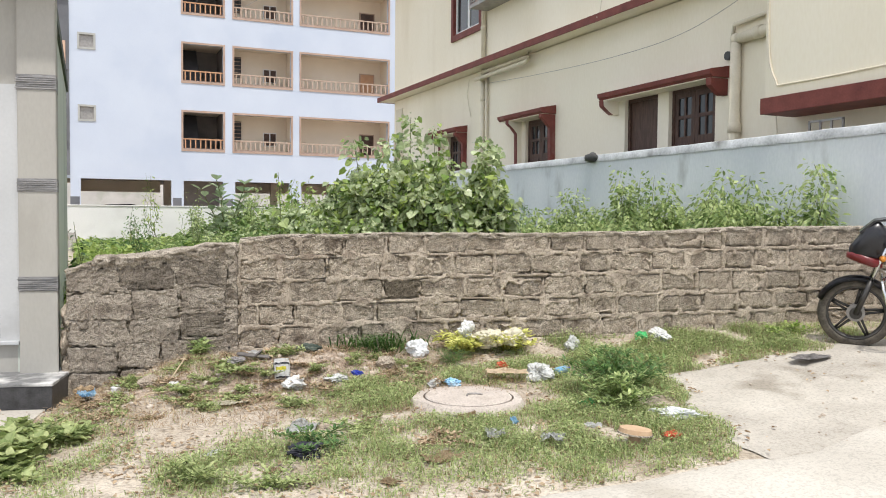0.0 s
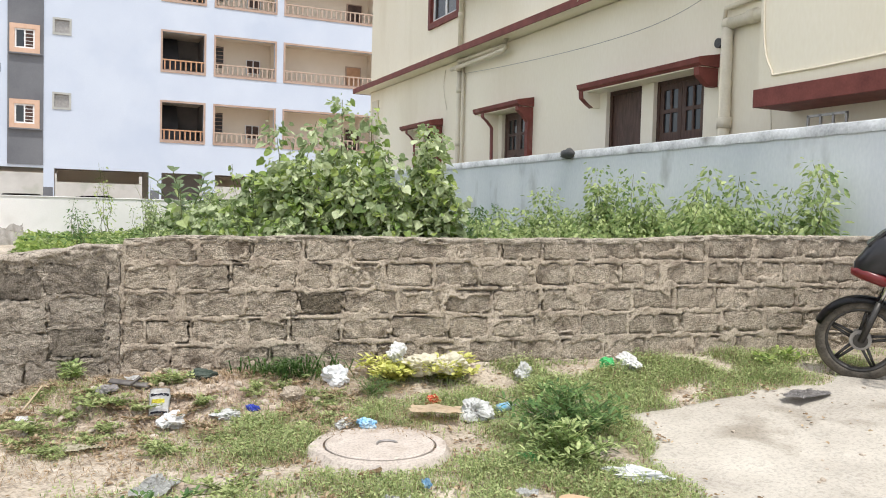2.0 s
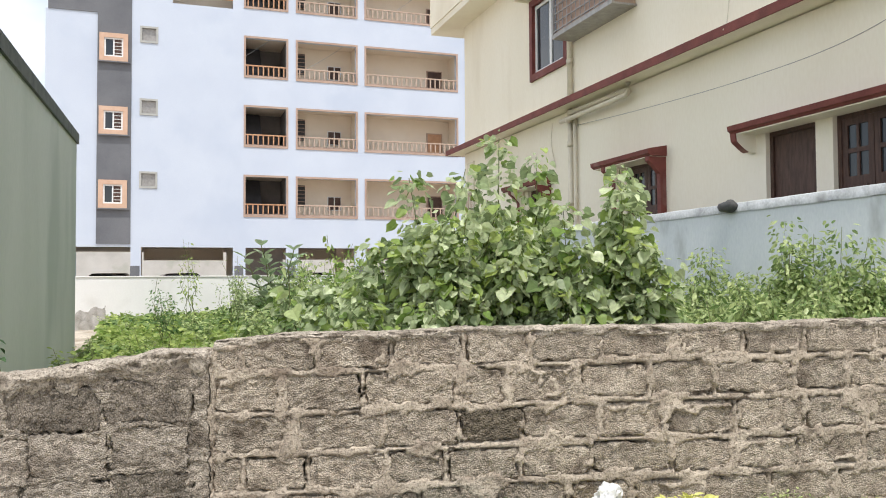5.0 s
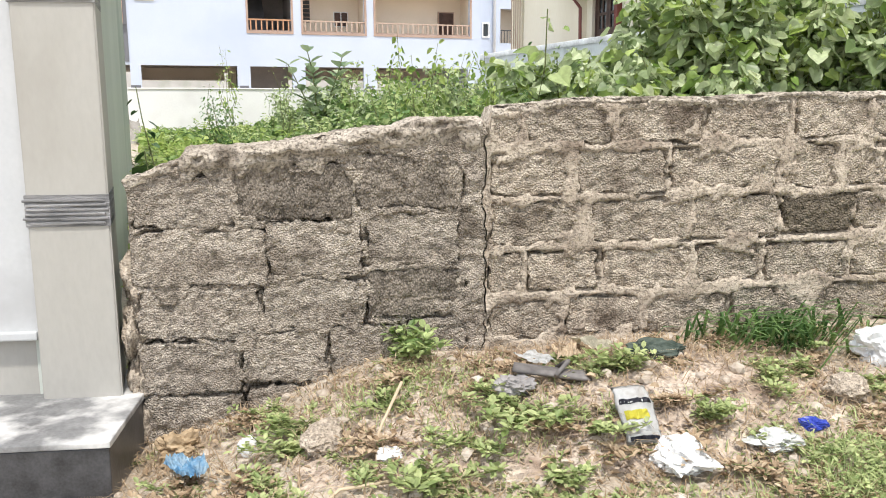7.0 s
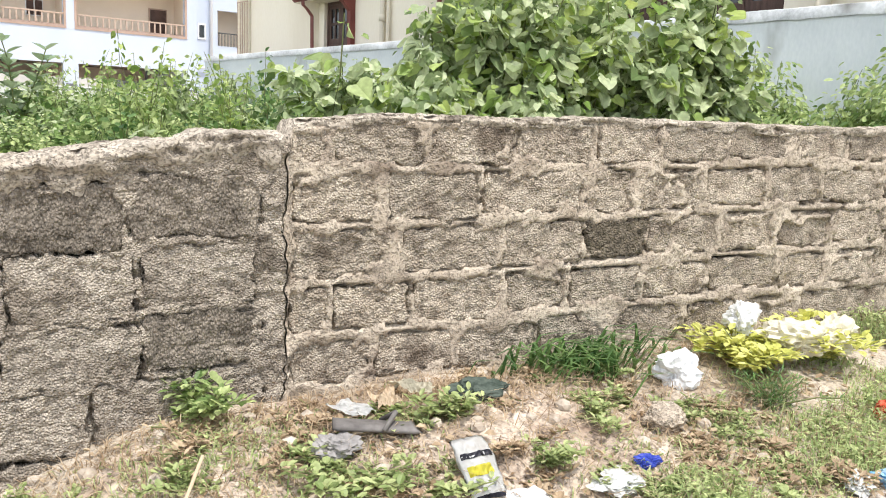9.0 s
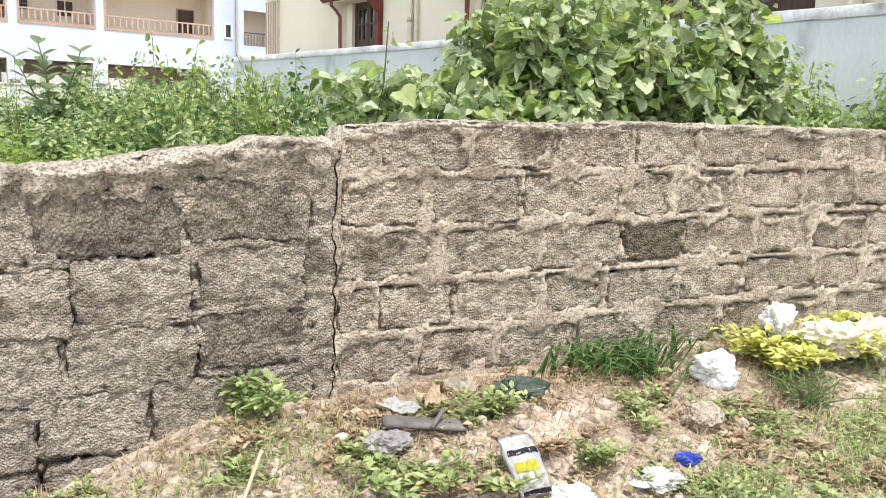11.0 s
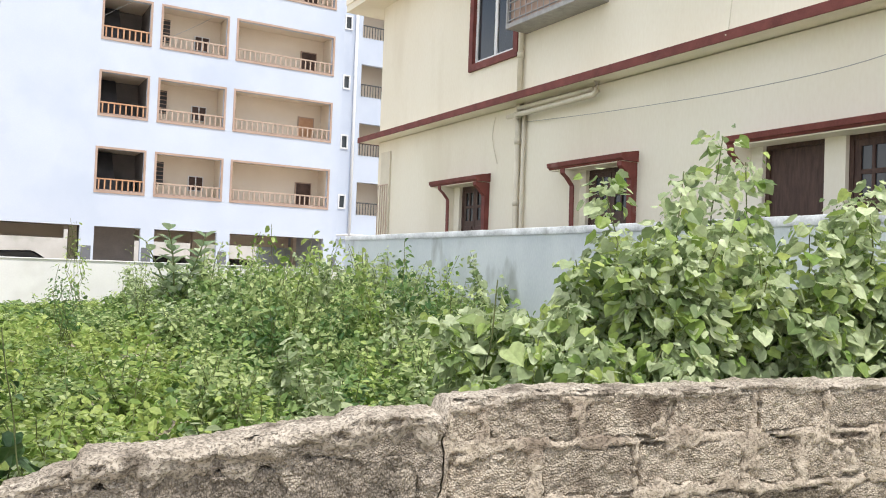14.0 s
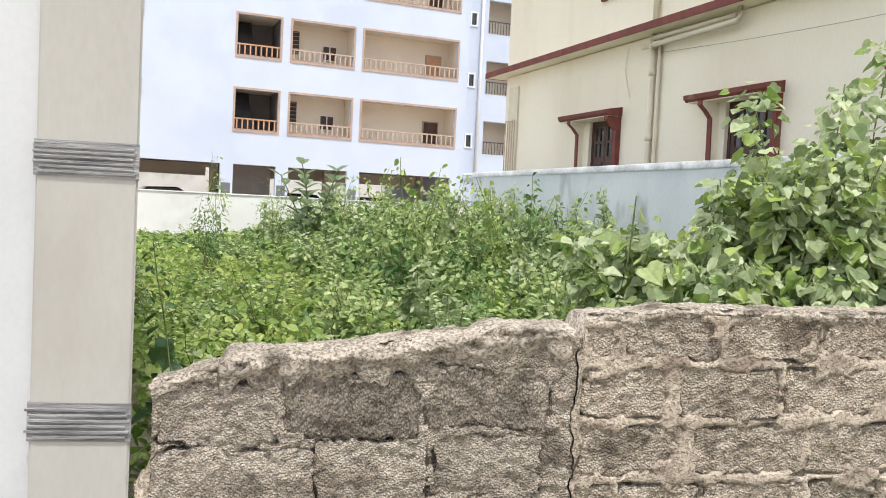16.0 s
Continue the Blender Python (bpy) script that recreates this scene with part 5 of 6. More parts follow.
for i, (x, y, top, r, st) in enumerate(((6.12, 8.66, 1.80, 0.30, 14), (6.15, 7.95, 1.72, 0.28, 14), (6.2, 7.5, 1.58, 0.30, 14), (6.2, 6.98, 1.74, 0.30, 15), (6.2, 6.5, 1.60, 0.28, 13), (6.42, 6.12, 1.80, 0.10, 4), (6.2, 9.95, 1.62, 0.32, 12), (6.25, 9.35, 1.42, 0.34, 11), (5.6, 8.6, 1.34, 0.36, 12), (5.5, 7.55, 1.28, 0.36, 12), (5.85, 6.65, 1.48, 0.33, 13), (4.9, 7.1, 1.22, 0.38, 12), (4.2, 7.3, 1.22, 0.38, 12), (5.3, 9.3, 1.36, 0.36, 12), (4.6, 8.5, 1.28, 0.38, 12))):
    shrub(x, y, top, r, st, 0.080, "leaf_weed", "oval", 270 * st, "leafy green weed bush against the compound wall" if x > 5.7 else "leafy green weed bush in the vacant lot", 70 + i, "bush", 2, 0.95, 1.5)
shrub(5.85, 11.1, 1.72, 0.34, 12, 0.06, "leaf_dark", "oval", 2600, "dense dark green bush beside the compound wall", 90, "bush")
shrub(0.95, 15.5, 1.45, 0.25, 7, 0.06, "leaf_dark", "oval", 260, "thin dark weed bush by the white wall", 92, "bush", 1)
shrub(2.0, 16.8, 1.75, 0.22, 5, 0.06, "leaf_weed", "oval", 200, "tall thin weed by the white wall", 93, "bush", 2)
shrub(1.4, 18.8, 2.1, 0.2, 4, 0.07, "leaf_lime", "oval", 120, "tall lime green weed by the white wall", 94, "bush", 2)

# milkweed with large paired leaves
mz = ground_z(2.8, 18.0)
milk = thing("milkweed", "milkweed with thick paired grey-green leaves", "plant", Matrix.Translation((2.8, 18.0, mz - 0.02)))
lv, rnd = Leaves(), random.Random(12)
for s in range(5):
    a = s * 1.26 + 0.4
    hh = rnd.uniform(1.05, 1.68)
    pts = branch((0, 0, 0), (0.5 * math.cos(a), 0.4 * math.sin(a)), hh, 5, rnd, 0.03)
    part("stem", tube(pts, 0.016, 6, 0.5, None, False), "stem", milk, smooth=True)
    for k in range(7):
        p = along(pts, 0.35 + 0.63 * k / 6)
        for sgn in (0, math.pi):
            b = k * 1.57 + sgn + a
            lv.add(p, (math.cos(b), math.sin(b), 0.5), (0, 0, 1), 0.29 - 0.008 * k, 0.17, "oval", 0.3)
lv.part("foliage", "leaf_milk", milk)

# creeper between the shop and the wall end
vine = thing("creeper", "young creeper with dark heart-shaped leaves at the shop corner", "plant", Matrix.Translation((0.05, 7.4, ground_z(0, 7.4))))
lv, rnd = Leaves(), random.Random(3)
for s, (lx, ly, hh) in enumerate(((-0.11, 0.82, 1.22), (-0.12, 0.1, 0.95), (-0.08, -0.2, 0.8), (-0.12, -0.05, 0.7), (-0.14, -0.15, 0.85), (-0.02, -0.1, 0.6))):
    pts = branch((0.02 * s, 0.78, 0) if s == 0 else (0.02 * s, 0, 0), (lx, ly - 0.78) if s == 0 else (lx, ly), hh, 8, rnd, 0.03)
    part("stem", tube(pts, 0.005, 5, 0.5, None, False), "stem", vine, smooth=True)
    for k in range(14 if s == 0 else 16):
        p = along(pts, (0.40 if s == 0 else 0.1) + (0.59 if s == 0 else 0.88) * k / (14 if s == 0 else 16))
        b = rnd.uniform(0, 6.28)
        sz = rnd.uniform(0.055, 0.10) * (1.25 - 0.06 * k if s == 0 else 1.0)
        lv.add(p + Vector((0.03 * math.cos(b), 0.03 * math.sin(b), 0)), (math.cos(b), math.sin(b), -0.8), (0, 0, 1), sz, sz * 0.9, "heart", 0.3)
lv.part("foliage", "leaf_vine", vine)


def weed_height(x, y):
    h = 0.42 + 0.16 * smooth01(y, 7.5, 10) + 0.42 * smooth01(y, 10, 14.5) * smooth01(x, 1.2, 3.0) - 0.10 * smooth01(y, 17, 20) * (1 - smooth01(x, 3, 5))
    h *= 1 - 0.46 * smooth01(y, 10, 14) * (1 - smooth01(x, 1.9, 3.4))
    h += 0.12 * noise.noise(Vector((x * 0.8, y * 0.8, 2)))
    return h


def weed(kind, seed, h=1.0):
    """One weed: a stem with side shoots and small leaves, 1 m tall before scaling."""
    rnd = random.Random(seed)
    ob = thing("weed", "", "weed", group="weeds in the vacant lot")
    lv = Leaves()
    for s in range(5):
        a = rnd.uniform(0, 6.28)
        rr = rnd.uniform(0.05, 0.34)
        pts = branch((0, 0, 0), (rr * math.cos(a), rr * math.sin(a)), rnd.uniform(0.6, 1.0), 5, rnd, 0.03)
        part("stem", tube(pts, 0.006, 4, 0.4, None, False), "stem", ob)
        for k in range(48):
            p = along(pts, min(0.999, 0.15 + 0.85 * (k + rnd.random()) / 48))
            b = rnd.uniform(0, 6.28)
            sz = rnd.uniform(0.05, 0.125) * (1.15 - 0.6 * k / 48)
            reach = rnd.uniform(0.0, 0.15) * (1.1 - 0.8 * k / 48)
            lv.add(p + Vector((math.cos(b) * reach, math.sin(b) * reach, 0)), (math.cos(b), math.sin(b), rnd.uniform(-1.5, 0.6)), (rnd.uniform(-0.8, 0.8), rnd.uniform(-0.8, 0.8), 1), sz, sz * (0.7 if kind == "oval" else 0.9), kind, 0.3)
    lv.part("foliage", ("leaf_weed", "leaf_lime", "leaf_weed", "leaf_dark", "leaf_weed", "leaf_big")[seed % 6], ob)
    ob["label"] = ("bright green leafy weed in the lot", "lime green leafy weed in the lot", "bright green leafy weed in the lot", "dark green leafy weed in the lot", "bright green leafy weed in the lot", "broad-leaved green weed in the lot")[seed % 6]
    return ob


protos = [weed("heart" if s == 5 else "oval", s) for s in range(6)]
rnd = random.Random(21)
placed = []
for trial in range(4000):
    x, y = rnd.uniform(-0.05, 6.55), rnd.uniform(6.9, 20.6)
    u, d = wall_uv(x, y)
    if d > -0.35 or (x < 0.3 and y < 7.6):
        continue
    gap = 0.26 + 0.018 * (y - 7)
    if any((x - a) ** 2 + (y - b) ** 2 < gap * gap for a, b in placed):
        continue
    placed.append((x, y))
    if len(placed) > 290:
        break
for i, (x, y) in enumerate(placed):
    h = weed_height(x, y) * rnd.choice((0.85, 1.0, 1.1, 1.25, 1.45, 1.75))
    k = rnd.choice((0, 0, 1, 2, 2, 3, 4, 4, 5)) if x > 1.6 else rnd.choice((1, 1, 0, 2, 4))
    if y < 9.5 and rnd.random() < 0.3:
        k = 5
    m = Matrix.Translation((x, y, ground_z(x, y) - 0.02)) @ Matrix.Rotation(rnd.uniform(0, 6.28), 4, "Z") @ Matrix.Diagonal((0.75 + 0.35 * h, 0.75 + 0.35 * h, h, 1))
    if i < 6:
        ob, k = protos[i], i
    else:
        ob = copy_thing(protos[k], Matrix())
    ob.matrix_basis = m

# low undergrowth in the lot
lv, lime, rnd = Leaves(), Leaves(), random.Random(8)
for i in range(40000):
    y = 6.3 + 14.5 * rnd.random() ** 1.5
    x = rnd.uniform(-0.1, 6.6)
    u, d = wall_uv(x, y)
    if d > -0.19:
        continue
    h = weed_height(x, y) * (0.95 + 0.9 * noise.noise(Vector((x * 2.6, y * 2.6, 4))) + 0.4 * noise.noise(Vector((x * 6, y * 6, 4))))
    b = rnd.uniform(0, 6.28)
    z = ground_z(x, y) + h * rnd.random() ** 0.6 * 0.68
    sz = rnd.uniform(0.03, 0.085) + 0.005 * (y - 7)
    tgt = lime if noise.noise(Vector((x * 0.9, y * 0.9, 30))) - 0.25 * (x - 1.5) > 0 else lv
    tgt.add((x, y, z), (math.cos(b), math.sin(b), rnd.uniform(-1.8, 0.5)), (rnd.uniform(-0.8, 0.8), rnd.uniform(-0.8, 0.8), 1), sz, sz * 0.72, "oval", 0.3)
tagged(new("undergrowth", lv.mesh("undergrowth", "leaf_under")), "dense green weed undergrowth filling the vacant lot", "undergrowth", kind="stuff")
tagged(new("undergrowth", lime.mesh("undergrowth", "leaf_lime")), "bright lime green low weeds in the vacant lot", "undergrowth", kind="stuff")

# ---- grass and small growth before the wall ----
patches = ((3.45, 5.75, 0.30, 1.2), (3.85, 5.7, 0.32, 1.3), (4.3, 5.6, 0.32, 1.3), (4.75, 5.55, 0.32, 1.2), (5.2, 5.4, 0.3, 1.1), (1.85, 5.15, 0.38, 1.0), (-0.3, 5.3, 0.40, 0.9), (0.55, 4.35, 0.30, 0.9), (1.05, 4.45, 0.35, 0.8), (4.3, 5.25, 0.50, 1.1), (3.9, 5.45, 0.4, 1.0), (4.9, 5.35, 0.35, 0.9), (2.2, 3.85, 0.45, 1.1), (2.95, 3.85, 0.38, 1.0), (1.35, 4.0, 0.35, 0.5), (5.35, 5.3, 0.35, 0.8), (2.65, 4.35, 0.5, 1.0), (3.2, 5.0, 0.42, 1.1), (3.0, 5.6, 0.35, 0.8), (2.5, 5.5, 0.35, 0.8), (1.7, 4.5, 0.4, 0.7), (0.65, 6.4, 0.30, 0.35), (-0.1, 6.0, 0.22, 0.6), (0.9, 5.9, 0.3, 0.3), (6.0, 5.2, 0.3, 0.7), (0.0, 4.6, 0.4, 0.4), (1.75, 5.25, 0.34, 1.3), (2.45, 4.15, 0.40, 0.5), (3.35, 4.35, 0.38, 1.0), (2.0, 4.3, 0.30, 0.4), (3.6, 4.9, 0.3, 1.0))


def lushness(x, y):
    g = sum(w * math.exp(-((x - a) ** 2 + (y - b) ** 2) / (r * r)) for a, b, r, w in patches)
    return g * (0.52 + 1.1 * noise.noise(Vector((x * 3.2, y * 3.2, 5)))) + 0.002 + 0.07 * noise.noise(Vector((x * 2, y * 2, 9))) * max(0.0, 0.5 + 2 * noise.noise(Vector((x * 7, y * 7, 3))))


MAN = (2.22, 4.94)


def bare(x, y):
    u, d = wall_uv(x, y)
    return d < 0.03 or y < road_edge(x) + 0.03 or math.hypot(x - MAN[0], y - MAN[1]) < 0.36 or (slab_edge(x, y) > 0.06) or (u < 0.12 and d < 0.45)


blades, clover, straw, rnd = Leaves(), Leaves(), Leaves(), random.Random(14)
n = 0
for trial in range(620000):
    x, y = rnd.uniform(-1.2, 6.6), rnd.uniform(3.3, 6.9)
    if bare(x, y):
        continue
    g = lushness(x, y)
    if rnd.random() > g:
        continue
    z = ground_z(x, y) - 0.004 + max(0.0, heap_z(x, y))
    a = rnd.uniform(0, 6.28)
    if rnd.random() < 0.5:
        h = rnd.uniform(0.025, 0.085) * (0.6 + 0.5 * min(g, 1.2))
        ln = h * rnd.uniform(0.4, 1.4)
        (straw if rnd.random() < 0.18 else blades).blade((x, y, z), (math.cos(a) * ln, math.sin(a) * ln), h, rnd.uniform(0.0012, 0.0026))
    else:
        s = rnd.uniform(0.010, 0.026)
        clover.add((x, y, z + rnd.random() ** 1.5 * 0.09 * min(g, 1)), (math.cos(a), math.sin(a), rnd.uniform(-0.1, 0.8)), (0, 0, 1), s, s * 0.6, "simple", 0.3)
    n += 1
    if n > 120000:
        break
# long dark grass at the foot of the wall
dark_blades = Leaves()
for i in range(230):
    u, d = rnd.gauss(2.26, 0.16), abs(rnd.gauss(0.06, 0.08)) + 0.02
    x, y = wall_xy(u, d)
    a = rnd.uniform(0, 6.28)
    h = rnd.uniform(0.05, 0.20)
    dark_blades.blade((x, y, ground_z(x, y)), (math.cos(a) * h * 1.2, -abs(math.sin(a)) * h * 1.2), h, 0.006)
# dry stalks and straw on the heap
for i in range(9500):
    u, d = rnd.uniform(0.0, 3.0), 0.05 + 1.5 * rnd.random() ** 1.4
    x, y = wall_xy(u, d)
    a = rnd.uniform(0, 6.28)
    ln = rnd.uniform(0.03, 0.12)
    straw.blade((x, y, ground_z(x, y) + max(0.0, heap_z(x, y)) + rnd.uniform(0, 0.01)), (math.cos(a) * ln, math.sin(a) * ln), rnd.uniform(0.008, 0.05), 0.0016)
tagged(new("grass", blades.mesh("grass", "grass")), "patchy green grass on the sandy verge", "grass", kind="stuff")
tagged(new("grass", dark_blades.mesh("grass", "leaf_dark")), "long dark green grass at the wall foot", "grass", kind="stuff")
tagged(new("ground_weeds", clover.mesh("ground_weeds", "leaf_creep")), "small green creeping weeds on the verge", "weeds", kind="stuff")
tagged(new("straw", straw.mesh("straw", "leaf_dry")), "dry straw and stalks scattered on the soil", "straw", kind="stuff")

# dead leaves, pebbles and clods
dead, rnd = Leaves(), random.Random(31)
for i in range(11000):
    x, y = rnd.uniform(-1.0, 5.2), rnd.uniform(3.45, 6.8)
    u, d = wall_uv(x, y)
    if d < 0.03 or slab_edge(x, y) > 0.2 and rnd.random() > 0.06:
        continue
    if noise.noise(Vector((x * 2.2, y * 2.2, 12))) + 0.5 * noise.noise(Vector((x * 7, y * 7, 12))) < 0.08 and rnd.random() > 0.12:
        continue
    a, s = rnd.uniform(0, 6.28), rnd.uniform(0.008, 0.04)
    dead.add((x, y, ground_z(x, y) + 0.006 + 0.02 * rnd.random() ** 3 + max(0.0, heap_z(x, y)) + (0.008 if slab_edge(x, y) > 0 else 0)), (math.cos(a), math.sin(a), rnd.uniform(-0.1, 0.4)), (rnd.uniform(-0.5, 0.5), 0, 1), s, s * 0.7, "oval", 0.6)
tagged(new("dead_leaves", dead.mesh("dead_leaves", "leaf_dry")), "brown dead leaves and scraps on the soil", "leaves", kind="stuff")
verts, faces = [], []
ico = bmesh.new()
bmesh.ops.create_icosphere(ico, subdivisions=1, radius=1.0)
ico.verts.index_update()
iv, jf = [v.co.copy() for v in ico.verts], [[v.index for v in f.verts] for f in ico.faces]
ico.free()
for i in range(5200):
    x, y = rnd.uniform(-1.2, 6.0), rnd.uniform(3.3, 6.85)
    u, d = wall_uv(x, y)
    heap = 0.0 < u < 2.6 and d < 1.0
    if d < 0.02 or (not heap and rnd.random() < 0.45) or (slab_edge(x, y) > 0 and rnd.random() < 0.85):
        continue
    s = 0.003 + 0.016 * rnd.random() ** 3.2 * (1.7 if heap else 1)
    k = len(verts)
    off = Vector((rnd.random() * 9, rnd.random() * 9, 0))
    lift = 0.008 if slab_edge(x, y) > 0.05 else max(0.0, heap_z(x, y))
    for c in iv:
        q = c * s * (1 + 0.5 * noise.noise(c * 1.7 + off))
        verts.append((x + q.x, y + q.y, ground_z(x, y) + lift + q.z * 0.7 + s * 0.2))
    faces += [tuple(k + j for j in f) for f in jf]
me = bpy.data.meshes.new("pebbles")
me.from_pydata(verts, [], faces)
me.materials.append(M["pebble"])
tagged(new("pebbles", me), "loose pebbles and soil clods on the verge", "pebbles", kind="stuff")


def low_bush(x, y, h, r, n, leaf, mat, kind, label, seed, name="bush", ratio=0.35):
    rnd = random.Random(seed)
    ob = thing(name, label, "bush", Matrix.Translation((x, y, ground_z(x, y) + max(0.0, heap_z(x, y)) - 0.01)))
    lv = Leaves()
    for s in range(max(6, n // 45)):
        a, rr = rnd.uniform(0, 6.28), r * math.sqrt(rnd.random())
        pts = branch((0, 0, 0), (rr * math.cos(a), rr * math.sin(a)), h * rnd.uniform(0.6, 1.0) * (1 - 0.35 * rr / r), 5, rnd, 0.02)
        part("stem", tube(pts, 0.004, 4, 0.5, None, False), "stem", ob)
        for k in range(45):
            p = along(pts, min(0.999, 0.1 + 0.9 * rnd.random() ** 0.8))
            b = rnd.uniform(0, 6.28)
            s2 = leaf * rnd.uniform(0.6, 1.2)
            q = p + Vector((math.cos(b), math.sin(b), 0)) * rnd.uniform(0, leaf)
            lv.add(q, (math.cos(b), math.sin(b), rnd.uniform(-0.3, 0.9)), (0, 0, 1), s2, s2 * ratio, kind, 0.3)
    lv.part("foliage", mat, ob)
    return ob


low_bush(3.20, 4.72, 0.40, 0.36, 2000, 0.05, "leaf_dark", "oval", "dark green narrow-leaved bush growing on the verge", 1)
low_bush(2.98, 4.42, 0.30, 0.30, 1200, 0.05, "leaf_weed", "oval", "green narrow-leaved bush growing on the verge", 2)
low_bush(3.45, 5.25, 0.26, 0.30, 800, 0.04, "leaf_weed", "oval", "green weed bush at the wall foot", 3)
low_bush(0.80, 6.60, 0.17, 0.16, 320, 0.04, "leaf_weed", "oval", "small green weed at the wall foot", 4, ratio=0.6)
low_bush(0.66, 5.90, 0.10, 0.17, 300, 0.035, "leaf_creep", "oval", "small olive green weed on the soil", 5, ratio=0.6)
low_bush(0.95, 6.05, 0.11, 0.20, 380, 0.03, "leaf_creep", "oval", "small creeping weed on the soil", 6, ratio=0.7)
low_bush(1.10, 4.50, 0.16, 0.22, 500, 0.035, "leaf_dark", "oval", "dark weed tuft on the sandy verge", 7, ratio=0.5)
low_bush(0.45, 4.30, 0.15, 0.22, 450, 0.035, "leaf_creep", "oval", "green weed tuft on the sandy verge", 8, ratio=0.5)
low_bush(-0.25, 5.55, 0.18, 0.28, 600, 0.05, "leaf_creep", "heart", "broad-leaved weed beside the shop footway", 9, ratio=0.8)
low_bush(1.35, 6.15, 0.10, 0.16, 260, 0.03, "leaf_creep", "oval", "small weed on the soil heap", 10, ratio=0.6)
low_bush(0.35, 6.30, 0.10, 0.20, 300, 0.03, "leaf_creep", "oval", "small creeping weed by the broken wall", 11, ratio=0.6)
low_bush(5.35, 5.35, 0.14, 0.28, 420, 0.04, "leaf_lime", "oval", "pale green weed at the wall foot", 12, ratio=0.6)
low_bush(2.68, 6.00, 0.19, 0.25, 1100, 0.045, "leaf_yellow", "oval", "heap of yellowing cut leaves at the wall foot", 13, "leaf_heap", ratio=0.7)
low_bush(3.02, 5.90, 0.20, 0.25, 1100, 0.045, "leaf_yellow", "oval", "heap of yellowing cut leaves at the wall foot", 14, "leaf_heap", ratio=0.7)
low_bush(2.45, 5.75, 0.16, 0.2, 420, 0.04, "leaf_dark", "simple", "dark grass tuft by the litter", 15, ratio=0.15)

low_bush(-0.42, 5.15, 0.20, 0.30, 600, 0.06, "leaf_creep", "heart", "broad-leaved weed on the sandy verge", 16, ratio=0.8)
low_bush(-0.30, 4.85, 0.10, 0.25, 360, 0.05, "leaf_creep", "heart", "olive broad-leaved weed on the sandy verge", 17, ratio=0.8)
low_bush(-0.05, 5.35, 0.12, 0.24, 420, 0.05, "leaf_creep", "heart", "broad-leaved creeping weed on the sandy verge", 18, ratio=0.8)
low_bush(1.45, 4.72, 0.09, 0.26, 380, 0.03, "leaf_creep", "oval", "olive creeping weed on the sandy verge", 19, ratio=0.6)
low_bush(0.80, 4.05, 0.10, 0.26, 420, 0.03, "leaf_creep", "oval", "olive creeping weed on the sandy verge", 20, ratio=0.6)
low_bush(1.75, 4.35, 0.08, 0.26, 380, 0.03, "leaf_dry", "oval", "dried brown creeping weed on the sandy verge", 21, ratio=0.6)
creep = random.Random(77)
for i in range(78):
    u, d = creep.uniform(0.05, 2.6), creep.uniform(0.10, 1.3)
    x, y = wall_xy(u, d)
    mat = creep.choice(("leaf_creep", "leaf_creep", "leaf_dry", "leaf_creep", "leaf_dry"))
    low_bush(x, y, creep.uniform(0.03, 0.08), creep.uniform(0.10, 0.22), 170, 0.023, mat, "oval", "dried brown creeping weed on the soil" if mat == "leaf_dry" else "small green creeping weed on the soil", 300 + i, "creeping_weed", 0.65)

# ---- manhole, pipe stub ----
mz = ground_z(*MAN) + 0.012
manhole = thing("manhole", "round concrete manhole cover set in a rough concrete ring", "manhole", Matrix.Translation((*MAN, mz)))
bm = bmesh.new()
prof = [(0.0, 0.028), (0.15, 0.030), (0.262, 0.027), (0.272, 0.020), (0.272, -0.02)]
rings = [[bm.verts.new((r * math.cos(k * math.pi / 24), r * math.sin(k * math.pi / 24), z + 0.002 * noise.noise(Vector((r * 20, k, 0))))) for k in range(48)] if r else None for r, z in prof]
c = bm.verts.new((0, 0, 0.028))
for k in range(48):
    bm.faces.new((c, rings[1][k], rings[1][(k + 1) % 48]))
for a, b in zip(rings[1:], rings[2:]):
    for k in range(48):
        bm.faces.new((a[k], b[k], b[(k + 1) % 48], a[(k + 1) % 48]))
part("cover", bm, "pale_concrete", manhole, smooth=False)
bm = bmesh.new()
rr = []
for r, z in ((0.284, -0.02), (0.284, 0.018), (0.34, 0.016), (0.37, -0.03)):
    rr.append([bm.verts.new((r * math.cos(k * math.pi / 24) * (1 + (0.10 if r > 0.3 else 0) * noise.noise(Vector((math.cos(k * math.pi / 24) * 2, math.sin(k * math.pi / 24) * 2, 1)))), r * math.sin(k * math.pi / 24), z)) for k in range(48)])
for a, b in zip(rr, rr[1:]):
    for k in range(48):
        bm.faces.new((a[k], b[k], b[(k + 1) % 48], a[(k + 1) % 48]))
part("ring", bm, "pale_concrete", manhole)
part("lifting_loop", tube([(0.05 * math.cos(t * 0.5) + 0.02, 0.05 * math.sin(t * 0.5) - 0.05, 0.034) for t in range(7)], 0.006, 6), "grey_metal", manhole)
sx, sy = 2.69, 3.88
stub = thing("pipe_stub", "short tan capped pipe standing out of the grass", "pipe", Matrix.Translation((sx, sy, ground_z(sx, sy))) @ Matrix.Rotation(radians(6), 4, "Y"))
part("pipe", tube([(0, 0, -0.05), (0, 0, 0.075)], 0.035, 16, 0.9), "tan_cap", stub, smooth=True)
part("cap", tube([(0, 0, 0.075), (0, 0, 0.088), (0, 0, 0.10)], 0.088, 28, 0.96), "tan_cap", stub, "tan round cap")
part("rim", tube([(0, 0, 0.070), (0, 0, 0.078)], 0.094, 28), "wall_cap", stub)


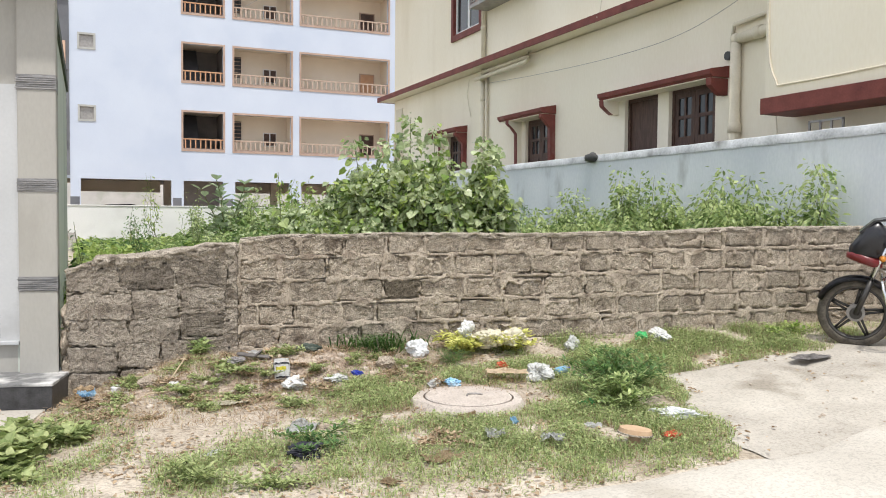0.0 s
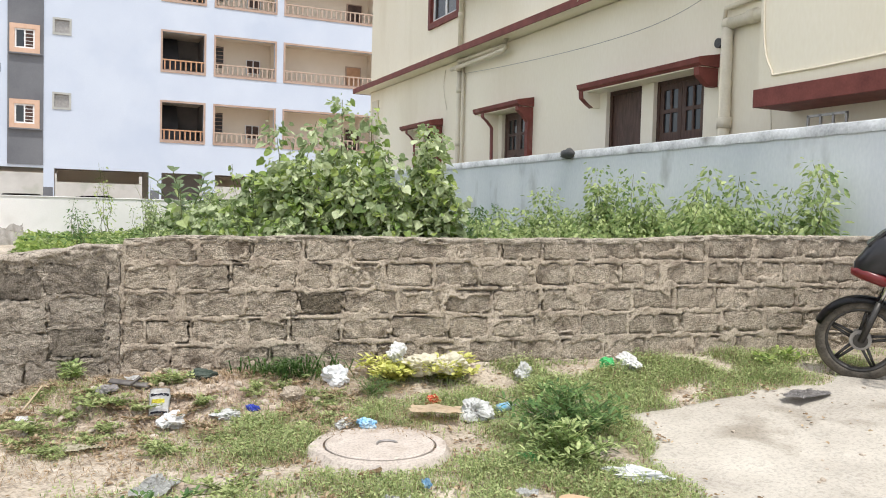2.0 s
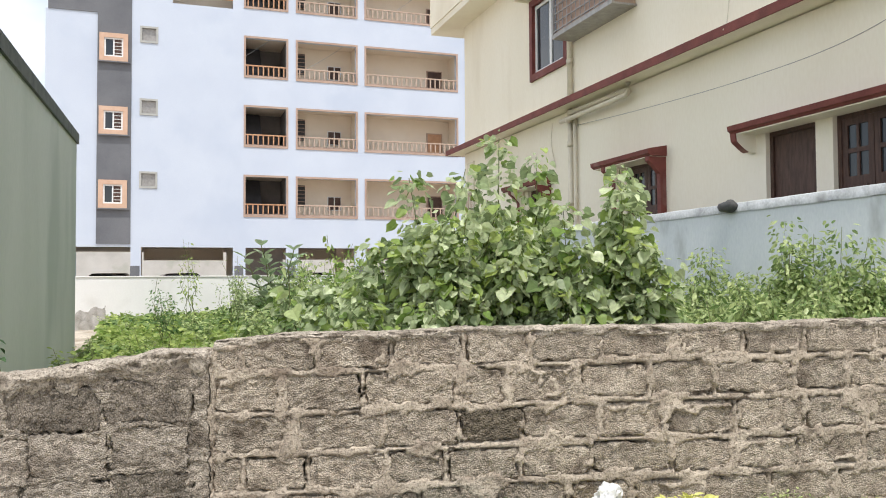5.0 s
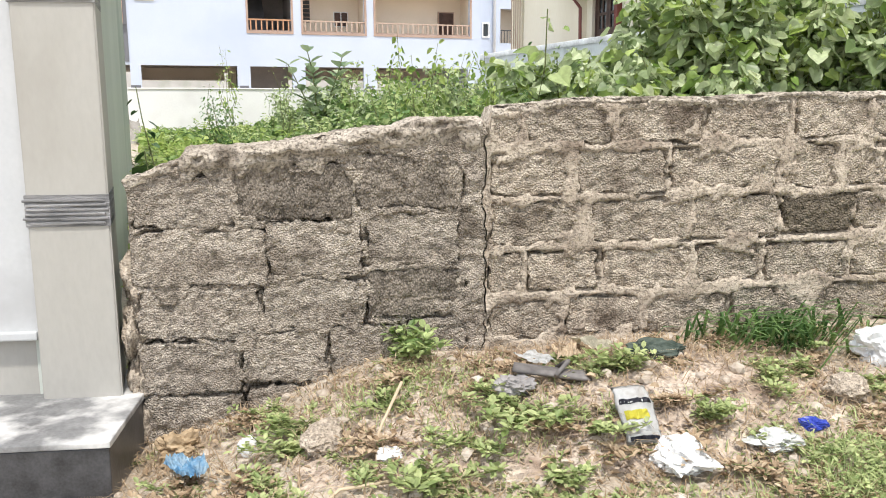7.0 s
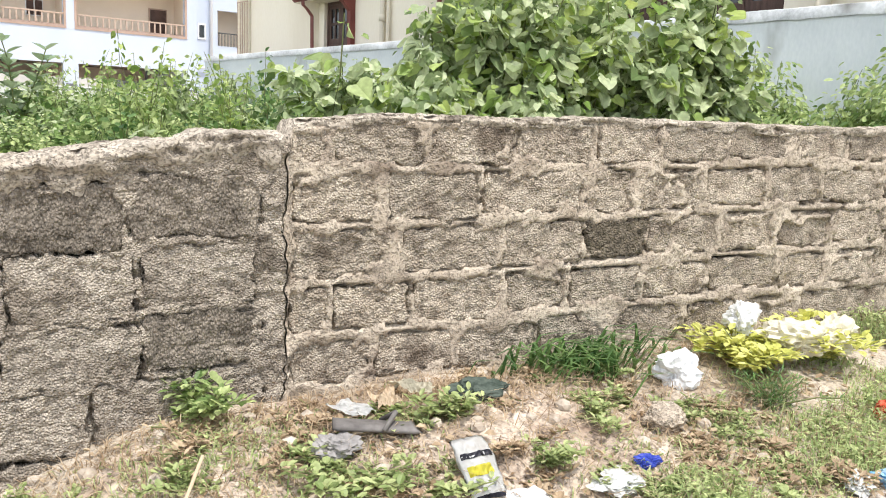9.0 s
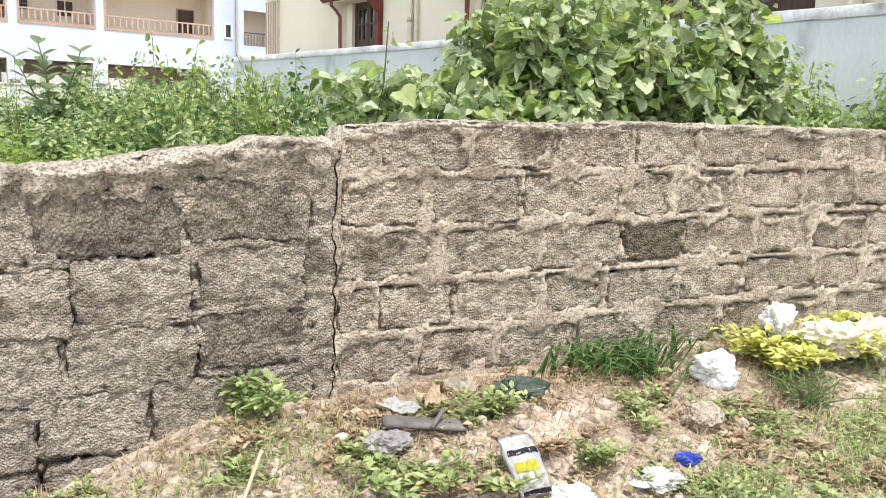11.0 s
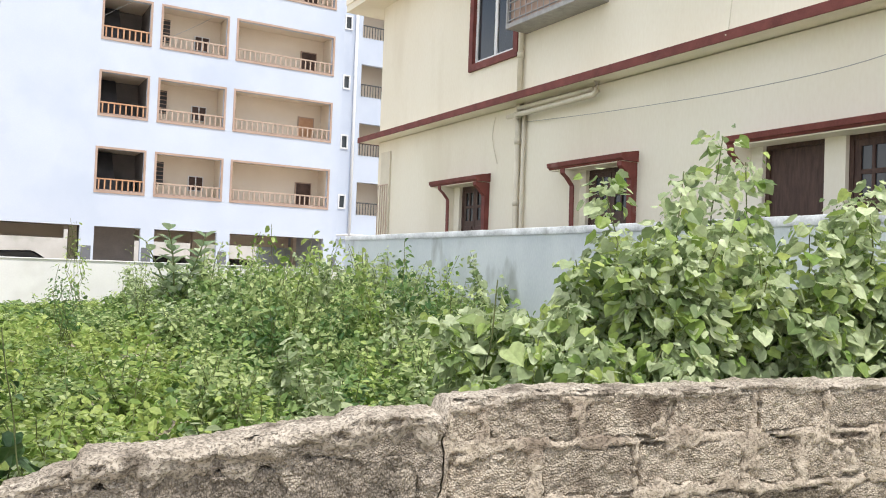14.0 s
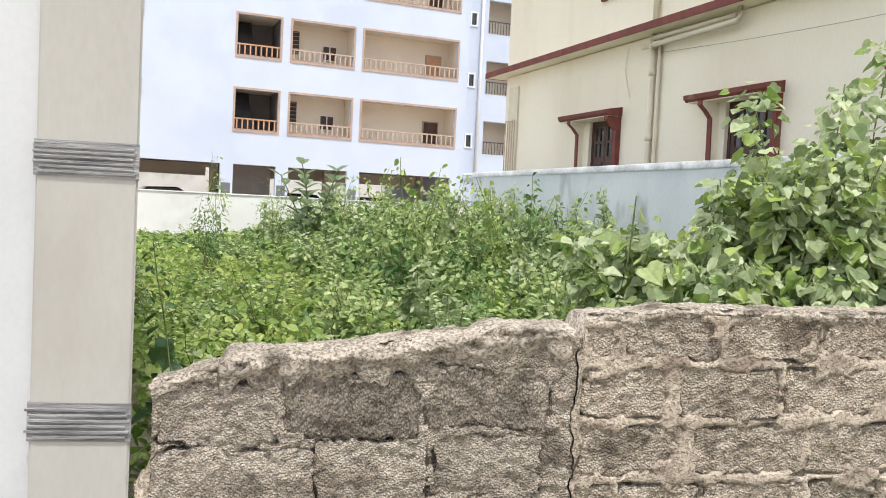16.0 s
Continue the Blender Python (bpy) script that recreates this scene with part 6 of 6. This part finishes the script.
# ---- litter ----
def crumple(name, x, y, sx, sy, sz, mat, label, seed, category="litter", rough=0.52, lift=0.0, turn=None):
    """A crumpled bag or rag."""
    bm = bmesh.new()
    bmesh.ops.create_icosphere(bm, subdivisions=4, radius=1.0)
    o = Vector((seed * 3.1, seed * 1.7, 0))
    for v in bm.verts:
        d = 1 + 1.3 * rough * noise.noise(v.co * 1.2 + o) + rough * 0.9 * abs(noise.noise(v.co * 3.2 + o)) - rough * 0.75 * abs(noise.noise(v.co * 5.5 + o)) + rough * 0.22 * noise.noise(v.co * 11 + o)
        v.co = Vector((v.co.x * sx * d, v.co.y * sy * d, (v.co.z * d * 0.8 + 0.55) * sz))
    ob = finish(name, bm, mat)
    ob.matrix_world = Matrix.Translation((x, y, ground_z(x, y) + max(0.0, heap_z(x, y)) + lift)) @ Matrix.Rotation(turn if turn is not None else seed * 1.3, 4, "Z")
    return tagged(ob, label, category)


def scrap(name, x, y, w, l, mat, label, seed, category="litter", curl=0.03, lift=0.012, turn=None, thick=0.003):
    """A bent, torn flat piece of paper, board or film."""
    bm = bmesh.new()
    n = 14
    o = Vector((seed * 2.3, 0, seed))
    top = [[None] * (n + 1) for _ in range(n + 1)]
    for i in range(n + 1):
        for j in range(n + 1):
            a, b = 2 * i / n - 1, 2 * j / n - 1
            e = 1 + (0.35 * noise.noise(Vector((a, b, 0)) * 1.5 + o) + 0.08 * noise.noise(Vector((a, b, 0)) * 5 + o)) * max(abs(a), abs(b))
            top[i][j] = bm.verts.new((a * w / 2 * e, b * l / 2 * e, 0.6 * curl * (noise.noise(Vector((a * 1.1, b * 1.1, 0)) + o) + 0.8 * abs(noise.noise(Vector((a * 3, b * 3, 0)) + o)) + 0.35 * noise.noise(Vector((a * 7, b * 7, 0)) + o)) + curl * 0.3))
    for i in range(n):
        for j in range(n):
            bm.faces.new((top[i][j], top[i + 1][j], top[i + 1][j + 1], top[i][j + 1]))
    bmesh.ops.solidify(bm, geom=bm.faces[:], thickness=thick)
    ob = finish(name, bm, mat)
    ob.matrix_world = Matrix.Translation((x, y, ground_z(x, y) + max(0.0, heap_z(x, y)) + lift)) @ Matrix.Rotation(turn if turn is not None else seed * 1.1, 4, "Z")
    return tagged(ob, label, category)


crumple("plastic_bag", 1.31, 5.74, 0.09, 0.07, 0.05, "plastic_white", "crumpled white plastic bag on the soil", 1, "bag")
crumple("plastic_bag", 2.32, 6.04, 0.07, 0.055, 0.075, "plastic_silver", "crumpled white plastic bag by the wall", 2, "bag")
crumple("plastic_bag", 2.72, 6.05, 0.06, 0.055, 0.08, "plastic_white", "white plastic bag among yellow leaves", 3, "bag", 0.5, 0.10)
crumple("plastic_bag", 2.84, 5.90, 0.11, 0.08, 0.08, "plastic_cream", "cream plastic sack among yellow leaves", 4, "bag", 0.5, 0.07)
crumple("plastic_bag", 3.02, 5.84, 0.11, 0.07, 0.07, "plastic_cream", "cream plastic sack among yellow leaves", 5, "bag", 0.5, 0.08)
crumple("plastic_bag", 2.90, 5.24, 0.09, 0.07, 0.08, "plastic_film", "clear crumpled plastic bag in the grass", 6, "bag")
crumple("plastic_bag", 1.60, 5.72, 0.07, 0.06, 0.03, "plastic_film", "clear plastic film on the soil", 7, "bag")
crumple("wrapper", 1.74, 5.72, 0.016, 0.03, 0.025, "plastic_blue", "small shiny blue wrapper on the soil", 8, "wrapper")
crumple("wrapper", 2.26, 5.27, 0.05, 0.04, 0.035, "plastic_sky", "light blue and white wrapper in the grass", 9, "wrapper")
crumple("wrapper", 2.16, 5.32, 0.05, 0.03, 0.03, "plastic_film", "clear wrapper in the grass", 10, "wrapper")
crumple("rag", 1.00, 6.17, 0.06, 0.05, 0.035, "cloth_grey", "grey rag lying on the soil heap", 11, "rag", 0.45)
crumple("rag", 1.53, 6.20, 0.09, 0.05, 0.04, "cloth_dark", "dark green rag on the soil heap", 12, "rag", 0.45)
scrap("paper", 1.15, 6.33, 0.13, 0.08, "plastic_white", "torn white paper at the wall foot", 13, "paper", 0.03, 0.03)
scrap("paper", 1.25, 6.30, 0.08, 0.11, "card", "brown paper scrap at the wall foot", 14, "paper", 0.05, 0.02)
scrap("paper", 1.36, 6.32, 0.05, 0.12, "plastic_cream", "pale paper strip at the wall foot", 15, "paper", 0.04, 0.02)
crumple("cup", 0.22, 6.46, 0.035, 0.035, 0.04, "plastic_white", "crushed white cup on the soil", 16, "cup", 0.3)
crumple("wrapper", 0.02, 6.66, 0.06, 0.05, 0.06, "leaf_brown", "yellow-brown crumpled wrapper beside the plinth", 17, "wrapper", 0.6)
scrap("packet", 0.03, 6.38, 0.07, 0.15, "plastic_sky", "blue and white milk packet on the soil", 18, "packet", 0.06, 0.05, 0.5)
crumple("wrapper", 0.57, 6.06, 0.03, 0.03, 0.02, "plastic_white", "small white scrap on the soil", 19, "wrapper")
scrap("packet", 0.87, 5.54, 0.20, 0.10, "plastic_cream", "flattened pale packet on the soil", 20, "packet", 0.03, 0.015)
scrap("plastic_sheet", 1.14, 4.87, 0.26, 0.16, "plastic_film", "clear plastic sheet on the soil", 21, "sheet", 0.04)
scrap("cardboard", 2.66, 5.26, 0.28, 0.17, "card", "torn tan cardboard piece by the manhole", 22, "cardboard", 0.03, 0.055, -0.4, 0.006)
scrap("dry_leaf", 1.66, 4.07, 0.20, 0.14, "leaf_brown", "large curled dry brown leaf", 23, "leaf", 0.045, 0.0)
scrap("plastic_sheet", 2.04, 4.22, 0.14, 0.10, "plastic_film", "torn clear plastic in the grass", 24, "sheet", 0.06, 0.03)
scrap("plastic_sheet", 2.28, 4.03, 0.12, 0.09, "plastic_film", "torn clear plastic in the grass", 25, "sheet", 0.05, 0.03)
crumple("plastic_sheet", 3.21, 4.12, 0.045, 0.12, 0.03, "plastic_silver", "crumpled silver-white plastic strip in the grass", 26, "sheet", 0.75, 0.02, 0.75)
crumple("packet", 2.96, 3.90, 0.06, 0.04, 0.03, "plastic_red", "red packet half hidden in the grass", 27, "packet")
crumple("packet", 2.86, 4.55, 0.07, 0.05, 0.03, "plastic_green", "green packet under the bush", 28, "packet")
crumple("plastic_bag", 1.06, 4.42, 0.10, 0.07, 0.04, "plastic_black", "black plastic bag on the soil", 29, "bag", 0.6)
crumple("plastic_bag", 4.28, 5.69, 0.14, 0.06, 0.06, "plastic_white", "white plastic bag in the grass by the wall", 30, "bag")
crumple("wrapper", 4.14, 5.72, 0.05, 0.04, 0.05, "plastic_green", "bright green wrapper in the grass by the wall", 31, "wrapper")
scrap("flat_board", 4.95, 4.78, 0.34, 0.16, "cloth_grey", "flat grey board lying on the cement", 32, "board", 0.02, 0.035, 0.2, 0.008)
scrap("wrapper", 2.23, 4.36, 0.05, 0.04, "plastic_sky", "small turquoise wrapper in the grass", 33, "wrapper", 0.04, 0.03)
scrap("paper", 2.6, 4.12, 0.09, 0.05, "plastic_white", "small white paper in the grass", 34, "paper", 0.04, 0.03)
scrap("paper", 0.62, 4.62, 0.10, 0.05, "plastic_white", "white paper scrap on the sandy soil", 35, "paper", 0.02)
scrap("dry_leaf", 1.30, 3.85, 0.09, 0.07, "leaf_brown", "curled dry brown leaf", 36, "leaf", 0.03, 0.0)
scrap("dry_leaf", 2.05, 4.60, 0.11, 0.06, "leaf_brown", "curled dry brown leaf beside the manhole", 37, "leaf", 0.04, 0.01)
scrap("dry_leaf", 0.85, 4.25, 0.08, 0.08, "leaf_brown", "curled dry brown leaf", 38, "leaf", 0.03, 0.0)
crumple("plastic_bag", 3.5, 5.75, 0.06, 0.05, 0.07, "plastic_film", "clear plastic bag in the weeds", 39, "bag")
scrap("paper", 5.4, 4.35, 0.14, 0.08, "plastic_white", "pale paper on the cement", 40, "paper", 0.02, 0.035)
crumple("stone", 1.99, 5.85, 0.07, 0.06, 0.06, "mortar", "grey-brown stone on the soil", 41, "stone", 0.25)
crumple("stone", 0.42, 6.28, 0.10, 0.06, 0.05, "mortar", "flat grey stone on the soil", 42, "stone", 0.25)
crumple("wrapper", 2.75, 5.50, 0.04, 0.03, 0.05, "plastic_red", "orange-red wrapper among the litter", 43, "wrapper")
bottle = thing("bottle", "small blue-white plastic bottle lying in the grass", "bottle", Matrix.Translation((3.12, 5.28, ground_z(3.12, 5.28) + 0.04)) @ Matrix.Rotation(0.4, 4, "Z"))
part("body", tube([(-0.07, 0, 0), (-0.065, 0, 0), (0.03, 0, 0)], 0.026, 14), "plastic_sky", bottle, smooth=True)
part("neck", tube([(0.03, 0, 0), (0.06, 0, 0)], 0.02, 12, 0.5), "plastic_film", bottle, smooth=True)
part("cap", tube([(0.06, 0, 0), (0.075, 0, 0)], 0.012, 12), "plastic_blue", bottle)
pouch = thing("pouch", "white plastic pouch with a yellow and black printed label", "pouch", Matrix.Translation((1.26, 5.90, ground_z(1.26, 5.90) + 0.045)) @ Matrix.Rotation(-0.15, 4, "Z") @ Matrix.Rotation(radians(42), 4, "X") @ Matrix.Scale(0.92, 4))


def pillow(x0, x1, y0, y1, lift):
    """A patch of the pouch's bulging, wrinkled skin."""
    bm = bmesh.new()
    n = 14
    grid = []
    for i in range(n + 1):
        row = []
        for k in range(n + 1):
            x, y = x0 + (x1 - x0) * i / n, y0 + (y1 - y0) * k / n
            bulge = max(0.0, (1 - (x / 0.066) ** 4) * (1 - (y / 0.106) ** 4))
            z = 0.004 + 0.030 * bulge ** 0.7 + 0.008 * noise.noise(Vector((x * 30, y * 22, 3))) * bulge + 0.006 * noise.noise(Vector((x * 75, y * 75, 5)))
            row.append(bm.verts.new((x * (1 + 0.12 * noise.noise(Vector((y * 18, 1, 0)))), y * (1 + 0.08 * noise.noise(Vector((x * 20, 7, 0)))), z + lift)))
        grid.append(row)
    for i in range(n):
        for k in range(n):
            bm.faces.new((grid[i][k], grid[i + 1][k], grid[i + 1][k + 1], grid[i][k + 1]))
    bmesh.ops.solidify(bm, geom=bm.faces[:], thickness=0.001 if lift else 0.004)
    return bm


part("body", pillow(-0.06, 0.06, -0.10, 0.10, 0.0), "plastic_white", pouch, smooth=True)
part("label", pillow(-0.045, 0.03, -0.025, 0.005, 0.002), "plastic_yellow", pouch, "yellow printed label")
part("print_bar", pillow(-0.05, 0.05, 0.028, 0.045, 0.002), "plastic_black", pouch, "dark printed bar")
part("print_bar", pillow(-0.05, 0.05, -0.092, -0.08, 0.002), "plastic_black", pouch, "dark printed bar")
slip = thing("slipper", "worn dark grey rubber slipper lying on the heap", "slipper", Matrix.Translation((1.12, 6.17, ground_z(1.12, 6.17) + 0.06)) @ Matrix.Rotation(-0.5, 4, "Z") @ Matrix.Rotation(radians(8), 4, "Y"))
sole = tube([(-0.115, 0, 0), (-0.10, 0, 0.0), (0.0, 0.006, 0.01), (0.09, 0, 0.03), (0.115, 0, 0.045)], 0.036, 14)
bmesh.ops.scale(sole, vec=(1, 1, 0.35), verts=sole.verts)
part("sole", sole, "rubber_grey", slip, smooth=True)
part("strap", tube([(0.02, -0.04, 0.01), (0.05, 0, 0.05), (0.02, 0.04, 0.01)], 0.008, 6), "rubber_grey", slip, smooth=True)
for s, pts in enumerate((((0.54, 6.13, 0.02), (0.58, 6.18, 0.05), (0.66, 6.24, 0.12)), ((0.30, 5.9, 0.01), (0.40, 5.95, 0.03), (0.55, 5.93, 0.02)))):
    tagged(finish("twig", tube([(a, b, ground_z(a, b) + c) for a, b, c in pts], 0.005, 6), "straw_pale", smooth=True), "thin pale dry twig on the soil", "twig")

# ---- motorcycle ----
bf = Vector((-0.645, 0.764, 0)).normalized()
axle = Vector((5.62, 4.96, 0))
rear = axle - bf * 1.27 * 0.91
bike = thing("motorcycle", "parked red and black commuter motorcycle on its side stand", "motorcycle", Matrix.Translation((rear.x, rear.y, ground_z(axle.x, axle.y) - 0.012)) @ Matrix.Rotation(math.atan2(bf.y, bf.x), 4, "Z") @ Matrix.Rotation(radians(-6), 4, "X") @ Matrix.Scale(0.91, 4))


def lathe_y(profile, x, z, n=40):
    """A profile of (radius, y) turned about an axle across the bike."""
    bm = bmesh.new()
    rings = [[bm.verts.new((x + r * math.cos(2 * math.pi * k / n), y, z + r * math.sin(2 * math.pi * k / n))) for k in range(n)] for r, y in profile]
    for a, b in zip(rings, rings[1:] + rings[:1]):
        for k in range(n):
            bm.faces.new((a[k], a[(k + 1) % n], b[(k + 1) % n], b[k]))
    bmesh.ops.recalc_face_normals(bm, faces=bm.faces)
    return bm


def bike_wheel(x, w):
    wheel = part("wheel", lathe_y([(0.235, -w), (0.25, -w - 0.004), (0.285, -w * 0.9), (0.303, -w * 0.35), (0.305, 0), (0.303, w * 0.35), (0.285, w * 0.9), (0.25, w + 0.004), (0.235, w)], x, 0.305), "tyre", bike, "black rubber tyre", smooth=True)
    part("rim", lathe_y([(0.215, -w * 0.8), (0.238, -w * 0.95), (0.238, w * 0.95), (0.215, w * 0.8)], x, 0.305), "alloy", wheel, "dark alloy rim", smooth=True)
    part("hub", tube([(x, -0.06, 0.305), (x, 0.06, 0.305)], 0.05, 16), "alloy", wheel)
    part("brake_drum", tube([(x, -0.045, 0.305), (x, 0.03, 0.305)], 0.075, 20), "grey_metal", wheel)
    for k in range(5):
        a = 2 * math.pi * k / 5 + 0.5
        c, s = math.cos(a), math.sin(a)
        for o in (-0.018, 0.018):
            part("spoke", tube([(x + c * 0.045 - s * o, 0, 0.305 + s * 0.045 + c * o), (x + c * 0.225 - s * o * 0.5, 0, 0.305 + s * 0.225 + c * o * 0.5)], 0.013, 6, 0.8), "alloy", wheel, smooth=True)


def fender(x, a0, a1, r, w, mat):
    bm = bmesh.new()
    rows = []
    for i in range(17):
        a = radians(a0 + (a1 - a0) * i / 16)
        rows.append([bm.verts.new((x + (r - 0.045 * abs(y / w) ** 2.5) * math.cos(a), y, 0.305 + (r - 0.045 * abs(y / w) ** 2.5) * math.sin(a))) for y in (-w, -w * 0.6, 0, w * 0.6, w)])
    for p, q in zip(rows, rows[1:]):
        for k in range(4):
            bm.faces.new((p[k], p[k + 1], q[k + 1], q[k]))
    bmesh.ops.solidify(bm, geom=bm.faces[:], thickness=0.004)
    return part("fender", bm, mat, bike, "glossy dark fender", smooth=True)


def shell(name, sections, mat, label=""):
    """A rounded body lofted through (x, half width, low z, high z)."""
    bm = bmesh.new()
    rows = []
    for x, w, z0, z1 in sections:
        row = []
        for k in range(16):
            a = 2 * math.pi * k / 16
            c, s = math.cos(a), math.sin(a)
            row.append(bm.verts.new((x, w * math.copysign(abs(c) ** 0.7, c), (z0 + z1) / 2 + (z1 - z0) / 2 * math.copysign(abs(s) ** 0.7, s))))
        rows.append(row)
    for p, q in zip(rows, rows[1:]):
        for k in range(16):
            bm.faces.new((p[k], p[(k + 1) % 16], q[(k + 1) % 16], q[k]))
    bm.faces.new(rows[0])
    bm.faces.new(rows[-1])
    bmesh.ops.recalc_face_normals(bm, faces=bm.faces)
    return part(name, bm, mat, bike, label, smooth=True)


bike_wheel(1.27, 0.042)
bike_wheel(0.0, 0.048)
fender(1.27, 22, 132, 0.332, 0.075, "bike_black")
fender(0.0, 60, 165, 0.345, 0.07, "bike_black")
for s in (-0.085, 0.085):
    f = part("fork", tube([(1.27, s, 0.305), (1.16, s, 0.60)], 0.024, 12), "alloy", bike, smooth=True)
    part("fork_tube", tube([(1.16, s, 0.60), (1.03, s, 0.95)], 0.016, 12), "chrome", f, smooth=True)
part("yoke", box(1.0, 1.07, -0.11, 0.11, 0.90, 0.93, 0.008), "bike_black", bike)
shell("headlight_cowl", [(1.04, 0.09, 0.84, 1.02), (1.12, 0.12, 0.76, 1.12), (1.21, 0.115, 0.76, 1.07), (1.28, 0.09, 0.76, 0.96), (1.33, 0.05, 0.79, 0.89)], "bike_black", "black headlight fairing")
shell("cowl_side", [(1.08, 0.09, 0.70, 0.78), (1.15, 0.122, 0.71, 0.81), (1.24, 0.118, 0.74, 0.84), (1.32, 0.08, 0.77, 0.85), (1.355, 0.035, 0.79, 0.83)], "bike_red", "red lower fairing panel")
part("headlight", tube([(1.29, 0, 0.84), (1.335, 0, 0.84)], 0.045, 18), "glass", bike)
part("visor", prism([(1.05, 1.13), (1.15, 1.115), (1.26, 1.015), (1.25, 1.0), (1.14, 1.10), (1.05, 1.11)], "y", -0.08, 0.08), "bike_black", bike, "dark visor")
bars = part("handlebar", tube([(0.86, 0.36, 0.99), (0.93, 0.30, 1.02), (1.02, 0.12, 1.0), (1.03, 0, 0.98), (1.02, -0.12, 1.0), (0.93, -0.30, 1.02), (0.86, -0.36, 0.99)], 0.012, 10), "chrome", bike, "chrome handlebar", smooth=True)
for s in (1, -1):
    part("grip", tube([(0.92, s * 0.31, 1.02), (0.83, s * 0.40, 0.98)], 0.018, 10), "tyre", bars, smooth=True)
    part("lever", tube([(0.96, s * 0.27, 1.02), (0.97, s * 0.34, 1.01), (0.92, s * 0.42, 0.99)], 0.006, 6), "chrome", bars, smooth=True)
    mr = part("mirror", tube([(0.98, s * 0.22, 1.02), (0.96, s * 0.26, 1.14), (0.92, s * 0.30, 1.20)], 0.006, 6), "bike_black", bike, smooth=True)
    part("mirror_glass", tube([(0.91, s * 0.31, 1.23), (0.90, s * 0.31, 1.23)], 0.055, 14), "chrome", mr)
    part("indicator", tube([(1.08, s * 0.13, 0.80), (1.08, s * 0.20, 0.80)], 0.028, 10, 0.7), "amber", bike, "amber indicator", smooth=True)
shell("fuel_tank", [(0.42, 0.08, 0.70, 0.80), (0.50, 0.13, 0.70, 0.87), (0.65, 0.16, 0.70, 0.94), (0.82, 0.165, 0.70, 0.96), (0.94, 0.12, 0.72, 0.93), (1.0, 0.06, 0.76, 0.88)], "bike_red", "glossy red fuel tank")
part("tank_stripe", prism([(0.52, 0.80), (0.92, 0.86), (0.94, 0.84), (0.54, 0.765)], "y", 0.158, 0.168), "plastic_white", bike, "pale side stripe")
shell("seat", [(-0.30, 0.08, 0.80, 0.86), (-0.15, 0.12, 0.76, 0.87), (0.10, 0.13, 0.73, 0.84), (0.35, 0.12, 0.71, 0.81), (0.46, 0.08, 0.72, 0.80)], "tyre", "black padded seat")
shell("side_panel", [(-0.05, 0.10, 0.55, 0.70), (0.15, 0.14, 0.48, 0.72), (0.38, 0.13, 0.52, 0.71)], "bike_red", "red side panel")
shell("tail", [(-0.50, 0.04, 0.72, 0.78), (-0.35, 0.10, 0.68, 0.80), (-0.10, 0.12, 0.66, 0.78)], "bike_red", "red tail panel")
shell("engine", [(0.45, 0.11, 0.26, 0.50), (0.55, 0.14, 0.24, 0.56), (0.70, 0.14, 0.24, 0.56), (0.82, 0.10, 0.28, 0.50)], "alloy", "dark finned engine")
cyl = shell("cylinder", [(0.60, 0.09, 0.50, 0.66), (0.72, 0.10, 0.48, 0.68), (0.84, 0.08, 0.50, 0.64)], "bike_black", "black cylinder head")
for i in range(6):
    part("fin", box(0.60, 0.84, -0.105, 0.105, 0.50 + 0.025 * i, 0.508 + 0.025 * i), "alloy", cyl)
part("frame_tube", tube([(1.02, 0, 0.90), (0.90, 0, 0.50), (0.86, 0, 0.28), (0.45, 0, 0.24)], 0.018, 10), "bike_black", bike, smooth=True)
part("frame_tube", tube([(0.98, 0, 0.84), (0.45, 0, 0.70), (-0.35, 0, 0.74)], 0.018, 10), "bike_black", bike, smooth=True)
for s in (0.06, -0.06):
    part("swing_arm", tube([(0.42, s, 0.34), (0, s * 1.3, 0.305)], 0.016, 8), "bike_black", bike, smooth=True)
    part("shock", tube([(0.02, s * 1.9, 0.33), (0.12, s * 1.9, 0.68)], 0.024, 10), "chrome", bike, smooth=True)
for s in (1, -1):
    part("crash_guard", tube([(0.98, 0.0, 0.64), (1.06, s * 0.14, 0.645), (1.08, s * 0.30, 0.63), (1.075, s * 0.34, 0.58), (1.04, s * 0.33, 0.42), (1.0, s * 0.29, 0.29), (0.92, s * 0.16, 0.27), (0.84, s * 0.02, 0.29)], 0.014, 10), "chrome", bike, "chrome crash guard", smooth=True)
part("exhaust", tube([(0.82, -0.08, 0.46), (0.90, -0.10, 0.34), (0.78, -0.13, 0.22), (0.40, -0.15, 0.21), (0.0, -0.17, 0.27), (-0.35, -0.17, 0.33)], 0.028, 12, 1.5), "chrome", bike, smooth=True)
part("chain_case", tube([(0.44, 0.075, 0.34), (0.02, 0.085, 0.31)], 0.05, 10), "bike_black", bike, smooth=True)
part("footrest", tube([(0.55, 0.12, 0.28), (0.55, 0.28, 0.28)], 0.014, 8), "tyre", bike, smooth=True)
part("gear_lever", tube([(0.55, 0.13, 0.27), (0.70, 0.15, 0.25), (0.72, 0.21, 0.25)], 0.008, 6), "chrome", bike, smooth=True)
part("side_stand", tube([(0.48, 0.10, 0.26), (0.42, 0.24, 0.012)], 0.011, 8), "bike_black", bike, smooth=True)
part("tail_lamp", tube([(-0.50, 0, 0.75), (-0.53, 0, 0.75)], 0.045, 12), "plastic_red", bike)
